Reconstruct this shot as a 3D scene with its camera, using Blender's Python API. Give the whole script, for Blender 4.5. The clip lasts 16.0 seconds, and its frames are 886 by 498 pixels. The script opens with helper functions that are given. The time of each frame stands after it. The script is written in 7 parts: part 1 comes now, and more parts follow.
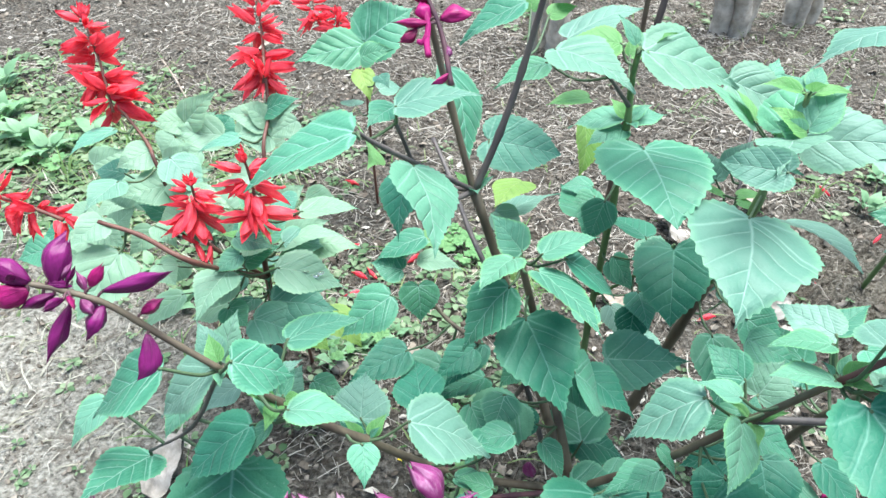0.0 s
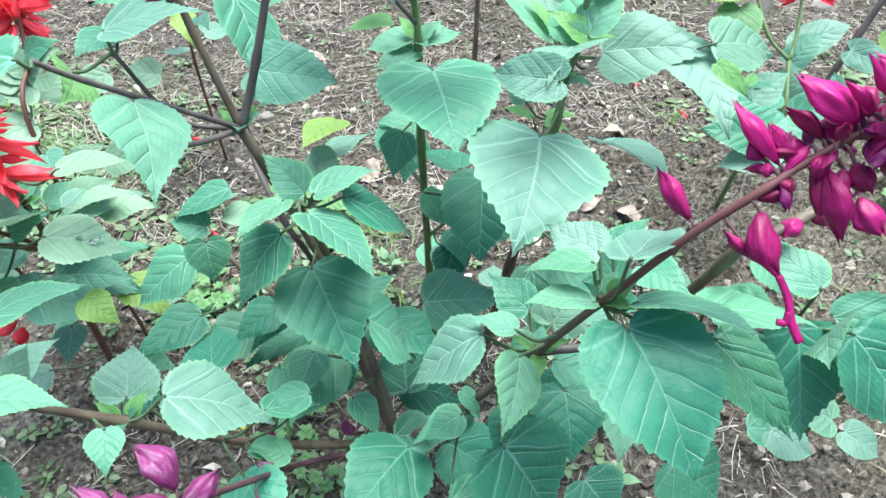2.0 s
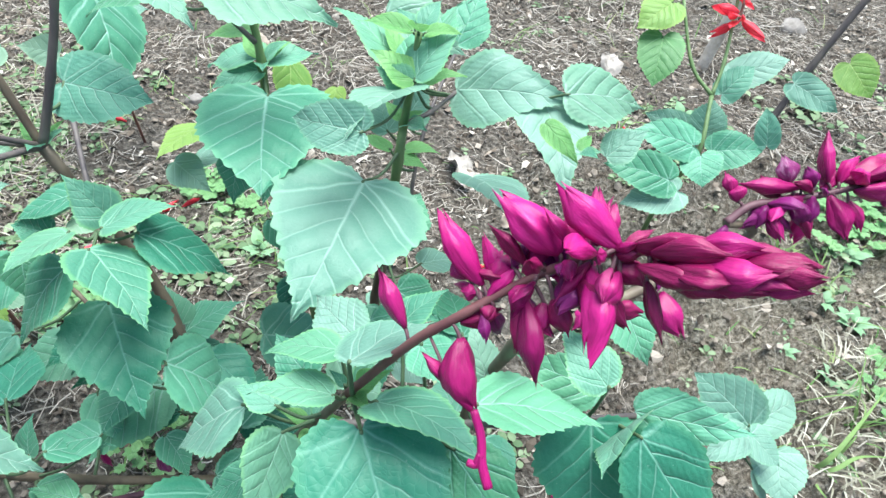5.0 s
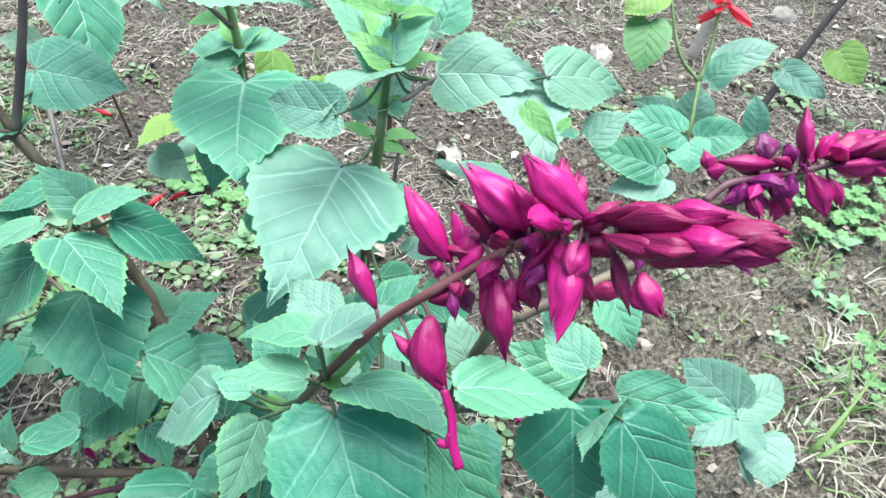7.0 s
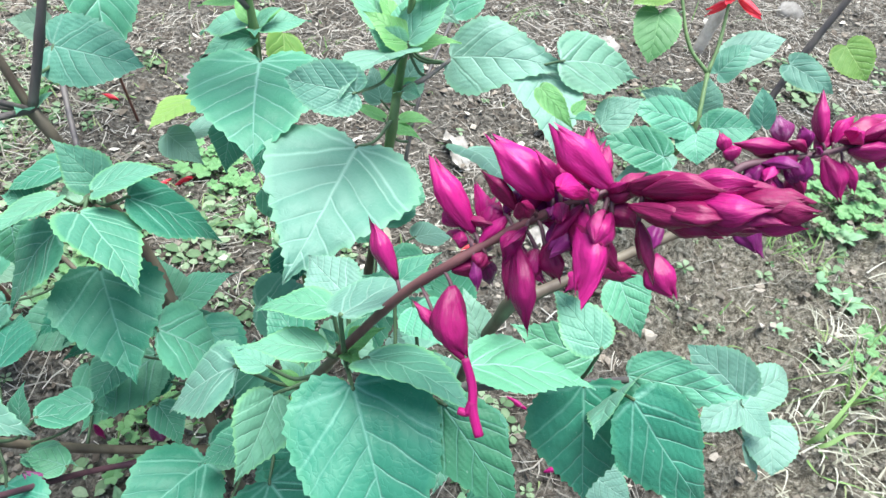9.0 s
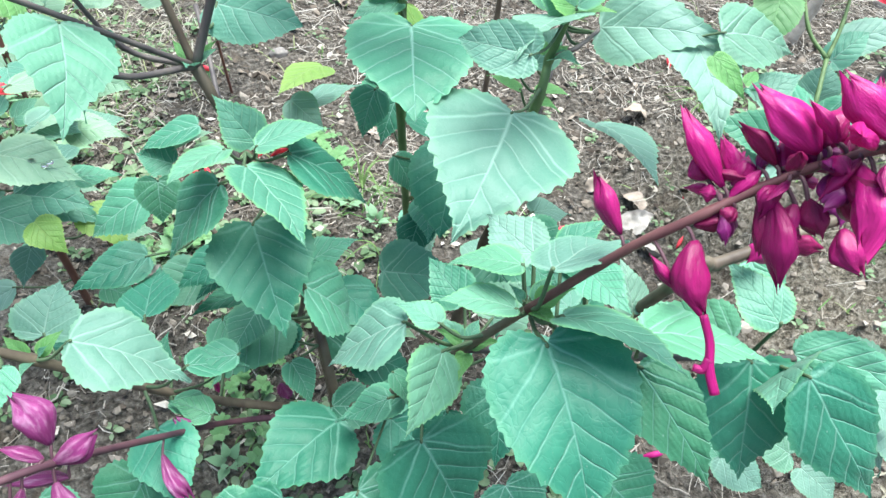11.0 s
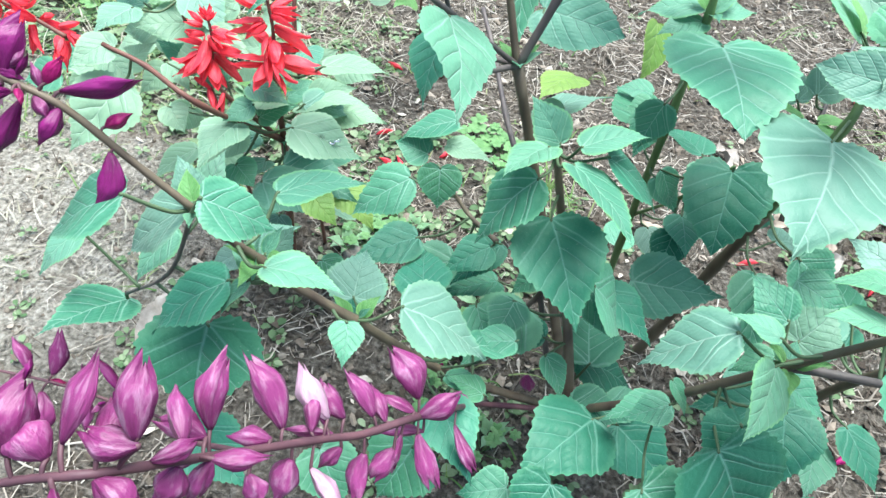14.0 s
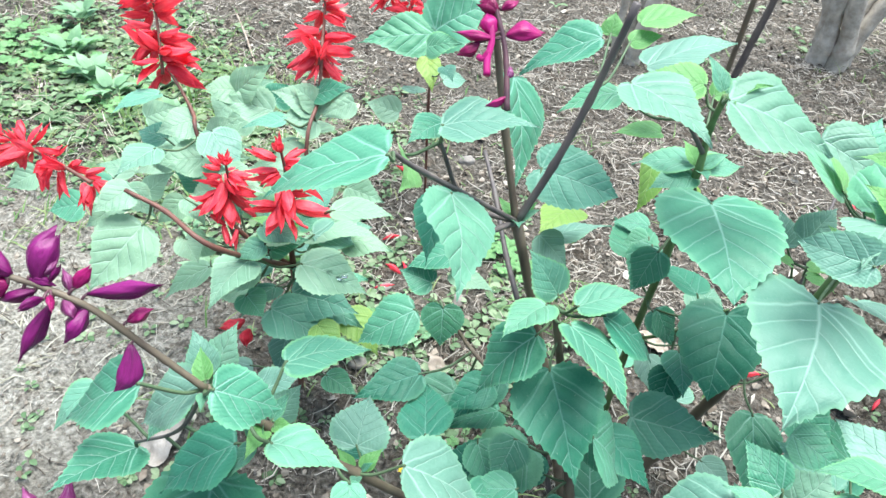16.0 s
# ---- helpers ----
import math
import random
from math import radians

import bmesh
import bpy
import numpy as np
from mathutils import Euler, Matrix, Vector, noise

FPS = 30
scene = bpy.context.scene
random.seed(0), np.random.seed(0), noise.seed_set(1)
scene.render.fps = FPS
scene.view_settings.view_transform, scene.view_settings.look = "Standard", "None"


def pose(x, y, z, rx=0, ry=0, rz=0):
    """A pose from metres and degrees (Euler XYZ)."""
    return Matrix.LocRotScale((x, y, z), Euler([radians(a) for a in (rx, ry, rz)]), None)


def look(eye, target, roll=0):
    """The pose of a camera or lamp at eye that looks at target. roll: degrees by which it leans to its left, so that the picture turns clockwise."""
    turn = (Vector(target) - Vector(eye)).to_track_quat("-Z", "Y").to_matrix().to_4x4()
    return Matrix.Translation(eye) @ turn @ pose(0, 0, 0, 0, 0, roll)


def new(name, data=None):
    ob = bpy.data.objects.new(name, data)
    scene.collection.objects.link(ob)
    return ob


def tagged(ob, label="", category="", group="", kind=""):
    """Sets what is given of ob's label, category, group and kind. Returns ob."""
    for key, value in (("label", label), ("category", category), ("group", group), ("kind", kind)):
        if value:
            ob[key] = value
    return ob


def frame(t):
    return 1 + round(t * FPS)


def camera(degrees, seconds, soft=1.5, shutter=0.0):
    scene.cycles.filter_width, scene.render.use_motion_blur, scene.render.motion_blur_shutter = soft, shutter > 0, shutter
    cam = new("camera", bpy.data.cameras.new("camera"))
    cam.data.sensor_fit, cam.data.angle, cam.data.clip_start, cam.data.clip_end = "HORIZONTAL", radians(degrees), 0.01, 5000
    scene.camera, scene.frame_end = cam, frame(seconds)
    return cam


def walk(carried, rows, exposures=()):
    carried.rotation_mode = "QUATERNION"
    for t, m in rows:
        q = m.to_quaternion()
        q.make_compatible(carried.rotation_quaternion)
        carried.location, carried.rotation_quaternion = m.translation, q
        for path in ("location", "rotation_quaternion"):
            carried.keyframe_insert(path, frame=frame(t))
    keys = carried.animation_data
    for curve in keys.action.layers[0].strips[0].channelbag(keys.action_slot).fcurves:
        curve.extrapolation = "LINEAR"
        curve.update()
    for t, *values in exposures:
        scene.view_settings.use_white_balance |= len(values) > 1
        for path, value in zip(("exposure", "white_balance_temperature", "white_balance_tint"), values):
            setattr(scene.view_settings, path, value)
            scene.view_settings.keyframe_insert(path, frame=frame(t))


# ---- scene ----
cam = camera(67.91, 16.0)
PATH = [
    (0.0, -0.0019, 0.0005, 0.6351, 50.41, -0.28, -0.13),
    (0.5, 0.0147, 0.0111, 0.6163, 48.88, 0.26, -0.94),
    (1.0, 0.0301, 0.0239, 0.5910, 47.17, 0.19, -2.67),
    (1.5, 0.0740, 0.0317, 0.5901, 46.71, -0.83, -6.30),
    (2.0, 0.0937, 0.0222, 0.5990, 46.59, -0.87, -8.43),
    (2.5, 0.1158, 0.0253, 0.6039, 45.91, -3.16, -6.26),
    (3.0, 0.1457, 0.0393, 0.6053, 45.22, -3.77, -5.82),
    (3.5, 0.1578, 0.0492, 0.6042, 44.54, -4.59, -5.38),
    (4.0, 0.1731, 0.0570, 0.6126, 44.75, -3.86, -5.40),
    (4.5, 0.1961, 0.0609, 0.6158, 44.62, -4.64, -5.64),
    (7.0, 0.2141, 0.0585, 0.6092, 44.15, -4.48, -6.47),
    (7.5, 0.2109, 0.0518, 0.6057, 43.93, -4.54, -6.07),
    (8.0, 0.2132, 0.0504, 0.6056, 44.03, -4.81, -6.30),
    (8.5, 0.2126, 0.0521, 0.6069, 43.89, -4.99, -6.14),
    (11.0, 0.1431, 0.0475, 0.5904, 42.33, -4.37, -1.60),
    (11.5, 0.1298, 0.0395, 0.5897, 42.73, -3.55, 0.80),
    (12.0, 0.1052, 0.0349, 0.5901, 42.76, -3.86, 1.85),
    (12.5, 0.0762, 0.0302, 0.5903, 42.32, -3.83, 3.78),
    (13.0, 0.0490, 0.0243, 0.5844, 42.33, -4.56, 5.36),
    (13.5, 0.0286, 0.0225, 0.5853, 42.74, -4.48, 6.85),
    (14.0, 0.0110, 0.0229, 0.5868, 42.64, -4.54, 8.21),
    (14.5, -0.0004, 0.0273, 0.5988, 43.73, -4.16, 8.89),
    (15.0, -0.0062, 0.0325, 0.6128, 45.23, -4.62, 9.48),
    (15.5, -0.0013, 0.0421, 0.6270, 47.04, -4.36, 9.26),
    (16.0, 0.0059, 0.0487, 0.6369, 48.31, -4.45, 8.90),
]
EXPOSURE = [(0.0, 1.12, 6060, 6), (8.7, 1.12, 6060, 6), (11.5, 1.19, 6110, 6), (16.0, 1.17, 6110, 6)]
walk(cam, [(row[0], pose(*row[1:])) for row in PATH], EXPOSURE)
SKY, SUN = 0.115, 4.6
# ---- world and light ----
world = bpy.data.worlds.new("World")
scene.world = world
world.use_nodes = True
wn = world.node_tree
sky = wn.nodes.new("ShaderNodeTexSky")
sky.sky_type, sky.sun_disc = "NISHITA", False
sky.sun_elevation, sky.sun_rotation = radians(78), radians(40)
sky.air_density, sky.dust_density = 1.2, 3.0
wn.nodes["Background"].inputs[1].default_value = SKY
wn.links.new(sky.outputs[0], wn.nodes["Background"].inputs[0])
sun = new("sun", bpy.data.lights.new("sun", "SUN"))
sun.data.energy, sun.data.angle, sun.data.color = SUN, radians(46), (1.0, 0.98, 0.95)
sun.matrix_world = look((0.5, 0.9, 3.0), (0.15, 0.5, 0.0))


# ---- materials ----
class Mat:
    """A node material with short ways to add and join nodes."""

    def __init__(self, name, rough=0.6, spec=0.4):
        self.m = bpy.data.materials.new(name)
        self.m.use_nodes = True
        self.t = self.m.node_tree
        self.b = self.t.nodes["Principled BSDF"]
        self.b.inputs["Roughness"].default_value = rough
        self.b.inputs["Specular IOR Level"].default_value = spec

    def n(self, kind, **values):
        nd = self.t.nodes.new("ShaderNode" + kind)
        for k, v in values.items():
            nd.inputs[k.replace("_", " ")].default_value = v
        return nd

    def to(self, a, b):
        self.t.links.new(a, b)

    def math(self, op, a, b=0.0, c=0.0):
        nd = self.t.nodes.new("ShaderNodeMath")
        nd.operation = op
        for s, v in zip(nd.inputs, (a, b, c)):
            if isinstance(v, (int, float)):
                s.default_value = v
            else:
                self.to(v, s)
        return nd.outputs[0]

    def mix(self, fac, a, b, blend="MIX"):
        nd = self.t.nodes.new("ShaderNodeMix")
        nd.data_type, nd.blend_type = "RGBA", blend
        for s, v in ((nd.inputs[0], fac), (nd.inputs[6], a), (nd.inputs[7], b)):
            if isinstance(v, tuple):
                s.default_value = (*v, 1.0)
            elif isinstance(v, (int, float)):
                s.default_value = v
            else:
                self.to(v, s)
        return nd.outputs[2]

    def ramp(self, fac, *stops):
        nd = self.t.nodes.new("ShaderNodeValToRGB")
        el = nd.color_ramp.elements
        while len(el) < len(stops):
            el.new(0.5)
        for e, (p, c) in zip(el, stops):
            e.position, e.color = p, (*c, 1.0)
        self.to(fac, nd.inputs[0])
        return nd.outputs[0]

    def noise(self, scale, detail=4.0, vector=None, rough=0.6):
        nd = self.n("TexNoise", Scale=scale, Detail=detail, Roughness=rough)
        self.to(vector or self.coords(), nd.inputs["Vector"])
        return nd.outputs["Fac"]

    def coords(self, which="Object"):
        return self.n("TexCoord").outputs[which]

    def rand(self):
        return self.n("ObjectInfo").outputs["Random"]

    def island(self):
        return self.n("NewGeometry").outputs["Random Per Island"]

    def bump(self, height, strength=0.3, distance=0.001):
        nd = self.n("Bump", Strength=strength, Distance=distance)
        self.to(height, nd.inputs["Height"])
        self.to(nd.outputs[0], self.b.inputs["Normal"])
        return nd

    def colour(self, c):
        self.to(c, self.b.inputs["Base Color"])

    def translucent(self, colour, share):
        tr = self.n("BsdfTranslucent")
        self.to(colour, tr.inputs["Color"])
        mx = self.n("MixShader")
        mx.inputs[0].default_value = share
        out = self.t.nodes["Material Output"]
        self.to(self.b.outputs[0], mx.inputs[1])
        self.to(tr.outputs[0], mx.inputs[2])
        self.to(mx.outputs[0], out.inputs["Surface"])


def leaf_material(name, dark, light, vein, margin, share=0.22, rough=0.54):
    """A leaf blade with a midrib, side veins that bow to the tip, a fine net of small veins and a paler edge."""
    k = Mat(name, rough, 0.42)
    uv = k.n("SeparateXYZ")
    k.to(k.coords("UV"), uv.inputs[0])
    u, v = uv.outputs[0], uv.outputs[1]
    across = k.math("ABSOLUTE", k.math("MULTIPLY_ADD", v, 2.0, -1.0))
    # the blade's own plan: x from base to tip along the midrib, y out to its widest
    plan = k.n("SeparateXYZ")
    chart = k.n("UVMap")
    chart.uv_map = "plan"
    warp = k.n("TexNoise", Scale=3.0, Detail=2.0)
    warp.noise_dimensions = "4D"
    k.to(chart.outputs[0], warp.inputs["Vector"])
    k.to(k.math("MULTIPLY", k.rand(), 30.0), warp.inputs["W"])
    k.to(chart.outputs[0], plan.inputs[0])
    px = plan.outputs[0]
    py = k.math("ABSOLUTE", k.math("MULTIPLY_ADD", plan.outputs[1], 2.0, -1.0))
    sway = k.math("MULTIPLY_ADD", warp.outputs["Fac"], 0.11, -0.055)
    rise = k.math("ADD", k.math("MULTIPLY", py, 0.27), k.math("MULTIPLY", k.math("POWER", py, 2.0), 0.09))
    level = k.math("DIVIDE", k.math("ADD", k.math("SUBTRACT", px, rise), sway), k.math("MULTIPLY_ADD", py, 0.22, 1.0))
    phase = k.math("ADD", k.math("MULTIPLY", level, 5.6), k.math("MULTIPLY", k.math("GREATER_THAN", v, 0.5), 0.45))
    away = k.math("ABSOLUTE", k.math("SUBTRACT", k.math("FRACT", phase), 0.5))
    side = k.math("MAXIMUM", k.math("MULTIPLY", k.math("SUBTRACT", away, 0.435), 16.0), 0.0)
    side = k.math("MULTIPLY", side, k.math("MULTIPLY", k.math("GREATER_THAN", level, 0.03), k.math("SUBTRACT", 1.0, k.math("MULTIPLY", py, 0.55))))
    rib = k.math("MAXIMUM", k.math("SUBTRACT", 1.0, k.math("DIVIDE", k.math("MULTIPLY", py, 22.0), k.math("MULTIPLY_ADD", px, -0.85, 1.0))), 0.0)
    basal = 0.0
    for slope, strength in ((0.40, 0.95), (0.02, 0.7), (-0.22, 0.5)):
        off = k.math("ABSOLUTE", k.math("SUBTRACT", k.math("ADD", px, sway), k.math("MULTIPLY", py, slope)))
        line = k.math("MAXIMUM", k.math("SUBTRACT", 1.0, k.math("MULTIPLY", off, 48.0)), 0.0)
        basal = k.math("MAXIMUM", basal, k.math("MULTIPLY", line, k.math("MULTIPLY_ADD", py, -0.5 * strength, strength)))
    # weak cross veins between the side veins
    rung = k.math("SINE", k.math("MULTIPLY_ADD", warp.outputs["Fac"], 9.0, k.math("MULTIPLY", k.math("ADD", py, k.math("MULTIPLY", px, 0.5)), 46.0)))
    veins = k.math("MAXIMUM", side, k.math("MAXIMUM", rib, basal))
    blotch = k.noise(38.0, 3.0)
    tone = k.math("ADD", k.math("MULTIPLY", k.rand(), 0.85), k.math("MULTIPLY", k.math("SUBTRACT", blotch, 0.35), 0.5))
    # shading of the quilted grooves beside the side veins, painted into the tone
    tone = k.math("ADD", tone, k.math("MULTIPLY", k.math("SUBTRACT", 0.26, away), 0.42))
    c = k.mix(tone, dark, light)
    warm = k.math("FRACT", k.math("MULTIPLY", k.rand(), 7.3))
    c = k.mix(k.math("MULTIPLY", k.math("POWER", warm, 3.0), 0.22), c, (0.14, 0.33, 0.10))
    c = k.mix(k.math("MULTIPLY", veins, 0.77), c, vein)
    net = k.n("TexVoronoi", Scale=300.0)
    net.feature = "DISTANCE_TO_EDGE"
    bent = k.n("TexNoise", Scale=90.0, Detail=2.0)
    k.to(k.coords(), bent.inputs["Vector"])
    k.to(k.mix(0.012, k.coords(), bent.outputs["Color"]), net.inputs["Vector"])
    cell = k.math("MINIMUM", k.math("MULTIPLY", net.outputs["Distance"], 3.2), 1.0)
    thread = k.math("MAXIMUM", k.math("SUBTRACT", 1.0, k.math("MULTIPLY", net.outputs["Distance"], 9.0)), 0.0)
    c = k.mix(k.math("MULTIPLY", thread, 0.05), c, vein)
    edge = k.math("MAXIMUM", k.math("MULTIPLY", k.math("SUBTRACT", across, 0.86), 5.0), 0.0)
    c = k.mix(k.math("MULTIPLY", edge, 0.7), c, margin)
    dust = k.math("MINIMUM", k.math("MAXIMUM", k.math("MULTIPLY", k.math("SUBTRACT", k.noise(520.0, 2.0), 0.69), 14.0), 0.0), 1.0)
    c = k.mix(k.math("MULTIPLY", dust, 0.30), c, (0.50, 0.58, 0.52))
    k.colour(c)
    dome = k.math("SUBTRACT", 0.5, k.math("MULTIPLY", k.math("POWER", away, 2.0), 3.0))
    fade = k.math("MULTIPLY", k.math("SUBTRACT", 1.0, k.math("POWER", across, 3.0)), k.math("SUBTRACT", 1.0, k.math("POWER", u, 4.0)))
    # the object's colour holds the leaf's length in decimetres: small leaves are flatter between their veins
    large = k.n("SeparateColor")
    k.to(k.n("ObjectInfo").outputs["Color"], large.inputs[0])
    large = k.math("MULTIPLY", k.math("POWER", large.outputs[0], 1.6), 1.15)
    dome = k.math("MULTIPLY", dome, k.math("MULTIPLY", large, k.math("MULTIPLY", fade, k.math("MULTIPLY_ADD", warm, 0.7, 0.55))))
    relief = k.math("ADD", k.math("MULTIPLY", blotch, 0.3), k.math("ADD", k.math("MULTIPLY", dome, 0.95), k.math("ADD", k.math("MULTIPLY", cell, 0.03), k.math("MULTIPLY", rung, 0.022))))
    crease = k.n("TexNoise", Scale=11.0, Detail=1.5)
    crease.noise_dimensions = "4D"
    k.to(k.coords("UV"), crease.inputs["Vector"])
    k.to(k.math("MULTIPLY", k.rand(), 50.0), crease.inputs["W"])
    relief = k.math("ADD", relief, k.math("MULTIPLY", crease.outputs["Fac"], k.math("MULTIPLY_ADD", large, 0.16, 0.08)))
    relief = k.math("SUBTRACT", relief, k.math("ADD", k.math("MULTIPLY", veins, 0.2), k.math("MULTIPLY", thread, 0.02)))
    k.bump(relief, 0.75, 0.0024)
    k.to(k.math("MULTIPLY_ADD", blotch, 0.25, rough - 0.16), k.b.inputs["Roughness"])
    k.b.inputs["Sheen Weight"].default_value = 0.08
    k.b.inputs["Sheen Roughness"].default_value = 0.45
    k.translucent(k.mix(0.5, c, light), share)
    return k.m


LEAF = leaf_material("salvia_leaf", (0.024, 0.156, 0.086), (0.116, 0.348, 0.216), (0.300, 0.520, 0.415), (0.176, 0.431, 0.241))
# deep green copy of the leaf, with the shade of low leaves in its colour
LEAF_DEEP = leaf_material("shaded_salvia_leaf", (0.012, 0.119, 0.067), (0.045, 0.230, 0.140), (0.190, 0.410, 0.310), (0.093, 0.294, 0.154))
LEAF_YOUNG = leaf_material("young_salvia_leaf", (0.060, 0.226, 0.140), (0.155, 0.360, 0.246), (0.310, 0.570, 0.400), (0.260, 0.568, 0.193), 0.3)
LEAF_LIME = leaf_material("new_salvia_leaf", (0.10, 0.29, 0.08), (0.19, 0.42, 0.14), (0.31, 0.54, 0.24), (0.30, 0.52, 0.15), 0.35)
LEAF_GRASSY = leaf_material("round_green_leaf", (0.055, 0.18, 0.055), (0.12, 0.29, 0.095), (0.22, 0.40, 0.18), (0.17, 0.35, 0.12), 0.3)
# two paler copies of the leaf: sky light on bright leaves, put into the colour
LEAF_PALE = leaf_material("pale_lit_salvia_leaf", (0.100, 0.248, 0.178), (0.200, 0.356, 0.272), (0.370, 0.560, 0.450), (0.213, 0.451, 0.258), 0.3)
LEAF_MINT = leaf_material("bright_lit_salvia_leaf", (0.165, 0.325, 0.215), (0.290, 0.455, 0.308), (0.390, 0.588, 0.434), (0.335, 0.549, 0.328), 0.35)
LEAF_YELLOW = leaf_material("yellowing_leaf", (0.12, 0.26, 0.05), (0.24, 0.38, 0.08), (0.32, 0.44, 0.14), (0.30, 0.42, 0.10), 0.3)
LEAF_DULL = leaf_material("dusty_salvia_leaf", (0.056, 0.196, 0.135), (0.120, 0.314, 0.217), (0.290, 0.470, 0.375), (0.167, 0.353, 0.232), 0.25, 0.6)


def stem_material(name, a, b):
    k = Mat(name, 0.55, 0.35)
    streak = k.n("TexNoise", Scale=90.0, Detail=5.0)
    mp = k.n("Mapping")
    mp.inputs["Scale"].default_value = (1.0, 1.0, 0.25)
    k.to(k.coords(), mp.inputs[0])
    k.to(mp.outputs[0], streak.inputs["Vector"])
    k.colour(k.mix(k.math("SMOOTH_MIN", k.math("MULTIPLY", k.math("SUBTRACT", streak.outputs["Fac"], 0.3), 2.4), 1.0, 0.1), a, b))
    k.bump(streak.outputs["Fac"], 0.4, 0.0006)
    return k.m


STEM_DARK = stem_material("dark_purple_stem", (0.058, 0.050, 0.054), (0.15, 0.13, 0.115))
STEM_BROWN = stem_material("brown_stem", (0.075, 0.055, 0.042), (0.17, 0.14, 0.095))
STEM_GREEN = stem_material("green_stem", (0.07, 0.13, 0.045), (0.16, 0.24, 0.10))
STEM_PURPLE = stem_material("flower_stalk", (0.050, 0.022, 0.034), (0.13, 0.062, 0.072))
PETIOLE = stem_material("leaf_stalk", (0.045, 0.085, 0.040), (0.11, 0.165, 0.085))
STEM_PLUM = stem_material("plum_stalk", (0.085, 0.030, 0.036), (0.20, 0.088, 0.082))
STEM_RED = stem_material("red_brown_stalk", (0.085, 0.036, 0.030), (0.19, 0.09, 0.065))


def petal_material(name, a, b, streak, rough=0.5, share=0.2, amount=0.5):
    """A thin petal with streaks along its length."""
    k = Mat(name, rough, 0.3)
    uv = k.n("SeparateXYZ")
    k.to(k.coords("UV"), uv.inputs[0])
    comb = k.n("CombineXYZ")
    k.to(k.math("MULTIPLY", uv.outputs[0], 2.5), comb.inputs[0])
    k.to(k.math("MULTIPLY", uv.outputs[1], 11.0), comb.inputs[1])
    k.to(k.math("MULTIPLY", k.rand(), 40.0), comb.inputs[2])
    lines = k.noise(1.0, 4.0, comb.outputs[0])
    c = k.mix(k.math("MULTIPLY_ADD", k.rand(), 0.5, k.math("MULTIPLY", k.noise(130.0), 0.5)), a, b)
    f = k.math("MAXIMUM", k.math("MULTIPLY", k.math("SUBTRACT", lines, 0.5), 4.0), 0.0)
    c = k.mix(k.math("MULTIPLY", k.math("MINIMUM", f, 1.0), amount), c, streak)
    g = k.math("MAXIMUM", k.math("MULTIPLY", k.math("SUBTRACT", 0.45, lines), 5.0), 0.0)
    c = k.mix(k.math("MULTIPLY", k.math("MINIMUM", g, 1.0), 0.5), c, tuple(0.4 * v for v in a))
    c = k.mix(k.math("MULTIPLY", k.math("SUBTRACT", 1.0, k.math("MINIMUM", k.math("MULTIPLY", uv.outputs[0], 1.6), 1.0)), 0.5), c, tuple(0.45 * v for v in a))
    c = k.mix(k.math("MULTIPLY", k.math("MAXIMUM", k.math("SUBTRACT", uv.outputs[0], 0.62), 0.0), 1.5), c, tuple(0.8 * v for v in a))
    k.colour(c)
    k.b.inputs["Coat Weight"].default_value = 0.12
    k.b.inputs["Coat Roughness"].default_value = 0.28
    k.bump(lines, 0.6, 0.0018)
    k.translucent(c, share)
    return k.m


PURPLE = petal_material("purple_calyx", (0.31, 0.007, 0.105), (0.50, 0.019, 0.205), (0.15, 0.004, 0.06), 0.36, 0.25, 0.6)
VIOLET = petal_material("dark_violet_calyx", (0.14, 0.007, 0.085), (0.30, 0.02, 0.20), (0.05, 0.004, 0.03), 0.38, 0.22, 0.5)
MAGENTA = petal_material("bright_magenta_petal", (0.48, 0.009, 0.175), (0.66, 0.030, 0.295), (0.34, 0.006, 0.12), 0.36, 0.35, 0.5)
MAROON = petal_material("maroon_bud", (0.20, 0.007, 0.062), (0.37, 0.015, 0.125), (0.08, 0.004, 0.03), 0.4, 0.22, 0.5)
FADED = petal_material("faded_lilac_calyx", (0.20, 0.024, 0.120), (0.36, 0.075, 0.245), (0.62, 0.42, 0.55), 0.3, 0.3, 0.65)
BLEACHED = petal_material("bleached_calyx", (0.55, 0.30, 0.44), (0.78, 0.64, 0.70), (0.42, 0.14, 0.28), 0.4, 0.3, 0.5)
SCARLET = petal_material("scarlet_calyx", (0.86, 0.026, 0.066), (1.0, 0.13, 0.17), (1.0, 0.34, 0.34), 0.46, 0.42, 0.5)


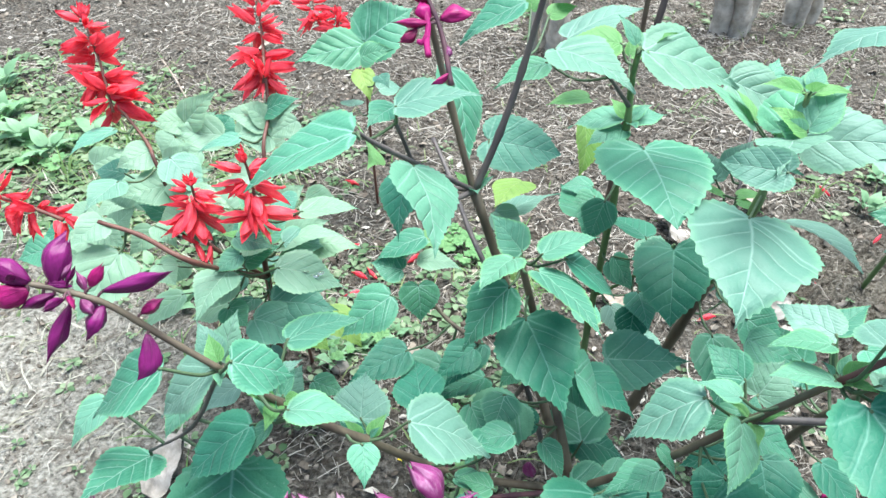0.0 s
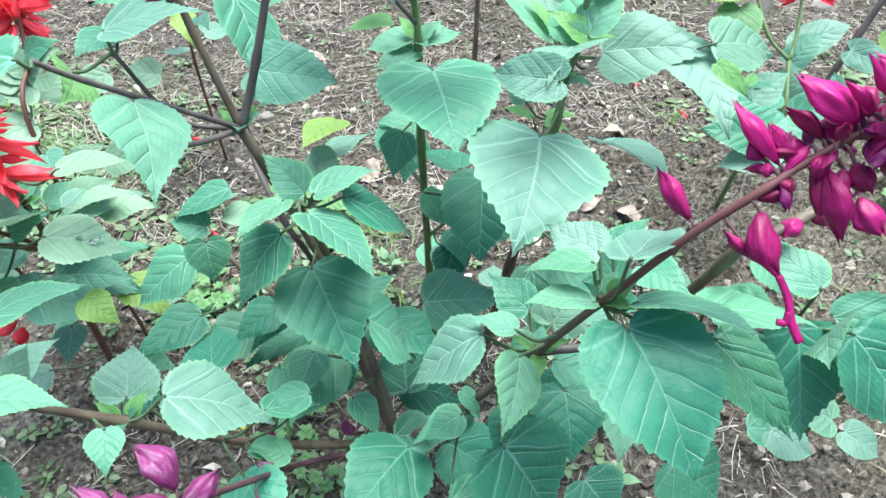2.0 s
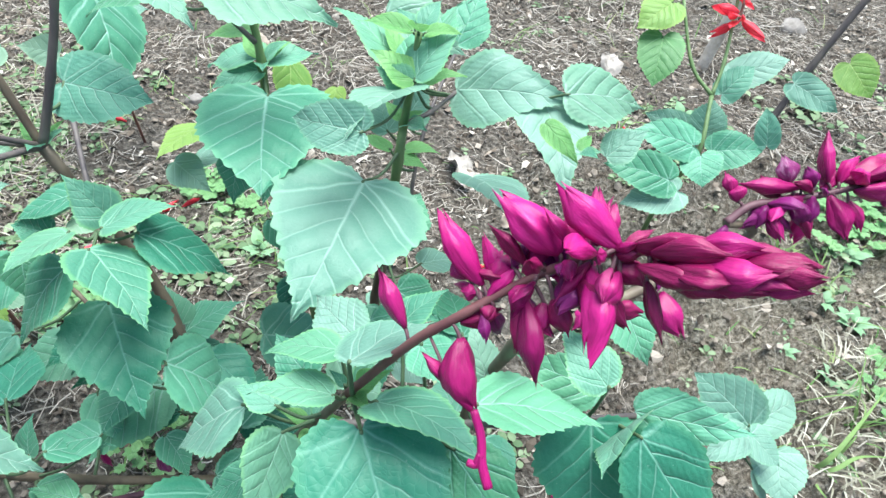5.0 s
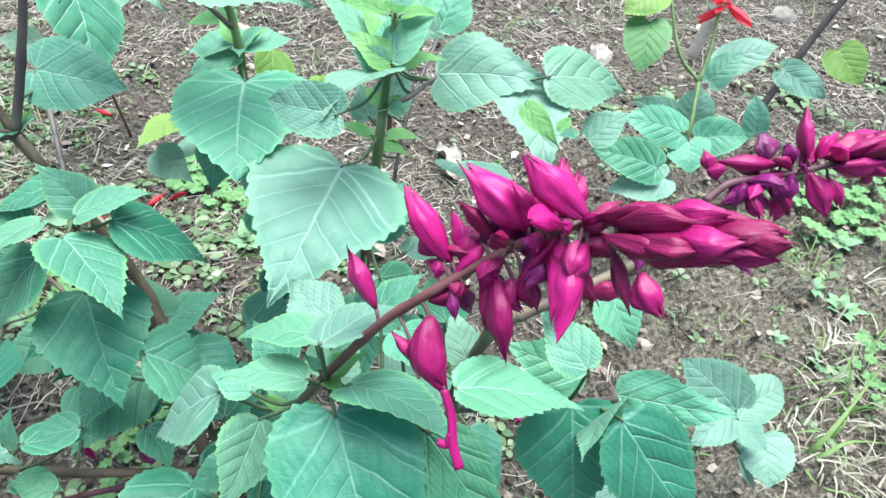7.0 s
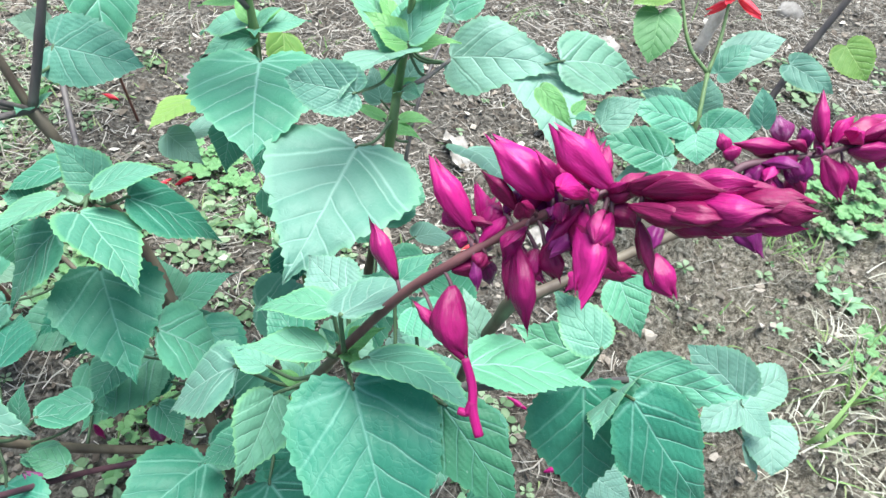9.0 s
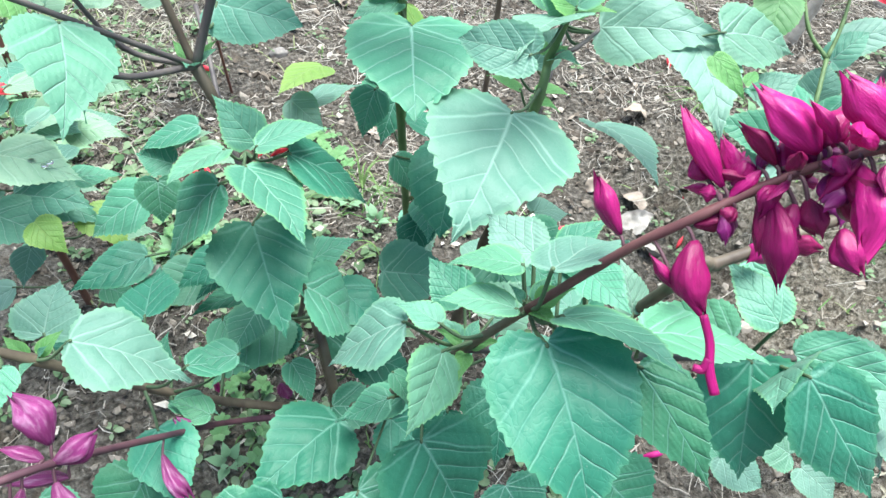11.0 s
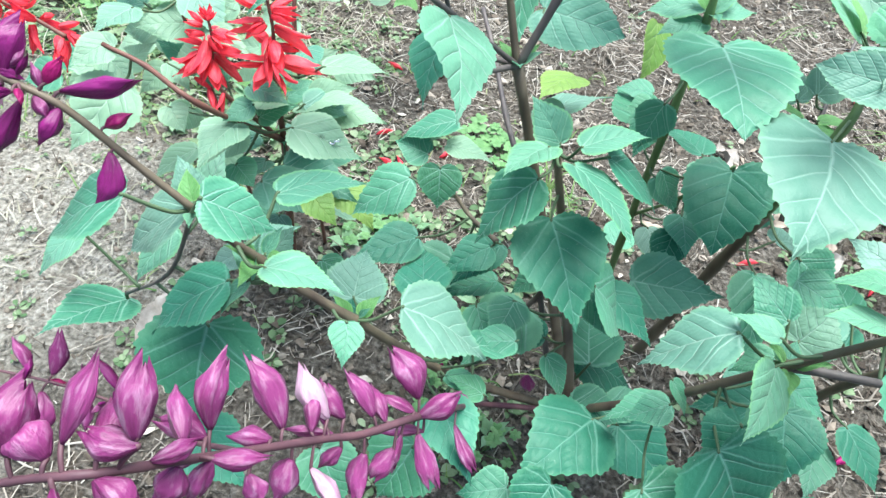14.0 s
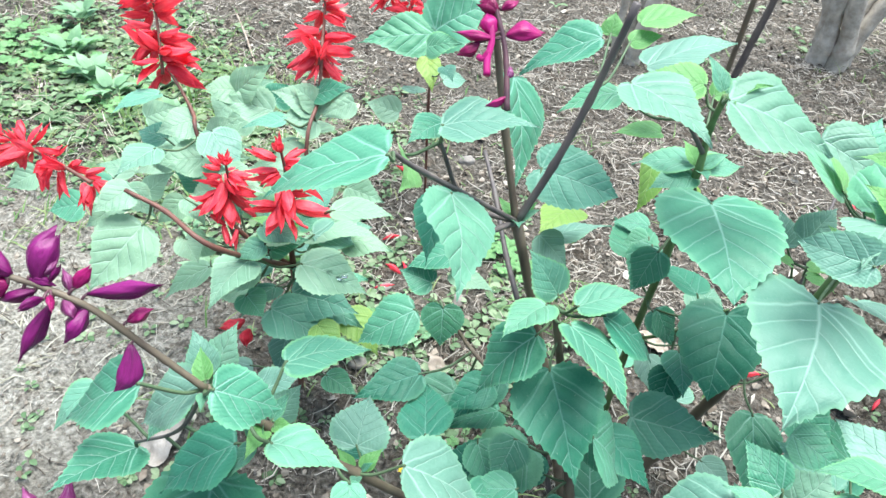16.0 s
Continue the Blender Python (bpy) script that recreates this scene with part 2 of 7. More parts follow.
def soil_material():
    k = Mat("soil", 0.92, 0.15)
    p = k.coords()
    fine, mid, wide = k.noise(160.0, 6.0, p), k.noise(28.0, 5.0, p), k.noise(3.2, 4.0, p)
    grey = k.ramp(fine, (0.3, (0.026, 0.023, 0.019)), (0.5, (0.125, 0.112, 0.092)), (0.72, (0.30, 0.276, 0.236)))
    pale = k.ramp(fine, (0.30, (0.095, 0.090, 0.072)), (0.48, (0.335, 0.318, 0.268)), (0.72, (0.62, 0.595, 0.52)))
    xyz = k.n("SeparateXYZ")
    k.to(p, xyz.inputs[0])
    # trodden bare earth along the west edge of the bed, and a paler strip to the east
    west = k.math("MULTIPLY", k.math("SUBTRACT", -0.26, k.math("ADD", xyz.outputs[0], k.math("MULTIPLY", k.math("SUBTRACT", wide, 0.5), 0.9))), 4.0)
    south = k.math("MULTIPLY", k.math("SUBTRACT", 0.85, xyz.outputs[1]), 4.0)
    edge = k.math("SUBTRACT", 1.5, k.math("ADD", k.math("ABSOLUTE", xyz.outputs[0]), k.math("MULTIPLY", k.math("SUBTRACT", wide, 0.5), 1.4)))
    near = k.math("ADD", xyz.outputs[1], k.math("ADD", 0.6, k.math("MULTIPLY", k.math("SUBTRACT", mid, 0.5), 0.8)))
    within = k.math("MINIMUM", k.math("MULTIPLY", edge, 1.6), k.math("MULTIPLY", near, 1.6))
    south = k.math("MINIMUM", south, within)
    bare = k.math("MINIMUM", k.math("MAXIMUM", k.math("MINIMUM", west, south), 0.0), 1.0)
    east = k.math("MULTIPLY", k.math("SUBTRACT", k.math("ADD", xyz.outputs[0], k.math("MULTIPLY", k.math("SUBTRACT", wide, 0.5), 0.5)), 0.44), 5.0)
    east = k.math("MINIMUM", k.math("MAXIMUM", k.math("MINIMUM", east, south), 0.0), 1.0)
    brown = k.ramp(fine, (0.3, (0.056, 0.048, 0.035)), (0.5, (0.216, 0.194, 0.150)), (0.72, (0.43, 0.40, 0.325)))
    c = k.mix(k.math("MULTIPLY", east, 0.85), k.mix(bare, grey, pale), brown)
    c = k.mix(k.math("MULTIPLY", k.math("GREATER_THAN", mid, 0.58), 0.45), c, (0.12, 0.095, 0.07))
    k.colour(c)
    k.bump(k.math("ADD", fine, k.math("MULTIPLY", mid, 1.6)), 1.0, 0.018)
    return k.m


SOIL = soil_material()


def litter_material(name, stops, rough=0.85, share=0.0):
    k = Mat(name, rough, 0.2)
    c = k.ramp(k.island(), *stops)
    c = k.mix(k.math("MULTIPLY", k.noise(300.0), 0.5), c, tuple(0.5 * v for v in stops[0][1]))
    k.colour(c)
    if share:
        k.translucent(c, share)
    return k.m


STRAW = litter_material("straw", ((0.0, (0.075, 0.058, 0.044)), (0.30, (0.230, 0.200, 0.165)), (0.60, (0.46, 0.415, 0.345)), (1.0, (0.76, 0.715, 0.62))))
CHIP = litter_material("leaf_bits", ((0.0, (0.050, 0.040, 0.031)), (0.45, (0.165, 0.135, 0.104)), (0.78, (0.340, 0.290, 0.230)), (0.92, (0.660, 0.610, 0.518))))
CLOD = litter_material("clods", ((0.0, (0.12, 0.102, 0.080)), (0.5, (0.24, 0.208, 0.168)), (1.0, (0.40, 0.355, 0.295))), 0.95)
WEED = litter_material("weed_leaf", ((0.0, (0.09, 0.17, 0.075)), (0.5, (0.19, 0.29, 0.15)), (1.0, (0.36, 0.45, 0.28))), 0.6, 0.3)
DRY_GRASS = litter_material("dry_grass", ((0.0, (0.28, 0.27, 0.19)), (0.5, (0.46, 0.445, 0.35)), (1.0, (0.66, 0.645, 0.54))), 0.7, 0.3)
GRASS = litter_material("grass_blade", ((0.0, (0.10, 0.22, 0.06)), (0.6, (0.22, 0.34, 0.12)), (1.0, (0.40, 0.42, 0.22))), 0.6, 0.3)


def plain_material(name, a, b, scale, rough=0.8, depth=0.002):
    k = Mat(name, rough, 0.25)
    f = k.noise(scale, 6.0)
    k.colour(k.ramp(f, (0.3, a), (0.7, b)))
    k.bump(f, 0.6, depth)
    return k.m


BARK = plain_material("grey_brown_bark", (0.29, 0.255, 0.21), (0.60, 0.55, 0.47), 45.0, 0.9, 0.006)
STONE = plain_material("pale_stone", (0.14, 0.128, 0.112), (0.29, 0.27, 0.245), 60.0, 0.85)
PALE_DRY = plain_material("bleached_dry_leaf", (0.18, 0.16, 0.135), (0.42, 0.39, 0.35), 70.0, 0.8)
DRY = plain_material("dry_leaf", (0.18, 0.14, 0.105), (0.38, 0.325, 0.265), 70.0, 0.8)


# ---- building helpers ----
def mesh_of(name, verts, faces, mats, uvs=None, smooth=True, slots=None, plan=None):
    me = bpy.data.meshes.new(name)
    me.from_pydata([tuple(v) for v in verts], [], faces)
    for m in mats:
        me.materials.append(m)
    if smooth:
        me.polygons.foreach_set("use_smooth", [True] * len(me.polygons))
    idx = np.empty(len(me.loops), dtype=np.int32)
    me.loops.foreach_get("vertex_index", idx)
    for title, chart in (("UVMap", uvs), ("plan", plan)):
        if chart is not None:
            layer = me.uv_layers.new(name=title)
            layer.data.foreach_set("uv", np.asarray(chart, dtype=np.float32)[idx].ravel())
    if slots is not None:
        me.polygons.foreach_set("material_index", slots)
    me.update()
    return me


def child(name, me, parent, label="", m=None):
    ob = new(name, me)
    ob.parent = parent
    if m is not None:
        ob.matrix_basis = m
    return tagged(ob, label)


def thing(name, place, label, category, group="", kind=""):
    ob = new(name)
    ob.location = place
    ob.empty_display_size = 0.05
    return tagged(ob, label, category, group, kind)


def bend(points, steps=6):
    """A smooth line through points (Catmull-Rom)."""
    p = [Vector(q) for q in points]
    p = [2 * p[0] - p[1], *p, 2 * p[-1] - p[-2]]
    out = []
    for i in range(1, len(p) - 2):
        a, b, c, d = p[i - 1:i + 3]
        for s in range(steps):
            t = s / steps
            out.append(0.5 * (2 * b + (c - a) * t + (2 * a - 5 * b + 4 * c - d) * t * t + (3 * b - a - 3 * c + d) * t ** 3))
    return out + [p[-2]]


def tube_data(line, radii, sides=8, origin=(0, 0, 0), knots=0.0):
    """Rings round a line; radii from its start to its end."""
    o = Vector(origin)
    verts, faces, uvs = [], [], []
    n = len(line)
    side = None
    for i, p in enumerate(line):
        d = (line[min(i + 1, n - 1)] - line[max(i - 1, 0)]).normalized()
        if side is None:
            side = d.orthogonal().normalized()
        side = (side - d * side.dot(d)).normalized()
        up = d.cross(side)
        s = i / (n - 1)
        r = radii[0] + (radii[1] - radii[0]) * s
        if knots and i % 6 == 0:
            r *= 1 + knots
        for j in range(sides):
            a = 2 * math.pi * j / sides
            verts.append(p - o + (side * math.cos(a) + up * math.sin(a)) * r)
            uvs.append((s, j / sides))
    for i in range(n - 1):
        for j in range(sides):
            k = (j + 1) % sides
            faces.append((i * sides + j, i * sides + k, (i + 1) * sides + k, (i + 1) * sides + j))
    faces.append(tuple(range(sides))[::-1])
    faces.append(tuple(range((n - 1) * sides, n * sides)))
    return verts, faces, uvs


class Plant:
    """A plant: an Empty at its root, its stems as lines, and the parts under it."""

    def __init__(self, name, root, label, category, group=""):
        self.ob = thing(name, root, label, category, group)
        self.root = Vector(root)
        self.lines = []

    def stem(self, name, points, radii, mat, label="", steps=6):
        line = bend(points, steps)
        self.lines.append(line)
        v, f, uv = tube_data(line, radii, 8, self.root, 0.22)
        return child(name, mesh_of(name, v, f, [mat], uv), self.ob, label)

    def nearest(self, p):
        return min((q for line in self.lines for q in line), key=lambda q: (q - p).length + 0.6 * max(q.z - p.z, 0))


OVATE = ((0, 0), (-0.01, 0.17), (0.0, 0.40), (0.04, 0.63), (0.11, 0.83), (0.20, 0.96), (0.31, 1.0), (0.44, 0.86), (0.57, 0.63), (0.70, 0.39), (0.81, 0.20), (0.905, 0.07), (1, 0))
HEART = ((0, 0), (-0.075, 0.16), (-0.115, 0.38), (-0.085, 0.63), (0.0, 0.84), (0.12, 0.97), (0.26, 1.0), (0.41, 0.91), (0.56, 0.69), (0.69, 0.445), (0.81, 0.225), (0.905, 0.075), (1, 0))
BROAD = ((0, 0), (-0.075, 0.16), (-0.12, 0.39), (-0.095, 0.65), (-0.01, 0.86), (0.11, 0.98), (0.26, 1.0), (0.42, 0.96), (0.57, 0.84), (0.70, 0.64), (0.82, 0.39), (0.92, 0.15), (1, 0))
EDGE = [[(p.x, p.y) for p in bend([(x, y, 0.0) for x, y in side], 6)] for side in (OVATE, HEART, BROAD)]


def blade(length, width, seed, fold=0.10, arch=0.07, teeth=20, cordate=1.0, nu=90, nv=7, full=0.0):
    """A toothed blade, ovate to heart-shaped: x from base to tip, y across, z up. Each row runs from the midrib to the margin."""
    rnd = random.Random(seed)
    wave, ph, lean = rnd.uniform(0.008, 0.028), rnd.uniform(0, 6.28), rnd.uniform(-0.05, 0.05)
    droop, curl = rnd.uniform(0.0, 0.06), rnd.uniform(0.0, 0.12)
    fold += rnd.uniform(-0.06, 0.10)
    broad = min(1.0, max(full, (width / length - 0.72) * 3.0, 0.12))
    fuller = max(0.0, 2 * full - 1.0)
    verts, faces, uvs, plan = [], [], [], []
    for i in range(nu + 1):
        u = i / nu
        at = u * (len(EDGE[0]) - 1)
        k = min(int(at), len(EDGE[0]) - 2)
        here, ahead = ([EDGE[0][n][c] * (1 - broad) + EDGE[1][n][c] * (broad - fuller) + EDGE[2][n][c] * fuller for c in (0, 1)] for n in (k, k + 1))
        ex, ey = (here[c] + (ahead[c] - here[c]) * (at - k) for c in (0, 1))
        tx, ty = (ahead[0] - here[0]) * length, (ahead[1] - here[1]) * width / 2
        out = Vector((-ty, tx)).normalized()
        ex = ex * cordate if ex < 0 else ex
        mid = u ** 1.35
        step = u * teeth + 0.35 * math.sin(5.0 * u + ph)
        tooth = step % 1.0
        tooth = tooth if tooth < 0.68 else (1 - tooth) * 2.1
        tooth *= (0.7 + 0.6 * ((math.floor(step) * 7 + seed) % 5) / 4) * min(1.0, 6 * u) * min(1.0, 5 * (1 - u))
        for j in range(-nv, nv + 1):
            v = j / nv
            av = abs(v)
            ux, uy = mid + (ex - mid) * av ** 1.15, ey * v
            x, y = length * ux, width / 2 * uy + lean * length * math.sin(math.pi * max(0.0, ux)) * 0.5
            if av == 1.0:
                x += 0.046 * width * tooth * out.x + 0.008 * length * tooth
                y += 0.046 * width * tooth * out.y * v
            along = min(1.0, max(0.0, ux))
            z = fold * abs(width / 2 * uy) + arch * length * 4 * along * (1 - along) - droop * length * uy * uy * 0.6 - curl * length * max(0.0, along - 0.6) ** 1.5
            z += wave * length * math.sin(ph + 8 * ux + 2.0 * v) * av * av
            z += (0.026 * noise.noise((2.6 * ux + seed, 1.3 * uy, 0.37 * seed)) + 0.008 * noise.noise((9 * ux + seed, 4 * uy, 0.7 * seed))) * length * min(1, 5 * along)
            verts.append((x, y, z))
            uvs.append((u, (v + 1) / 2))
            plan.append((ux, (uy + 1) / 2))
    w = 2 * nv + 1
    for i in range(nu):
        for j in range(2 * nv):
            faces.append((i * w + j, (i + 1) * w + j, (i + 1) * w + j + 1, i * w + j + 1))
    return verts, faces, uvs, plan


count = [0]


def understory(plant, n, seed, low, high, size, mats):
    """Lower leaves that stand out all round from a plant's stems."""
    rnd = random.Random(seed)
    spots = [p for line in plant.lines for p in line if low < p.z < high]
    for i in range(n):
        p = rnd.choice(spots)
        a = rnd.uniform(0, 6.28)
        out = Vector((math.cos(a), math.sin(a), 0))
        ln = size * rnd.uniform(0.6, 1.2)
        b = p + out * rnd.uniform(0.015, 0.05) + Vector((0, 0, rnd.uniform(-0.01, 0.02)))
        t = b + out * ln + Vector((0, 0, -ln * rnd.uniform(0.0, 0.6)))
        leaf(plant, b, t, ln * rnd.uniform(0.66, 0.82), (0.3 * out.x + rnd.uniform(-0.3, 0.3), 0.3 * out.y + rnd.uniform(-0.5, 0.1), 1.0), mats[i % len(mats)])


def leaf(plant, base, tip, width, normal, mat=None, label="", stalk=True, fold=0.10, arch=0.07, stalk_mat=None, full=0.0):
    """One leaf from base to tip whose upper face looks along normal, with its stalk to the nearest stem."""
    count[0] += 1
    b, t, n = Vector(base), Vector(tip), Vector(normal)
    x = (t - b).normalized()
    z = (n - x * n.dot(x)).normalized()
    y = z.cross(x)
    m = Matrix((x, y, z)).transposed().to_4x4()
    m.translation = b - plant.root
    v, f, uv, plan = blade((t - b).length, width, count[0], fold, arch, full=full)
    ob = child("leaf", mesh_of("leaf", v, f, [mat or LEAF], uv, plan=plan), plant.ob, label, m)
    ob.color = (min(1.0, (t - b).length / 0.1), 0.0, 0.0, 1.0)
    if stalk and plant.lines:
        q = plant.nearest(b)
        far = (q - b).length
        if 0.004 < far < 0.075:
            # the stalk sags a little under the leaves before it turns up to the blade
            inner = b - q
            c1 = q + inner * 0.5 - Vector((0, 0, 0.09 * far)) - z * min(0.004, 0.2 * far)
            line = [m.inverted() @ (p - plant.root) for p in bend([q, c1, b, b + x * (t - b).length * 0.015 - z * 0.0008], 5)]
            pv, pf, puv = tube_data(line, (0.0012, 0.0007) if far < 0.06 else (0.0010, 0.0006), 6)
            child("stalk", mesh_of("stalk", pv, pf, [stalk_mat or PETIOLE], puv), ob)
    return ob


def sprout(plant, place, n, size, seed):
    """A tuft of small new leaves at a node."""
    rnd = random.Random(seed)
    p = Vector(place)
    for i in range(n):
        a = 2.4 * i + rnd.uniform(-0.4, 0.4)
        out = Vector((math.cos(a), math.sin(a), rnd.uniform(0.1, 0.9))).normalized()
        ln = size * rnd.uniform(0.55, 1.1)
        b = p + out * 0.004
        leaf(plant, b, b + out * ln, ln * rnd.uniform(0.42, 0.6), (-0.6 * out.x, -0.6 * out.y - 0.3, 1.0), LEAF_LIME if (i + seed) % 2 else LEAF_YOUNG, fold=0.35)


def bladder(length, width, seed, pointed=1.0, ribs=5, around=20, along=14):
    """A papery keeled calyx along x: swollen, creased, and either drawn to a point or, with a low pointed, open and ragged."""
    rnd = random.Random(seed)
    twist, sag = rnd.uniform(-0.9, 0.9), rnd.uniform(-0.13, 0.13)
    flat, gape = rnd.uniform(0.5, 0.92), rnd.uniform(-0.20, 0.12)
    dent, belly = rnd.uniform(0, 6.28), rnd.uniform(0.9, 1.1)
    longer = rnd.uniform(0.0, 0.16)
    verts, faces, uvs = [], [], []
    for i in range(along + 1):
        s = i / along
        r = width / 2 * math.sin(math.pi * (0.05 + (0.885 if pointed > 0.5 else 0.74) * s ** belly)) ** 0.8
        close = max(0.0, (s - 0.6) / 0.4) * (1.0 if pointed > 0.5 else 0.3)
        for j in range(around):
            a = 2 * math.pi * j / around
            ridge = (1 - abs(math.sin(0.5 * ribs * a + twist * s))) ** 1.4
            lump = noise.noise((2.2 * s + seed, 1.3 * math.cos(a), 1.3 * math.sin(a))) + 0.6 * noise.noise((6 * s + seed, 3.5 * math.cos(a), 3.5 * math.sin(a)))
            rr = r * (0.86 + 0.26 * ridge * math.sin(math.pi * min(1, s + 0.1)) + 0.06 * math.sin(2 * a + dent + 3 * s) + 0.20 * lump)
            up = math.sin(a)
            x = length * (s + 0.05 * s ** 4 * (2 - pointed) * math.sin(5 * a + dent) - s ** 3 * (0.08 * math.cos(a) ** 2 + longer * (0.5 - 0.5 * up)) - 0.05 * s ** 6 * math.cos(a) ** 2)
            y = rr * math.cos(a) * flat * (1 - 0.55 * close)
            z = rr * up * (1 - (0.30 - gape) * close) + sag * length * math.sin(math.pi * s)
            verts.append((x, y, z))
            uvs.append((s, j / around))
    for i in range(along):
        for j in range(around):
            k = (j + 1) % around
            faces.append((i * around + j, i * around + k, (i + 1) * around + k, (i + 1) * around + j))
    faces.append(tuple(range(around))[::-1])
    return verts, faces, uvs


def frame_along(b, t, roll=0.0):
    x = (t - b).normalized()
    y = x.cross(Vector((0, 0, 1)))
    y = y.normalized() if y.length > 0.05 else Vector((0, 1, 0))
    m = Matrix((x, y, x.cross(y))).transposed().to_4x4()
    return m @ Matrix.Rotation(roll, 4, "X")


class Spike:
    """A flower stalk under a plant, with calyces set along it."""

    def __init__(self, plant, points, radii, mat, label=""):
        self.plant = plant
        self.line = bend(points, 8)
        v, f, uv = tube_data(self.line, radii, 8, plant.root, 0.12)
        self.ob = child("flower_spike", mesh_of("flower_spike", v, f, [mat], uv), plant.ob, label)

    def calyx(self, base, tip, width, mat, pedicel=True, pointed=1.0, name="calyx", ragged=False):
        count[0] += 1
        b, t = Vector(base), Vector(tip)
        m = frame_along(b, t, random.Random(count[0]).uniform(0, 3.1))
        m.translation = b - self.plant.root
        v, f, uv = bladder((t - b).length, width, count[0], pointed if not ragged or t.z > b.z - 0.004 or count[0] % 3 == 0 else 0.3)
        slots = [0] * len(f)
        if pedicel:
            q = min(self.line, key=lambda p: (p - b).length)
            if (q - b).length > 0.002:
                inv = m.inverted()
                line = [inv @ (p - self.plant.root) for p in bend([q, (q + b) / 2 + Vector((0, 0, 0.001)), b, b + (t - b) * 0.05], 3)]
                pv, pf, puv = tube_data(line, (0.0006, 0.0008), 6)
                k = len(v)
                v, uv = list(v) + pv, uv + puv
                f = f + [tuple(i + k for i in g) for g in pf]
                slots += [1] * len(pf)
        return child(name, mesh_of(name, v, f, [mat, STEM_PURPLE], uv, True, slots), self.ob, "", m)

    def scatter(self, n, seed, first, last, size, mats):
        """Small calyces and bracts crowded round a stretch of the stalk."""
        rnd = random.Random(seed)
        for i in range(n):
            p = self.line[int(len(self.line) * rnd.uniform(first, last))]
            d = Vector((rnd.uniform(-1, 1), rnd.uniform(-1, 1), rnd.uniform(-1, 0.9))).normalized()
            b = p + d * rnd.uniform(0.002, 0.006)
            ln = size * rnd.uniform(0.6, 1.15)
            self.calyx(b, b + d * ln, ln * rnd.uniform(0.36, 0.5), mats[i % len(mats)])

    def corolla(self, base, tip, width, mat):
        """A long tube that hangs out of a calyx, with a hooked lip and a hairy end."""
        b, t = Vector(base), Vector(tip)
        d = t - b
        s = d.cross(Vector((0, 1, 0.3))).normalized() * d.length
        line = bend([b, b + d * 0.35 + s * 0.03, b + d * 0.68 - s * 0.02, t], 6)
        v, f, uv = tube_data(line, (width * 0.42, width * 0.5), 10, self.plant.root)
        k = len(v)
        lip = bend([b + d * 0.56, b + d * 0.68 - s * 0.10, b + d * 0.64 - s * 0.21], 4)
        v2, f2, uv2 = tube_data(lip, (width * 0.52, width * 0.38), 8, self.plant.root)
        v, uv = v + v2, uv + uv2
        f += [tuple(i + k for i in g) for g in f2]
        child("corolla", mesh_of("corolla", v, f, [mat], uv), self.ob, "bright magenta tubular petal")

    def buds(self, start, end, girth, n, mat):
        """A tight cone of overlapping buds towards the end of the spike."""
        a, e = Vector(start), Vector(end)
        ax = (e - a).normalized()
        s1 = ax.orthogonal().normalized()
        s2 = ax.cross(s1)
        rnd = random.Random(n)
        for i in range(n):
            s = i / n
            ang = i * 2.4 + rnd.uniform(-0.3, 0.3)
            out = s1 * math.cos(ang) + s2 * math.sin(ang)
            r = girth * (0.20 + 0.26 * math.sin(math.pi * (0.30 + 0.66 * s)))
            b = a + (e - a) * s * 0.74 + out * r * 0.35
            ln = (e - a).length * (0.50 - 0.22 * s)
            t = b + ax * ln + out * r * 0.50 * (1 - 0.75 * s)
            self.calyx(b, t, girth * (0.56 - 0.22 * s), mat[i % len(mat)], False, 1.4, "bud")


def floret_mesh(k):
    """A scarlet flower: two keeled, streaked lips round a short throat, more or less agape."""
    rnd = random.Random(40 + k)
    length, width, gape = rnd.uniform(0.022, 0.030), rnd.uniform(0.0072, 0.0098), rnd.uniform(0.08, 0.55)
    v, f, uv = [], [], []
    for side in (1, -1):
        o, ln = len(v), length * (1.0 if side > 0 else rnd.uniform(0.8, 0.95))
        split = 0.0 if side > 0 else 0.10
        for i in range(11):
            s = i / 10
            h = width / 2 * math.sin(math.pi * (0.10 + 0.90 * s ** 0.9)) ** 0.75
            for j in range(-4, 5):
                w = j / 4
                x = ln * (s - split * s ** 4 * (1 - abs(w)) - 0.03 * s * w * w)
                z = side * (0.0006 + 0.0030 * math.sin(math.pi * min(1.0, s + 0.12)) * (1 - w * w) + gape * ln * max(0.0, s - 0.35) ** 1.5) - 0.05 * ln * s * s
                z += 0.0006 * noise.noise((6 * s + k, 3 * w, side)) + side * 0.0007 * (1 - abs(w)) ** 3
                v.append((x, h * w, z))
                uv.append((s, (w + 1) / 2 * 0.5 + (0.5 if side > 0 else 0.0)))
        for i in range(10):
            for j in range(8):
                q = o + i * 9 + j
                f.append((q, q + 9, q + 10, q + 1))
    return mesh_of("floret", v, f, [SCARLET], uv)


FLORETS = [floret_mesh(k) for k in range(10)]


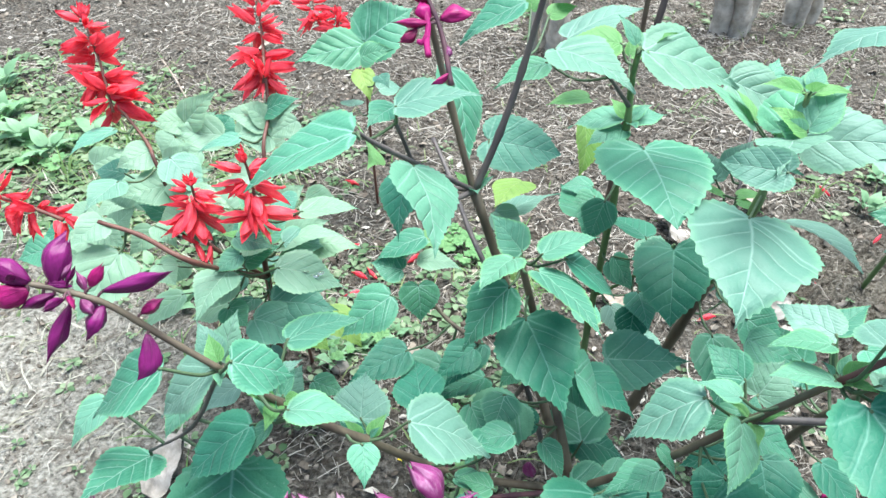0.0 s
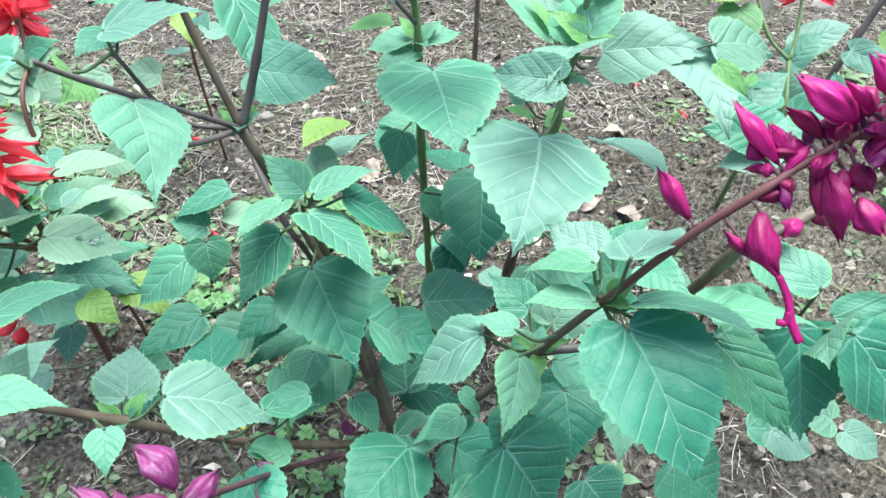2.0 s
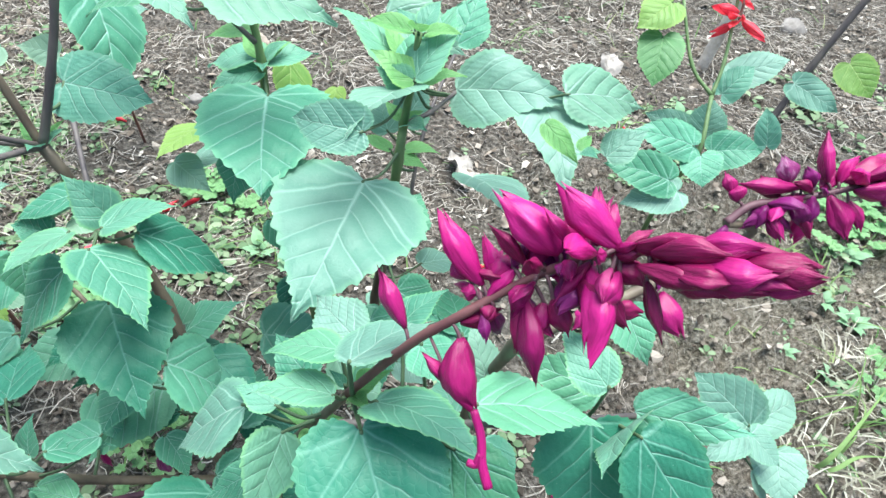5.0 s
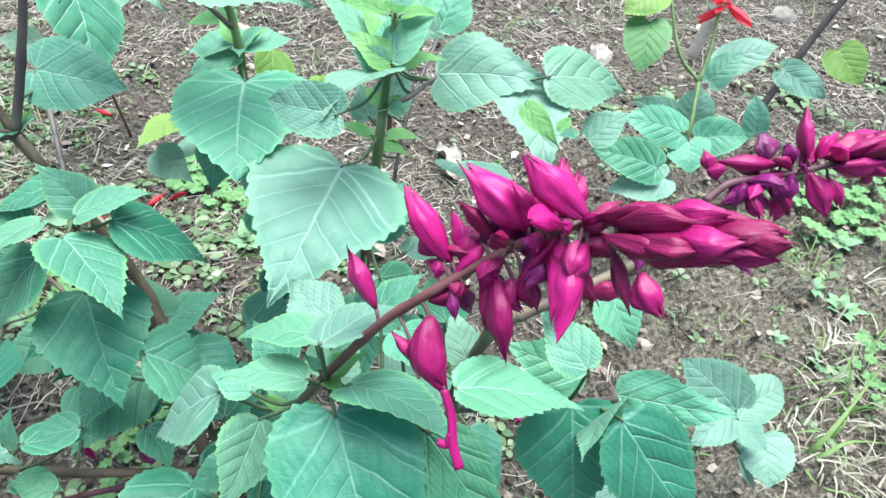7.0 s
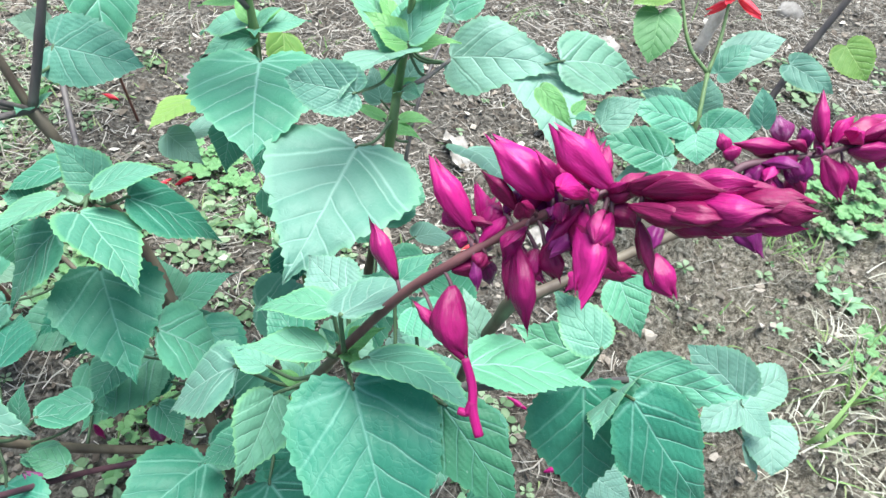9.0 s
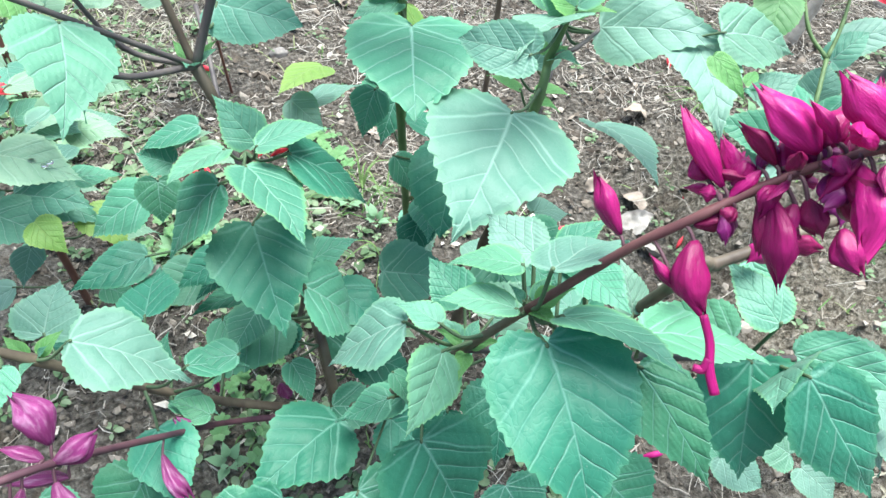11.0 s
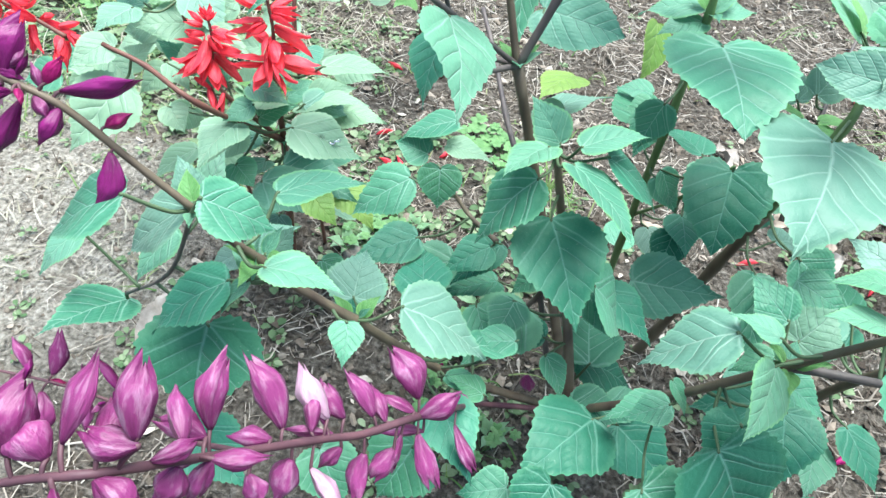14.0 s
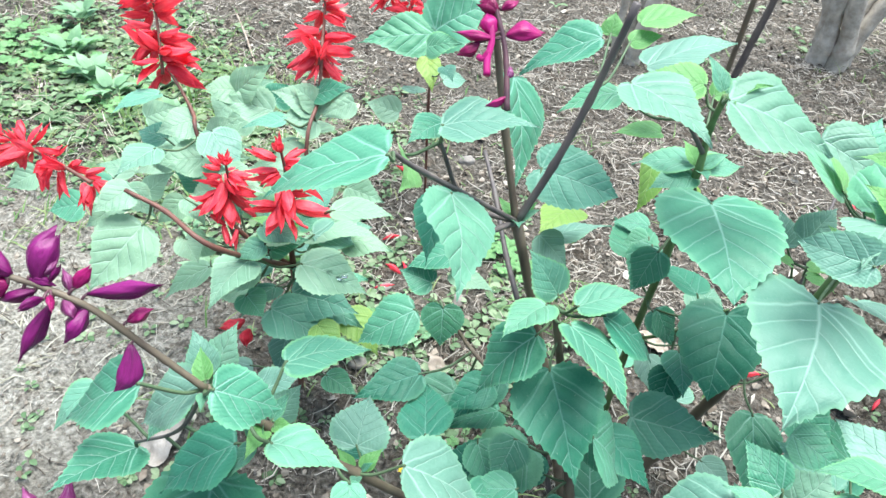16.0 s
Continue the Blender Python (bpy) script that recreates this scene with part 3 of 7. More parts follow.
def red_spike(plant, foot, top, n, spread=1.0, size=1.0, label="scarlet flower spike with whorls of inflated calyces", hang=0.32):
    """A scarlet spike: loose whorls of long flowers that stand out and droop, and a knot of short buds at the tip."""
    a, e = Vector(foot), Vector(top)
    sp = Spike(plant, [a, (a + e) / 2 + Vector((0.002, 0.001, 0)), e], (0.0016, 0.0010), STEM_RED, label)
    ax = (e - a).normalized()
    s1 = ax.orthogonal().normalized()
    s2 = ax.cross(s1)
    rnd = random.Random(int(1000 * abs(a.x)) + n)
    whorls = max(2, round((e - a).length / 0.0155))
    for w in range(whorls):
        s = (w + 0.25) / whorls
        each = rnd.choice((5, 7, 8, 9)) if s < 0.7 else 7
        for i in range(each):
            ang = 6.283 * (i + 0.5 * (w % 2)) / each + rnd.uniform(-0.7, 0.7)
            out = s1 * math.cos(ang) + s2 * math.sin(ang)
            rise = -0.30 + 1.15 * s * s + rnd.uniform(-0.9, 0.8)
            d = (out * spread * 1.35 + ax * rise + Vector((0, 0, -hang * (1.2 - s) * rnd.uniform(0.5, 2.0)))).normalized()
            b = a + (e - a) * (s + rnd.uniform(-0.5, 0.5) / whorls) + out * 0.004
            k = size * 1.14 * (1.0 - 0.38 * s * s) * rnd.uniform(0.62, 1.28)
            m = Matrix.Translation(b - plant.root) @ frame_along(b, b + d, rnd.uniform(-1.5, 1.5)) @ Matrix.Scale(k, 4)
            child("floret", FLORETS[rnd.randrange(10)], sp.ob, "", m)
    for i in range(5):
        d = (ax + s1 * rnd.uniform(-0.8, 0.8) + s2 * rnd.uniform(-0.8, 0.8)).normalized()
        b = e - ax * 0.003
        m = Matrix.Translation(b - plant.root) @ frame_along(b, b + d, rnd.uniform(-1.5, 1.5)) @ Matrix.Scale(size * 0.55, 4)
        child("floret", FLORETS[(1, 5, 7)[i % 3]], sp.ob, "", m)
    return sp


# ---- ground ----
def ground_height(x, y):
    near = max(0.0, 1.0 - max(abs(x - 0.15) / 6.0, abs(y - 0.9) / 6.0))
    z = 0.016 * noise.noise((x * 2.3, y * 2.3, 0.0)) + 0.009 * noise.noise((x * 8.0, y * 8.0, 4.0))
    z += 0.010 * noise.noise((x * 20.0, y * 20.0, 9.0)) + 0.007 * abs(noise.noise((x * 42.0, y * 42.0, 2.0)))
    lump = min(1.0, max(0.0, (x - 0.40) / 0.12)) * min(1.0, max(0.0, (0.95 - y) / 0.2))
    z += lump * (0.052 * abs(noise.noise((x * 24.0, y * 24.0, 5.0))) + 0.026 * abs(noise.noise((x * 58.0, y * 58.0, 6.0))) - 0.010)
    return z * near


def spread(lo, hi, step, far):
    mid = list(np.arange(lo, hi + 1e-6, step))
    out, d = [], step
    p = hi
    while p < far:
        d *= 1.5
        p += d
        out.append(p)
    left, d, p = [], step, lo
    while p > -far:
        d *= 1.5
        p -= d
        left.append(p)
    return left[::-1] + mid + out


gx, gy = spread(-1.3, 1.5, 0.0065, 400.0), spread(0.1, 1.9, 0.0065, 400.0)
gv = [(x, y, ground_height(x, y)) for y in gy for x in gx]
gw = len(gx)
gf = [(j * gw + i, j * gw + i + 1, (j + 1) * gw + i + 1, (j + 1) * gw + i) for j in range(len(gy) - 1) for i in range(gw - 1)]
tagged(new("ground", mesh_of("ground", gv, gf, [SOIL])), "dry grey-brown crumbly garden soil", "ground", kind="structure")


# ---- litter, clods and weeds on the ground ----
def straw_litter(n, seed):
    rnd = random.Random(seed)
    verts, faces = [], []
    while n:
        x, y = rnd.uniform(-1.3, 1.6), 0.15 + 2.1 * rnd.random() ** 1.15
        bare = x < -0.24 + 0.25 * noise.noise((x * 3, y * 3, 1)) and y < 0.95 or x > 0.50 and y < 0.85
        clump = 0.50 + 1.1 * noise.noise((x * 6, y * 6, 7))
        if math.hypot((x - 0.15) / 1.45, (y - 1.0) / 1.2) + 0.25 * noise.noise((x * 4, y * 4, 2)) > 0.80 + 0.25 * rnd.random():
            continue
        if y < 0.5 and rnd.random() < 0.55:
            continue
        if rnd.random() > (0.17 if bare and x < 0 else 0.08 if bare else clump):
            continue
        n -= 1
        ln = rnd.choice((0.006, 0.009, 0.012, 0.016, 0.022, 0.030, 0.044)) * rnd.uniform(0.5, 1.25)
        r = rnd.choice((0.0003, 0.0004, 0.0005, 0.0005 if bare else 0.0008)) * rnd.uniform(0.8, 1.2)
        a, tilt = rnd.uniform(0, 6.28), rnd.uniform(-0.25, 0.4)
        dx, dy = math.cos(a), math.sin(a)
        bow = rnd.gauss(0, 0.13) * ln
        k = len(verts)
        for s in (0.0, 0.5, 1.0):
            off = bow * (1 - (2 * s - 1) ** 2)
            px, py = x + dx * ln * (s - 0.5) - dy * off, y + dy * ln * (s - 0.5) + dx * off
            pz = ground_height(px, py) + r + 0.001 + max(0.0, tilt * ln * s) + rnd.uniform(0, 0.003)
            verts += [(px - dy * r, py + dx * r, pz), (px + dy * r, py - dx * r, pz), (px, py, pz + 1.4 * r)]
        for s in (0, 3):
            for i in range(3):
                j = (i + 1) % 3
                faces.append((k + s + i, k + s + j, k + s + 3 + j, k + s + 3 + i))
    return mesh_of("straw_litter", verts, faces, [STRAW], None, False)


tagged(new("straw_litter", straw_litter(44000, 5)), "scattered pale dry straw and stalks on soil", "straw", kind="stuff")

def chips(n, seed):
    """Torn bits of dead leaf and bark, flat and tilted every way."""
    rnd = random.Random(seed)
    verts, faces = [], []
    for _ in range(n):
        x, y = rnd.uniform(-1.25, 1.55), 0.15 + 2.0 * rnd.random()
        if (x < -0.3 and y < 0.9 or x > 0.5 and y < 0.9) and rnd.random() < 0.88 or noise.noise((x * 5, y * 5, 3)) < -0.28:
            continue
        r = 0.0018 + 0.0075 * rnd.random() ** 2
        z = ground_height(x, y) + 0.002 + 0.4 * r
        m = Euler((rnd.gauss(0, 0.5), rnd.gauss(0, 0.5), rnd.uniform(0, 6.28))).to_matrix()
        k, sides, ell = len(verts), rnd.randint(4, 6), rnd.uniform(0.35, 1.0)
        for i in range(sides):
            a = 6.28 * i / sides
            q = r * rnd.uniform(0.6, 1.25)
            verts.append(Vector((x, y, z)) + m @ Vector((q * math.cos(a), q * ell * math.sin(a), rnd.uniform(-0.25, 0.25) * r)))
        verts.append(Vector((x, y, z)) + m @ Vector((0, 0, 0.3 * r)))
        faces += [(k + i, k + (i + 1) % sides, k + sides) for i in range(sides)]
    return mesh_of("leaf_litter", verts, faces, [CHIP], None, False)


tagged(new("leaf_litter", chips(15000, 6)), "crumbled brown dead leaf bits on soil", "leaf litter", kind="stuff")

ICO = bmesh.new()
bmesh.ops.create_icosphere(ICO, subdivisions=1, radius=1.0)
ICO_V = [v.co.copy() for v in ICO.verts]
ICO_F = [tuple(v.index for v in f.verts) for f in ICO.faces]
ICO.free()


def clods(n, seed):
    rnd = random.Random(seed)
    verts, faces = [], []
    for _ in range(n):
        x, y = rnd.uniform(-1.35, 1.7), rnd.uniform(0.12, 2.3)
        if x < -0.3 and y < 0.8 and rnd.random() < 0.25:
            continue
        r = 0.0012 + ((0.0058 if x > 0.42 and y < 1.0 else 0.0042) * rnd.random() ** 4 if x > -0.25 else 0.0022 * rnd.random() ** 3)
        sx, sy, sz = (rnd.uniform(0.7, 1.3) * r for _ in range(3))
        z = ground_height(x, y) + 0.35 * sz
        a, k = rnd.uniform(0, 6.28), len(verts)
        ca, sa = math.cos(a), math.sin(a)
        for v in ICO_V:
            q = 1 + rnd.uniform(-0.42, 0.42)
            vx, vy = v.x * sx * q, v.y * sy * q
            verts.append((x + ca * vx - sa * vy, y + sa * vx + ca * vy, z + v.z * sz * q))
        faces += [tuple(i + k for i in f) for f in ICO_F]
    return mesh_of("soil_clods", verts, faces, [CLOD], None, False)


tagged(new("soil_clods", clods(27000, 3)), "small grey-brown crumbs and clods of dry soil", "soil", kind="stuff")


def seedling(verts, faces, x, y, rnd, size, leaves):
    z0 = ground_height(x, y)
    for i in range(leaves):
        a = i * 2.4 + rnd.uniform(-0.4, 0.4)
        ln = size * rnd.uniform(0.6, 1.1)
        w, h = ln * rnd.uniform(0.28, 0.42), size * rnd.uniform(0.15, 0.9)
        dx, dy = math.cos(a), math.sin(a)
        k = len(verts)
        r0 = 0.25 * ln
        for s, q in ((0.0, 0.15), (0.35, 0.9), (0.7, 0.95), (1.0, 0.3)):
            px, py = x + dx * (r0 + ln * s), y + dy * (r0 + ln * s)
            pz = z0 + 0.002 + h * (0.4 + 0.9 * s - 0.8 * s * s)
            verts += [(px - dy * w * q, py + dx * w * q, pz + 0.15 * w), (px, py, pz - 0.1 * w), (px + dy * w * q, py - dx * w * q, pz + 0.15 * w)]
        for s in range(3):
            for c in range(2):
                faces.append((k + 3 * s + c, k + 3 * s + 3 + c, k + 3 * s + 4 + c, k + 3 * s + 1 + c))
        t = len(verts)
        verts += [(x - 0.0006, y, z0), (x + 0.0006, y, z0), (x + dx * r0, y + dy * r0, z0 + 0.002 + 0.4 * h)]
        faces.append((t, t + 1, t + 2))


def weeds(patches, seed, name):
    rnd = random.Random(seed)
    verts, faces = [], []
    for cx, cy, rad, n, size in patches:
        for _ in range(n):
            a, r = rnd.uniform(0, 6.28), rad * math.sqrt(rnd.random())
            seedling(verts, faces, cx + r * math.cos(a), cy + 0.8 * r * math.sin(a), rnd, size * rnd.uniform(0.5, 1.3), rnd.randint(3, 7))
    return mesh_of(name, verts, faces, [WEED], None, True)


WEED_PATCHES = [
    (-0.78, 1.08, 0.22, 90, 0.022), (-0.95, 1.35, 0.25, 60, 0.02), (-0.52, 0.98, 0.16, 60, 0.018), (-0.10, 0.57, 0.06, 30, 0.012),
    (0.02, 0.50, 0.08, 30, 0.012), (0.86, 0.62, 0.10, 9, 0.013), (0.76, 0.40, 0.12, 10, 0.012), (0.11, 0.62, 0.10, 20, 0.014),
    (0.70, 0.90, 0.14, 24, 0.016), (0.05, 0.30, 0.12, 40, 0.012), (0.3, 0.33, 0.12, 30, 0.011), (-0.25, 0.40, 0.1, 16, 0.012),
    (1.1, 0.95, 0.22, 40, 0.018), (0.1, 1.0, 0.8, 130, 0.009), (-0.4, 0.6, 0.4, 130, 0.008), (0.7, 0.6, 0.3, 30, 0.008), (0.0, 0.5, 0.3, 50, 0.009), (-0.45, 1.0, 0.35, 160, 0.012), (-0.3, 0.75, 0.15, 40, 0.016), (0.3, 1.9, 0.5, 40, 0.02), (1.2, 1.7, 0.4, 40, 0.02), (0.6, 0.5, 0.25, 8, 0.012),
    (-0.65, 0.98, 0.28, 170, 0.016), (-0.45, 0.84, 0.20, 120, 0.014), (-0.04, 0.67, 0.12, 50, 0.014), (-0.32, 0.88, 0.12, 50, 0.014), (-0.75, 1.2, 0.3, 120, 0.018),
]
tagged(new("weed_seedlings", weeds(WEED_PATCHES, 8, "weed_seedlings")), "small light-green weed seedlings in bare soil", "weeds", kind="stuff")


def grass(patches, seed, mat):
    rnd = random.Random(seed)
    verts, faces = [], []
    for cx, cy, rad, n, size in patches:
        for _ in range(n):
            a, r = rnd.uniform(0, 6.28), rad * math.sqrt(rnd.random())
            x, y = cx + r * math.cos(a), cy + r * math.sin(a)
            ln, h, b = size * rnd.uniform(0.5, 1.2), rnd.uniform(0.3, 0.9), rnd.uniform(0, 6.28)
            dx, dy, k = math.cos(b), math.sin(b), len(verts)
            z0 = ground_height(x, y)
            for s in (0.0, 0.35, 0.7, 1.0):
                w = 0.0013 * (1 - 0.85 * s)
                out, up = ln * s * (1 - h * 0.5), ln * h * s * (1.2 - 0.75 * s)
                verts += [(x + dx * out - dy * w, y + dy * out + dx * w, z0 + up), (x + dx * out + dy * w, y + dy * out - dx * w, z0 + up)]
            for s in range(3):
                faces.append((k + 2 * s, k + 2 * s + 1, k + 2 * s + 3, k + 2 * s + 2))
    return mesh_of("grass_blades", verts, faces, [mat], None, True)


GRASS_PATCHES = [
    (-0.55, 0.95, 0.4, 420, 0.045), (-0.2, 1.0, 0.4, 200, 0.035), (0.2, 0.8, 0.6, 160, 0.03), (0.75, 0.55, 0.3, 30, 0.04),
    (-0.55, 1.0, 0.2, 130, 0.07), (-0.8, 1.15, 0.25, 110, 0.06), (0.75, 0.36, 0.1, 14, 0.07), (0.80, 0.60, 0.04, 30, 0.06), (0.55, 1.5, 0.4, 90, 0.07),
    (1.0, 1.6, 0.4, 90, 0.07), (0.72, 0.95, 0.1, 24, 0.05), (0.1, 0.66, 0.06, 26, 0.07), (1.0, 0.5, 0.2, 20, 0.06), (0.05, 0.36, 0.12, 30, 0.05), (-0.25, 0.5, 0.15, 24, 0.05),
    (-0.65, 0.96, 0.32, 650, 0.048), (-0.40, 0.88, 0.18, 260, 0.042), (-0.85, 1.25, 0.3, 300, 0.06),
]
tagged(new("grass_blades", grass(GRASS_PATCHES, 4, GRASS)), "thin yellow-green grass blades in sparse tufts", "grass", kind="stuff")
DRY_PATCHES = [(-0.42, 0.86, 0.16, 260, 0.06), (-0.30, 0.98, 0.14, 160, 0.055), (-0.62, 0.92, 0.16, 160, 0.055), (-0.22, 0.74, 0.09, 60, 0.045), (-0.48, 0.52, 0.10, 60, 0.035), (-0.36, 0.44, 0.05, 50, 0.03), (0.92, 0.46, 0.12, 60, 0.040), (0.86, 0.36, 0.10, 90, 0.040), (0.66, 0.28, 0.08, 15, 0.035), (0.79, 0.42, 0.07, 110, 0.045), (0.70, 0.30, 0.09, 130, 0.045), (0.75, 0.36, 0.08, 60, 0.045)]
tagged(new("dry_grass", grass(DRY_PATCHES, 14, DRY_GRASS)), "tangled straw-yellow dry grass on the soil", "grass", kind="stuff")


# ---- the purple-flowered plant in the middle ----
purple_plant = Plant("salvia_plant", (0.112, 0.310, 0.0), "leafy purple-flowered salvia with dark branching stems", "plant", "salvias")
purple_plant.stem("main_stem", [(0.112, 0.310, -0.02), (0.106, 0.293, 0.134), (0.080, 0.345, 0.240), (0.055, 0.352, 0.335)], (0.0050, 0.0024), STEM_BROWN, "dark brown woody stem")
purple_plant.stem("branch", [(0.106, 0.293, 0.134), (0.066, 0.385, 0.230), (0.023, 0.393, 0.365)], (0.0042, 0.0034), STEM_BROWN)
purple_plant.stem("branch", [(0.023, 0.393, 0.363), (0.006, 0.404, 0.425), (-0.012, 0.418, 0.500), (-0.016, 0.425, 0.560)], (0.0026, 0.0018), STEM_BROWN, "green-brown upright stem")
purple_plant.stem("branch", [(0.023, 0.393, 0.365), (0.039, 0.400, 0.408), (0.052, 0.408, 0.451), (0.064, 0.408, 0.511)], (0.0028, 0.0020), STEM_DARK, "dark purple forked stem")
purple_plant.stem("branch", [(0.023, 0.393, 0.365), (-0.034, 0.333, 0.436), (-0.047, 0.318, 0.455)], (0.0018, 0.0012), STEM_DARK)
purple_plant.stem("branch", [(0.098, 0.335, 0.100), (0.060, 0.395, 0.215), (0.038, 0.395, 0.282), (0.022, 0.428, 0.303), (0.006, 0.474, 0.325), (-0.008, 0.512, 0.339)], (0.0026, 0.0017), STEM_DARK, "thin dark purple upright stem")
purple_plant.stem("branch", [(0.023, 0.393, 0.365), (-0.004, 0.350, 0.385), (-0.018, 0.345, 0.415)], (0.0022, 0.0012), STEM_DARK)
purple_plant.stem("branch", [(0.023, 0.393, 0.365), (-0.012, 0.385, 0.380), (-0.030, 0.370, 0.432)], (0.0020, 0.0012), STEM_DARK)
purple_plant.stem("branch", [(0.106, 0.293, 0.134), (0.015, 0.273, 0.189), (-0.049, 0.248, 0.271), (-0.076, 0.238, 0.306), (-0.092, 0.232, 0.331), (-0.105, 0.225, 0.354), (-0.114, 0.221, 0.373)], (0.0034, 0.0018), STEM_BROWN)
purple_plant.stem("branch", [(0.106, 0.293, 0.134), (0.148, 0.260, 0.225), (0.181, 0.233, 0.314), (0.201, 0.215, 0.371)], (0.0036, 0.0019), STEM_BROWN)
purple_plant.stem("branch", [(0.181, 0.233, 0.314), (0.265, 0.224, 0.322), (0.344, 0.222, 0.326)], (0.0026, 0.0014), STEM_DARK)
purple_plant.stem("branch", [(0.030, 0.360, 0.240), (0.004, 0.392, 0.235), (-0.022, 0.400, 0.270)], (0.0020, 0.0012), STEM_BROWN)
purple_plant.stem("branch", [(-0.114, 0.221, 0.373), (-0.150, 0.238, 0.300), (-0.189, 0.246, 0.262)], (0.0013, 0.0009), STEM_DARK)

leaf(purple_plant, (-0.018, 0.341, 0.419), (-0.004, 0.283, 0.395), 0.046, (0.57, -0.19, 0.80), LEAF_DULL, "dusty grey-green leaf")
leaf(purple_plant, (-0.021, 0.389, 0.386), (-0.031, 0.351, 0.352), 0.037, (-0.48, -0.51, 0.72), LEAF_DEEP)
leaf(purple_plant, (0.059, 0.326, 0.302), (0.083, 0.268, 0.266), 0.061, (0.18, -0.45, 0.87), LEAF_DEEP)
leaf(purple_plant, (0.062, 0.323, 0.350), (0.099, 0.277, 0.335), 0.044, (0.49, 0.13, 0.86), LEAF_YOUNG)
leaf(purple_plant, (0.048, 0.337, 0.349), (0.022, 0.304, 0.348), 0.030, (-0.23, 0.17, 0.96), LEAF_YOUNG)
leaf(purple_plant, (0.058, 0.368, 0.329), (0.033, 0.380, 0.355), 0.028, (0.30, -0.71, 0.63), LEAF_YOUNG)
leaf(purple_plant, (0.066, 0.336, 0.353), (0.106, 0.348, 0.359), 0.030, (-0.19, 0.08, 0.98), LEAF_YOUNG)
leaf(purple_plant, (0.083, 0.337, 0.348), (0.126, 0.346, 0.303), 0.045, (0.71, 0.12, 0.69), LEAF_DEEP)
leaf(purple_plant, (0.045, 0.325, 0.334), (0.014, 0.305, 0.292), 0.041, (-0.61, -0.44, 0.66), LEAF)
leaf(purple_plant, (0.039, 0.379, 0.174), (-0.008, 0.351, 0.174), 0.039, (-0.08, 0.13, 0.99), LEAF_DEEP)
leaf(purple_plant, (0.050, 0.329, 0.213), (0.035, 0.291, 0.206), 0.032, (-0.08, -0.15, 0.99), LEAF)
leaf(purple_plant, (0.091, 0.298, 0.279), (0.121, 0.306, 0.221), 0.048, (0.89, -0.12, 0.45), LEAF)
leaf(purple_plant, (-0.019, 0.390, 0.275), (-0.017, 0.373, 0.250), 0.032, (0.05, -0.83, 0.56), LEAF)
leaf(purple_plant, (-0.044, 0.420, 0.235), (-0.091, 0.402, 0.200), 0.045, (-0.39, -0.51, 0.77), LEAF)
leaf(purple_plant, (-0.088, 0.254, 0.358), (-0.047, 0.275, 0.356), 0.033, (-0.06, 0.21, 0.98), LEAF_YOUNG)
leaf(purple_plant, (-0.047, 0.305, 0.462), (-0.112, 0.304, 0.425), 0.054, (-0.50, -0.01, 0.87), LEAF)
leaf(purple_plant, (-0.049, 0.358, 0.428), (-0.042, 0.318, 0.432), 0.029, (0.85, 0.22, 0.48), LEAF_LIME)
leaf(purple_plant, (-0.029, 0.365, 0.446), (0.024, 0.366, 0.454), 0.038, (-0.15, -0.10, 0.98), LEAF_PALE)
leaf(purple_plant, (-0.031, 0.389, 0.434), (-0.048, 0.361, 0.433), 0.024, (0.11, -0.10, 0.99), LEAF)
leaf(purple_plant, (-0.021, 0.244, 0.296), (0.032, 0.246, 0.255), 0.048, (0.61, 0.01, 0.79), LEAF_PALE)
leaf(purple_plant, (-0.081, 0.211, 0.352), (-0.042, 0.207, 0.347), 0.028, (0.15, 0.26, 0.95), LEAF_YOUNG)
leaf(purple_plant, (-0.100, 0.205, 0.397), (-0.076, 0.220, 0.368), 0.029, (0.78, -0.05, 0.63), LEAF)
leaf(purple_plant, (-0.048, 0.228, 0.296), (-0.045, 0.204, 0.287), 0.019, (0.20, -0.35, 0.92), LEAF)
leaf(purple_plant, (-0.109, 0.227, 0.317), (-0.148, 0.205, 0.289), 0.038, (-0.46, -0.26, 0.85), LEAF_DEEP)
leaf(purple_plant, (-0.189, 0.246, 0.257), (-0.213, 0.199, 0.278), 0.041, (0.14, 0.35, 0.93), LEAF)
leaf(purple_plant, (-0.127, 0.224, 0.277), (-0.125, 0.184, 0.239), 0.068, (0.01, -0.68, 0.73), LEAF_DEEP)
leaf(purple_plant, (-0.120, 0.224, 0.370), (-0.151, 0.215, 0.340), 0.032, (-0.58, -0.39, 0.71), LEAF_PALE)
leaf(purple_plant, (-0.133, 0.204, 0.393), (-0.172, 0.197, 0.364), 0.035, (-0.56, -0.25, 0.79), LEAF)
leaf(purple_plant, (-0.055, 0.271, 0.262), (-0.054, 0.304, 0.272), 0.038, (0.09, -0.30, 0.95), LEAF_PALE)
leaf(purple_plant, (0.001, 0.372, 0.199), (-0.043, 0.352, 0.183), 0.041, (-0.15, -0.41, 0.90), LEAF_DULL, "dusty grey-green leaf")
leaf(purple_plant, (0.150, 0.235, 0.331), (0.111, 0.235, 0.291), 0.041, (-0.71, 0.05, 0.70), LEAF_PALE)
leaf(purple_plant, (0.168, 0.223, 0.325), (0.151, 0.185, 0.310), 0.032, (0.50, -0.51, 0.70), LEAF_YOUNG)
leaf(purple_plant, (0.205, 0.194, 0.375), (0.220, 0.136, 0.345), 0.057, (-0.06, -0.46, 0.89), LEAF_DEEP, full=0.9)
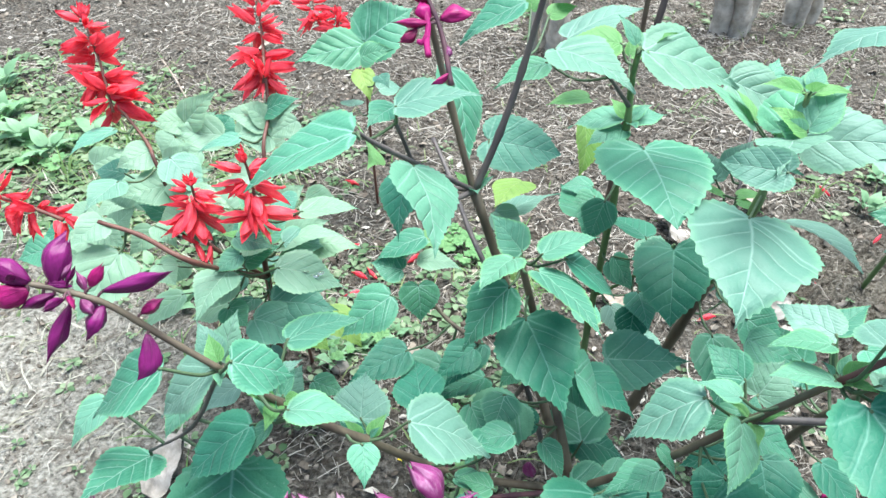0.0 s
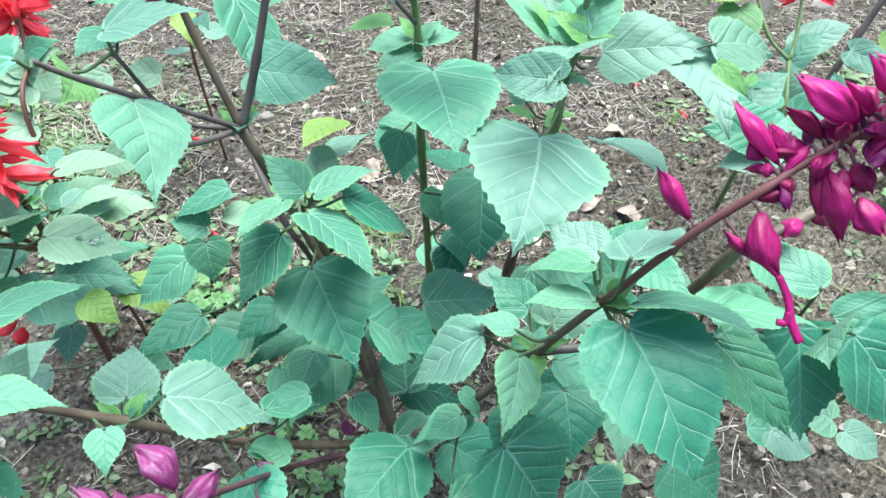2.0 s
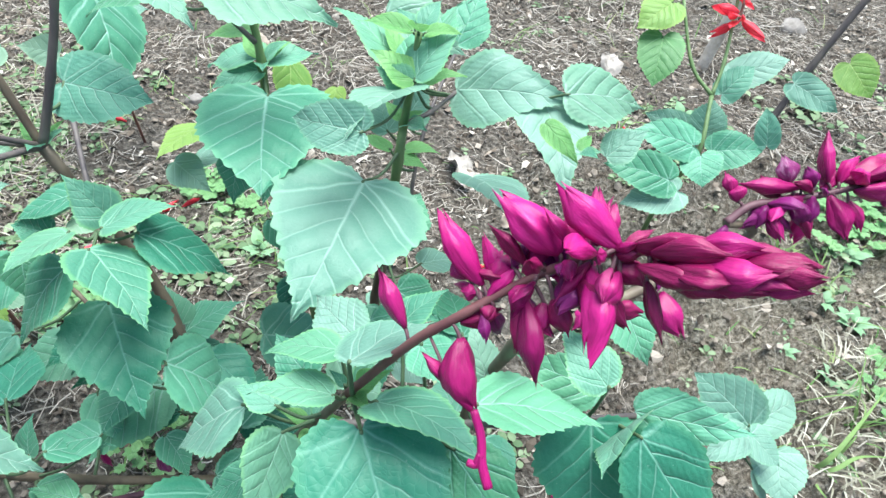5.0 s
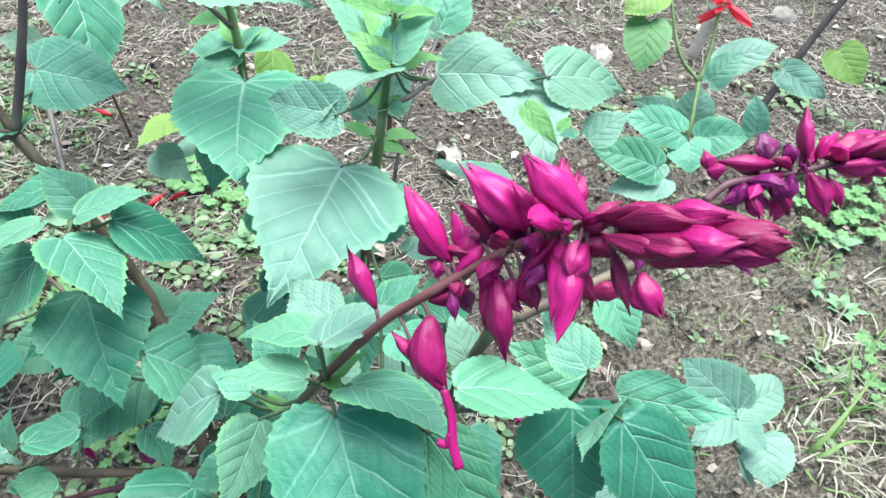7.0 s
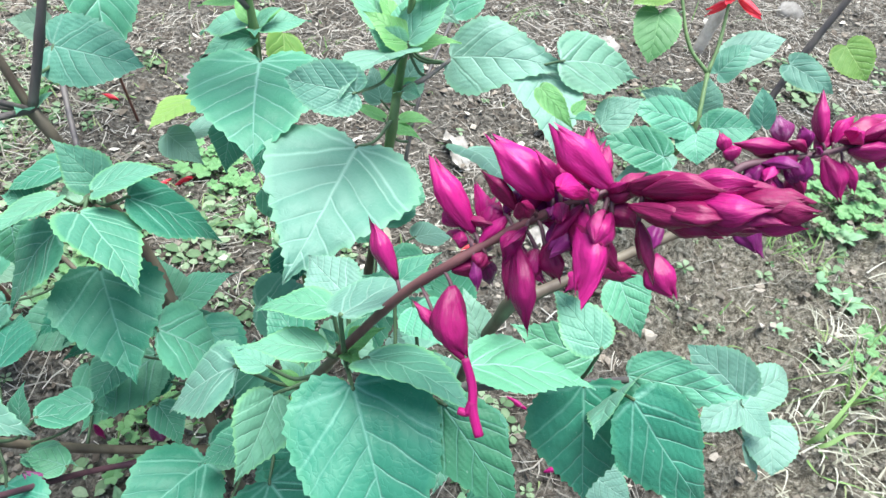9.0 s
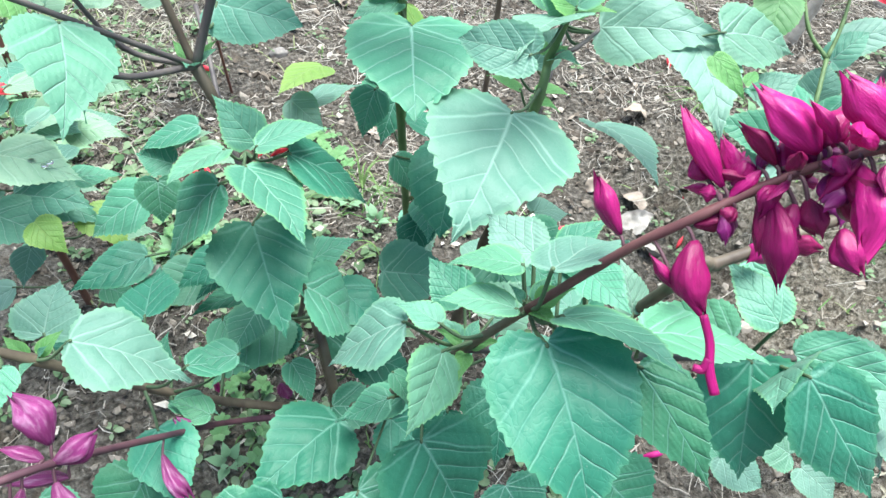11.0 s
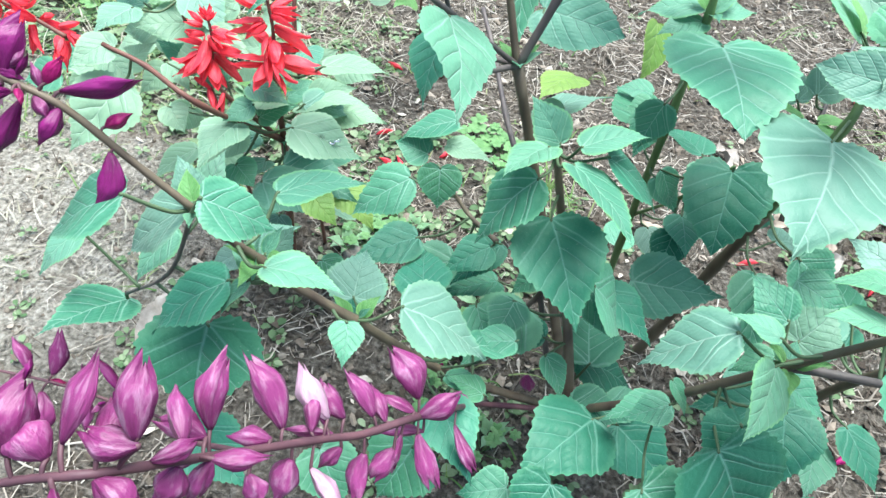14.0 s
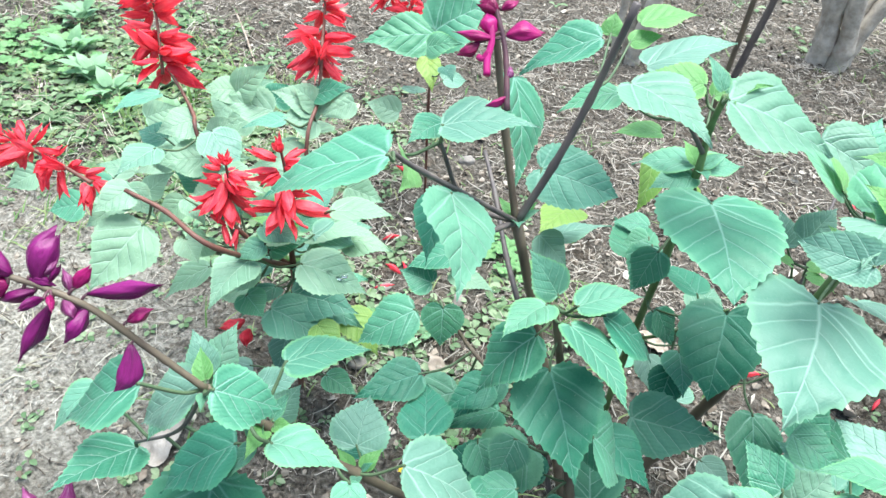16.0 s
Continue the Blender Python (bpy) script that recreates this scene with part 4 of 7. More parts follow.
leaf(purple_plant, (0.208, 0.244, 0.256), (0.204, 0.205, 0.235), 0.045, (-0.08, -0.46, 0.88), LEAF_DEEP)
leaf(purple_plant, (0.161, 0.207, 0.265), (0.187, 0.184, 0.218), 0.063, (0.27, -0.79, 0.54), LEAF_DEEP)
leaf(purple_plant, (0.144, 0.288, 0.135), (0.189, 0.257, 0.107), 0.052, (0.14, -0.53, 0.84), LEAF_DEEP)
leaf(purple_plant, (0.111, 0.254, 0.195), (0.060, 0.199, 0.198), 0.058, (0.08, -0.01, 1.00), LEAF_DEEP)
leaf(purple_plant, (0.203, 0.233, 0.385), (0.185, 0.262, 0.380), 0.025, (-0.39, -0.10, 0.92), LEAF_PALE, full=0.5)
leaf(purple_plant, (0.197, 0.225, 0.387), (0.165, 0.228, 0.383), 0.023, (-0.11, 0.29, 0.95), LEAF_YOUNG)
leaf(purple_plant, (0.194, 0.209, 0.378), (0.159, 0.212, 0.378), 0.025, (0.03, 0.35, 0.94), LEAF_YOUNG)
leaf(purple_plant, (0.166, 0.229, 0.339), (0.144, 0.243, 0.336), 0.019, (0.01, 0.22, 0.98), LEAF_YOUNG)
leaf(purple_plant, (0.211, 0.203, 0.382), (0.250, 0.170, 0.394), 0.038, (0.16, 0.48, 0.86), LEAF_YOUNG)
leaf(purple_plant, (0.258, 0.217, 0.352), (0.319, 0.208, 0.343), 0.045, (0.20, 0.35, 0.91), LEAF)
leaf(purple_plant, (0.344, 0.221, 0.324), (0.312, 0.184, 0.339), 0.036, (-0.61, 0.68, 0.40), LEAF_YOUNG)
leaf(purple_plant, (0.336, 0.203, 0.340), (0.382, 0.168, 0.284), 0.045, (0.09, -0.81, 0.58), LEAF_DEEP)
leaf(purple_plant, (0.344, 0.224, 0.327), (0.398, 0.203, 0.335), 0.030, (-0.34, -0.63, 0.70), LEAF)
leaf(purple_plant, (0.320, 0.219, 0.358), (0.302, 0.252, 0.365), 0.025, (-0.28, -0.35, 0.89), LEAF_YOUNG)
leaf(purple_plant, (0.240, 0.185, 0.375), (0.271, 0.147, 0.344), 0.030, (-0.04, -0.66, 0.75), LEAF_DEEP)
leaf(purple_plant, (0.319, 0.218, 0.328), (0.324, 0.183, 0.271), 0.057, (-0.13, -0.85, 0.51), LEAF_DEEP)
leaf(purple_plant, (0.040, 0.327, 0.523), (0.008, 0.327, 0.501), 0.028, (-0.55, -0.19, 0.81), LEAF)
leaf(purple_plant, (0.034, 0.422, 0.390), (0.086, 0.410, 0.385), 0.042, (-0.07, -0.62, 0.78), LEAF_DULL, "dusty grey-green leaf", full=1.0)
leaf(purple_plant, (0.180, 0.252, 0.326), (0.161, 0.276, 0.334), 0.024, (-0.19, -0.42, 0.89), LEAF)
leaf(purple_plant, (0.212, 0.313, 0.296), (0.246, 0.299, 0.283), 0.028, (0.11, -0.54, 0.84), LEAF)
leaf(purple_plant, (0.152, 0.255, 0.224), (0.110, 0.244, 0.214), 0.032, (-0.30, 0.29, 0.91), LEAF)
leaf(purple_plant, (0.145, 0.256, 0.252), (0.156, 0.241, 0.238), 0.016, (0.62, -0.23, 0.75), LEAF)
leaf(purple_plant, (0.206, 0.264, 0.261), (0.237, 0.248, 0.247), 0.027, (0.21, -0.37, 0.90), LEAF)
leaf(purple_plant, (0.050, 0.274, 0.240), (0.015, 0.267, 0.232), 0.026, (-0.20, -0.03, 0.98), LEAF)
leaf(purple_plant, (0.035, 0.247, 0.214), (0.009, 0.253, 0.220), 0.020, (0.22, 0.08, 0.97), LEAF)
leaf(purple_plant, (0.076, 0.293, 0.203), (0.091, 0.271, 0.183), 0.024, (0.56, -0.32, 0.76), LEAF)
leaf(purple_plant, (-0.132, 0.298, 0.258), (-0.100, 0.314, 0.273), 0.028, (-0.26, -0.32, 0.91), LEAF_PALE)
leaf(purple_plant, (-0.119, 0.233, 0.307), (-0.147, 0.223, 0.297), 0.023, (-0.24, -0.24, 0.94), LEAF)
leaf(purple_plant, (-0.004, 0.218, 0.187), (-0.023, 0.190, 0.161), 0.050, (-0.20, -0.59, 0.78), LEAF_DEEP)
leaf(purple_plant, (0.059, 0.205, 0.177), (0.027, 0.198, 0.170), 0.029, (-0.17, -0.20, 0.96), LEAF)
leaf(purple_plant, (0.226, 0.263, 0.355), (0.250, 0.275, 0.366), 0.021, (-0.43, 0.01, 0.90), LEAF_YOUNG)
leaf(purple_plant, (0.201, 0.202, 0.411), (0.239, 0.228, 0.401), 0.034, (-0.16, 0.54, 0.83), LEAF_PALE)
leaf(purple_plant, (0.234, 0.245, 0.361), (0.248, 0.216, 0.366), 0.023, (-0.33, -0.00, 0.94), LEAF)
leaf(purple_plant, (0.273, 0.257, 0.313), (0.265, 0.280, 0.334), 0.023, (0.24, -0.60, 0.76), LEAF_PALE)
leaf(purple_plant, (0.357, 0.277, 0.263), (0.304, 0.298, 0.274), 0.039, (-0.13, -0.69, 0.72), LEAF)
leaf(purple_plant, (0.198, 0.260, 0.302), (0.215, 0.274, 0.319), 0.034, (-0.30, -0.56, 0.77), LEAF_PALE)
leaf(purple_plant, (0.188, 0.253, 0.294), (0.165, 0.247, 0.283), 0.019, (-0.34, -0.23, 0.91), LEAF)
leaf(purple_plant, (0.022, 0.264, 0.242), (0.055, 0.275, 0.226), 0.028, (0.27, 0.42, 0.87), LEAF)
leaf(purple_plant, (-0.005, 0.283, 0.204), (-0.002, 0.302, 0.223), 0.020, (-0.42, -0.61, 0.67), LEAF)
leaf(purple_plant, (0.009, 0.258, 0.211), (0.039, 0.250, 0.208), 0.023, (0.17, 0.35, 0.92), LEAF)
leaf(purple_plant, (0.023, 0.331, 0.199), (0.041, 0.303, 0.176), 0.029, (0.04, -0.63, 0.77), LEAF)
leaf(purple_plant, (0.081, 0.480, 0.474), (0.119, 0.489, 0.481), 0.029, (-0.15, -0.11, 0.98), LEAF_LIME)
leaf(purple_plant, (0.076, 0.470, 0.464), (0.097, 0.477, 0.469), 0.016, (-0.09, -0.40, 0.91), LEAF_LIME)
leaf(purple_plant, (0.063, 0.472, 0.467), (0.064, 0.482, 0.478), 0.014, (-0.10, -0.72, 0.68), LEAF_LIME)
leaf(purple_plant, (-0.096, 0.252, 0.309), (-0.086, 0.268, 0.322), 0.019, (-0.00, -0.66, 0.75), LEAF_PALE)
leaf(purple_plant, (-0.203, 0.249, 0.311), (-0.222, 0.228, 0.292), 0.024, (-0.35, -0.42, 0.84), LEAF_YOUNG)
leaf(purple_plant, (-0.147, 0.251, 0.323), (-0.163, 0.227, 0.302), 0.026, (-0.36, -0.47, 0.81), LEAF_YOUNG)
leaf(purple_plant, (-0.097, 0.226, 0.325), (-0.109, 0.235, 0.334), 0.012, (0.71, 0.24, 0.66), LEAF_YOUNG)
leaf(purple_plant, (-0.097, 0.224, 0.323), (-0.109, 0.209, 0.310), 0.017, (-0.67, -0.12, 0.74), LEAF_YOUNG)
leaf(purple_plant, (-0.096, 0.225, 0.324), (-0.094, 0.241, 0.339), 0.016, (-0.75, -0.41, 0.52), LEAF_YOUNG)
leaf(purple_plant, (-0.123, 0.237, 0.361), (-0.134, 0.251, 0.377), 0.017, (0.39, -0.55, 0.74), LEAF_PALE)
leaf(purple_plant, (-0.124, 0.244, 0.353), (-0.115, 0.263, 0.374), 0.021, (-0.00, -0.72, 0.69), LEAF_PALE)
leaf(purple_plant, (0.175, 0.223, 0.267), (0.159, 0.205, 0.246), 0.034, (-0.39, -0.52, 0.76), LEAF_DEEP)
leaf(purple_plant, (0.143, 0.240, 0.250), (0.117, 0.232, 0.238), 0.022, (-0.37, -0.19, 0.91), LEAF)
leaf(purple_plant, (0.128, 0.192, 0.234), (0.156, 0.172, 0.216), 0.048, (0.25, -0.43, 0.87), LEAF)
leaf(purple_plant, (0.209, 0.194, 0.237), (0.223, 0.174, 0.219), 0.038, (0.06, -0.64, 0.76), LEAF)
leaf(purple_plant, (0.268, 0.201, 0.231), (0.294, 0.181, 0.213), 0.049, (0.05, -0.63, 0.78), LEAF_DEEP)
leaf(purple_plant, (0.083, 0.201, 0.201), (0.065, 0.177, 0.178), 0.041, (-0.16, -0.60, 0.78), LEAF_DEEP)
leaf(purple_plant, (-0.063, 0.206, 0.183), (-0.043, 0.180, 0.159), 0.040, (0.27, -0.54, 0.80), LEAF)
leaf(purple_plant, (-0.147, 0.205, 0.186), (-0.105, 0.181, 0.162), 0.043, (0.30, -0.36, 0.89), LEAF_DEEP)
sprout(purple_plant, (0.023, 0.393, 0.365), 4, 0.018, 0)
sprout(purple_plant, (0.181, 0.233, 0.314), 5, 0.018, 1)
sprout(purple_plant, (-0.049, 0.248, 0.271), 4, 0.018, 2)
sprout(purple_plant, (-0.092, 0.232, 0.331), 5, 0.020, 3)
sprout(purple_plant, (-0.114, 0.221, 0.373), 4, 0.016, 4)
sprout(purple_plant, (0.201, 0.215, 0.371), 4, 0.018, 5)
sprout(purple_plant, (-0.016, 0.425, 0.560), 4, 0.024, 6)
# mostly the darker copy, as shade under the plant is put into the colour
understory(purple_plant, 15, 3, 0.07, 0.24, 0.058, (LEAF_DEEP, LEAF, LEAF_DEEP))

# its flower spikes
right_spike = Spike(purple_plant, [(0.200, 0.213, 0.373), (0.222, 0.197, 0.428), (0.236, 0.191, 0.450), (0.251, 0.192, 0.462), (0.267, 0.190, 0.476), (0.278, 0.181, 0.490), (0.293, 0.173, 0.498), (0.311, 0.160, 0.504)], (0.0019, 0.0010), STEM_PLUM, "plum flower stalk with magenta calyces")
right_spike.calyx((0.221, 0.202, 0.431), (0.212, 0.219, 0.445), 0.0108, PURPLE)
right_spike.calyx((0.234, 0.177, 0.432), (0.225, 0.186, 0.439), 0.0075, PURPLE)
right_spike.calyx((0.237, 0.186, 0.446), (0.242, 0.168, 0.428), 0.0120, PURPLE)
right_spike.calyx((0.244, 0.196, 0.460), (0.231, 0.215, 0.476), 0.0108, MAGENTA)
right_spike.calyx((0.256, 0.195, 0.470), (0.245, 0.206, 0.477), 0.0083, MAROON)
right_spike.calyx((0.265, 0.193, 0.477), (0.246, 0.209, 0.489), 0.0115, MAGENTA)
right_spike.calyx((0.267, 0.193, 0.479), (0.275, 0.207, 0.483), 0.0096, PURPLE)
right_spike.calyx((0.277, 0.182, 0.490), (0.260, 0.197, 0.502), 0.0109, MAGENTA)
right_spike.calyx((0.247, 0.195, 0.461), (0.252, 0.205, 0.467), 0.0098, PURPLE)
right_spike.calyx((0.243, 0.195, 0.458), (0.237, 0.196, 0.458), 0.0052, PURPLE)
right_spike.calyx((0.256, 0.188, 0.463), (0.259, 0.168, 0.443), 0.0147, PURPLE)
right_spike.calyx((0.253, 0.189, 0.460), (0.253, 0.177, 0.449), 0.0069, MAROON)
right_spike.calyx((0.272, 0.185, 0.480), (0.266, 0.158, 0.469), 0.0113, MAGENTA)
right_spike.calyx((0.263, 0.184, 0.467), (0.267, 0.175, 0.459), 0.0094, MAROON)
right_spike.calyx((0.274, 0.179, 0.479), (0.281, 0.168, 0.470), 0.0081, MAROON)
right_spike.calyx((0.282, 0.172, 0.488), (0.286, 0.159, 0.476), 0.0074, MAROON)
right_spike.calyx((0.237, 0.190, 0.449), (0.251, 0.191, 0.453), 0.0070, MAROON)
right_spike.calyx((0.268, 0.186, 0.476), (0.261, 0.175, 0.471), 0.0088, VIOLET)
right_spike.calyx((0.258, 0.192, 0.468), (0.268, 0.201, 0.472), 0.0082, VIOLET)
right_spike.calyx((0.276, 0.180, 0.485), (0.285, 0.175, 0.482), 0.0073, MAROON)
right_spike.calyx((0.240, 0.199, 0.460), (0.236, 0.205, 0.465), 0.0081, PURPLE)
right_spike.calyx((0.253, 0.197, 0.467), (0.259, 0.205, 0.472), 0.0088, VIOLET)
right_spike.calyx((0.258, 0.194, 0.470), (0.264, 0.204, 0.474), 0.0078, PURPLE)
right_spike.calyx((0.270, 0.189, 0.480), (0.277, 0.198, 0.482), 0.0080, PURPLE)
right_spike.calyx((0.247, 0.190, 0.457), (0.243, 0.187, 0.453), 0.0059, MAROON)
right_spike.calyx((0.261, 0.185, 0.464), (0.260, 0.180, 0.454), 0.0077, PURPLE)
right_spike.calyx((0.269, 0.181, 0.472), (0.278, 0.175, 0.467), 0.0077, MAROON)
right_spike.calyx((0.277, 0.178, 0.485), (0.270, 0.168, 0.480), 0.0083, PURPLE)
right_spike.calyx((0.258, 0.190, 0.466), (0.251, 0.184, 0.459), 0.0082, PURPLE)
right_spike.scatter(30, 11, 0.36, 0.72, 0.016, (PURPLE, MAROON, MAGENTA, VIOLET, PURPLE))
right_spike.corolla((0.241, 0.169, 0.430), (0.245, 0.150, 0.414), 0.0033, MAGENTA)
right_spike.buds((0.279, 0.178, 0.491), (0.317, 0.155, 0.506), 0.0195, 20, (MAROON, MAROON, PURPLE))

faded_spike = Spike(purple_plant, [(0.106, 0.293, 0.134), (0.042, 0.264, 0.174), (0.021, 0.228, 0.227), (-0.000, 0.174, 0.307), (-0.020, 0.150, 0.329), (-0.033, 0.136, 0.347), (-0.054, 0.110, 0.381), (-0.058, 0.092, 0.412), (-0.067, 0.078, 0.432), (-0.086, 0.074, 0.429), (-0.101, 0.069, 0.425)], (0.0022, 0.0010), STEM_PURPLE, "faded flower stalk with lilac papery calyces")
faded_spike.calyx((-0.001, 0.180, 0.313), (-0.018, 0.195, 0.328), 0.0155, FADED, ragged=True)
faded_spike.calyx((-0.002, 0.173, 0.312), (-0.020, 0.177, 0.316), 0.0095, FADED, ragged=True)
faded_spike.calyx((-0.000, 0.174, 0.307), (0.019, 0.185, 0.317), 0.0118, FADED, ragged=True)
faded_spike.calyx((0.019, 0.212, 0.233), (0.035, 0.194, 0.216), 0.0121, FADED, ragged=True)
faded_spike.calyx((0.003, 0.173, 0.295), (-0.024, 0.170, 0.293), 0.0110, FADED, ragged=True)
faded_spike.calyx((0.001, 0.168, 0.301), (0.013, 0.150, 0.284), 0.0123, FADED, ragged=True)
faded_spike.calyx((-0.006, 0.161, 0.312), (-0.008, 0.148, 0.299), 0.0093, FADED, ragged=True)
faded_spike.calyx((-0.018, 0.158, 0.330), (-0.034, 0.172, 0.343), 0.0098, FADED, ragged=True)
faded_spike.calyx((-0.028, 0.148, 0.343), (-0.039, 0.159, 0.353), 0.0097, FADED, ragged=True)
faded_spike.calyx((-0.033, 0.143, 0.350), (-0.047, 0.158, 0.364), 0.0102, BLEACHED, ragged=True)
faded_spike.calyx((-0.032, 0.139, 0.346), (-0.050, 0.138, 0.345), 0.0089, FADED, ragged=True)
faded_spike.calyx((-0.045, 0.129, 0.365), (-0.063, 0.148, 0.382), 0.0119, FADED, ragged=True)
faded_spike.calyx((-0.047, 0.123, 0.367), (-0.063, 0.122, 0.367), 0.0088, FADED, ragged=True)
faded_spike.calyx((-0.058, 0.109, 0.398), (-0.056, 0.128, 0.415), 0.0103, FADED, ragged=True)
faded_spike.calyx((-0.058, 0.106, 0.398), (-0.075, 0.108, 0.401), 0.0092, FADED, ragged=True)
faded_spike.calyx((-0.059, 0.085, 0.438), (-0.060, 0.101, 0.453), 0.0095, FADED, ragged=True)
faded_spike.calyx((-0.058, 0.084, 0.437), (-0.073, 0.085, 0.439), 0.0079, FADED, ragged=True)
faded_spike.calyx((-0.076, 0.082, 0.436), (-0.071, 0.099, 0.451), 0.0103, FADED, ragged=True)
faded_spike.calyx((-0.079, 0.079, 0.433), (-0.089, 0.085, 0.439), 0.0111, FADED, ragged=True)
faded_spike.calyx((-0.088, 0.078, 0.433), (-0.086, 0.093, 0.447), 0.0119, FADED, ragged=True)
faded_spike.calyx((-0.019, 0.144, 0.323), (-0.020, 0.130, 0.310), 0.0125, FADED, ragged=True)
faded_spike.calyx((-0.035, 0.125, 0.344), (-0.022, 0.116, 0.335), 0.0129, BLEACHED, ragged=True)
faded_spike.calyx((-0.041, 0.123, 0.354), (-0.045, 0.111, 0.342), 0.0133, FADED, ragged=True)
faded_spike.calyx((-0.050, 0.109, 0.369), (-0.046, 0.102, 0.362), 0.0088, FADED, ragged=True)
faded_spike.calyx((-0.008, 0.154, 0.311), (-0.016, 0.143, 0.301), 0.0101, FADED, ragged=True)
faded_spike.calyx((-0.027, 0.139, 0.336), (-0.035, 0.132, 0.329), 0.0092, FADED, ragged=True)
faded_spike.calyx((-0.056, 0.102, 0.392), (-0.060, 0.093, 0.384), 0.0096, FADED, ragged=True)
faded_spike.calyx((-0.037, 0.135, 0.353), (-0.041, 0.153, 0.355), 0.0095, FADED, ragged=True)
faded_spike.calyx((-0.058, 0.097, 0.413), (-0.068, 0.115, 0.411), 0.0087, FADED, ragged=True)
faded_spike.calyx((-0.067, 0.082, 0.435), (-0.072, 0.098, 0.433), 0.0087, FADED, ragged=True)
faded_spike.calyx((-0.013, 0.160, 0.323), (-0.023, 0.177, 0.324), 0.0095, FADED, ragged=True)
faded_spike.calyx((-0.057, 0.091, 0.411), (-0.062, 0.082, 0.404), 0.0091, FADED, ragged=True)
faded_spike.calyx((-0.067, 0.077, 0.431), (-0.057, 0.072, 0.426), 0.0092, FADED, ragged=True)
faded_spike.calyx((0.026, 0.232, 0.213), (0.016, 0.241, 0.222), 0.0108, FADED, ragged=True)
faded_spike.scatter(8, 15, 0.32, 0.95, 0.015, (FADED, FADED, FADED))

left_spike = Spike(purple_plant, [(-0.113, 0.219, 0.375), (-0.134, 0.218, 0.399), (-0.152, 0.215, 0.424), (-0.168, 0.213, 0.435), (-0.180, 0.211, 0.441), (-0.205, 0.214, 0.445), (-0.222, 0.215, 0.447)], (0.0018, 0.0011), STEM_BROWN, "brown flower stalk with dark violet calyces")
left_spike.calyx((-0.154, 0.218, 0.430), (-0.123, 0.224, 0.437), 0.0107, VIOLET)
left_spike.calyx((-0.140, 0.215, 0.405), (-0.145, 0.198, 0.385), 0.0112, VIOLET)
left_spike.calyx((-0.142, 0.220, 0.414), (-0.132, 0.225, 0.419), 0.0090, PURPLE)
left_spike.calyx((-0.171, 0.213, 0.437), (-0.165, 0.229, 0.456), 0.0114, VIOLET)
left_spike.calyx((-0.154, 0.214, 0.425), (-0.162, 0.204, 0.413), 0.0112, VIOLET)
left_spike.calyx((-0.166, 0.210, 0.429), (-0.176, 0.193, 0.409), 0.0115, VIOLET)
left_spike.calyx((-0.179, 0.211, 0.442), (-0.199, 0.217, 0.449), 0.0127, VIOLET)
left_spike.calyx((-0.180, 0.209, 0.439), (-0.198, 0.205, 0.434), 0.0112, PURPLE)
left_spike.calyx((-0.171, 0.211, 0.435), (-0.187, 0.207, 0.429), 0.0099, VIOLET)
left_spike.calyx((-0.162, 0.213, 0.430), (-0.156, 0.208, 0.424), 0.0070, FADED)
left_spike.calyx((-0.190, 0.212, 0.443), (-0.212, 0.223, 0.455), 0.0122, VIOLET)
left_spike.calyx((-0.195, 0.212, 0.443), (-0.208, 0.202, 0.430), 0.0122, PURPLE)
left_spike.calyx((-0.160, 0.216, 0.432), (-0.165, 0.222, 0.439), 0.0055, FADED)
left_spike.scatter(14, 13, 0.35, 0.95, 0.014, (VIOLET, PURPLE, FADED, BLEACHED))

low_spike = Spike(purple_plant, [(-0.052, 0.113, 0.376), (-0.095, 0.134, 0.331), (-0.151, 0.190, 0.223), (-0.182, 0.193, 0.228), (-0.220, 0.196, 0.233), (-0.265, 0.196, 0.236), (-0.305, 0.194, 0.237)], (0.0011, 0.0008), STEM_PURPLE, "thin flower stalk with small plum calyces")
low_spike.calyx((-0.218, 0.199, 0.236), (-0.218, 0.219, 0.255), 0.0114, FADED)
low_spike.calyx((-0.231, 0.198, 0.236), (-0.245, 0.212, 0.250), 0.0114, FADED)
low_spike.calyx((-0.178, 0.198, 0.232), (-0.198, 0.212, 0.246), 0.0080, VIOLET)
low_spike.calyx((-0.241, 0.184, 0.223), (-0.245, 0.165, 0.206), 0.0127, FADED)
low_spike.calyx((-0.223, 0.191, 0.229), (-0.220, 0.172, 0.210), 0.0147, FADED)
low_spike.calyx((-0.253, 0.190, 0.230), (-0.243, 0.174, 0.214), 0.0121, FADED)
low_spike.calyx((-0.200, 0.195, 0.231), (-0.202, 0.207, 0.242), 0.0080, VIOLET)
low_spike.calyx((-0.234, 0.195, 0.233), (-0.232, 0.206, 0.243), 0.0087, VIOLET)
low_spike.calyx((-0.196, 0.193, 0.229), (-0.194, 0.177, 0.214), 0.0100, FADED)
low_spike.calyx((-0.258, 0.195, 0.235), (-0.272, 0.207, 0.248), 0.0121, FADED)
low_spike.calyx((-0.264, 0.193, 0.233), (-0.276, 0.180, 0.222), 0.0134, FADED)
low_spike.scatter(14, 14, 0.45, 0.95, 0.013, (VIOLET, FADED, MAROON))

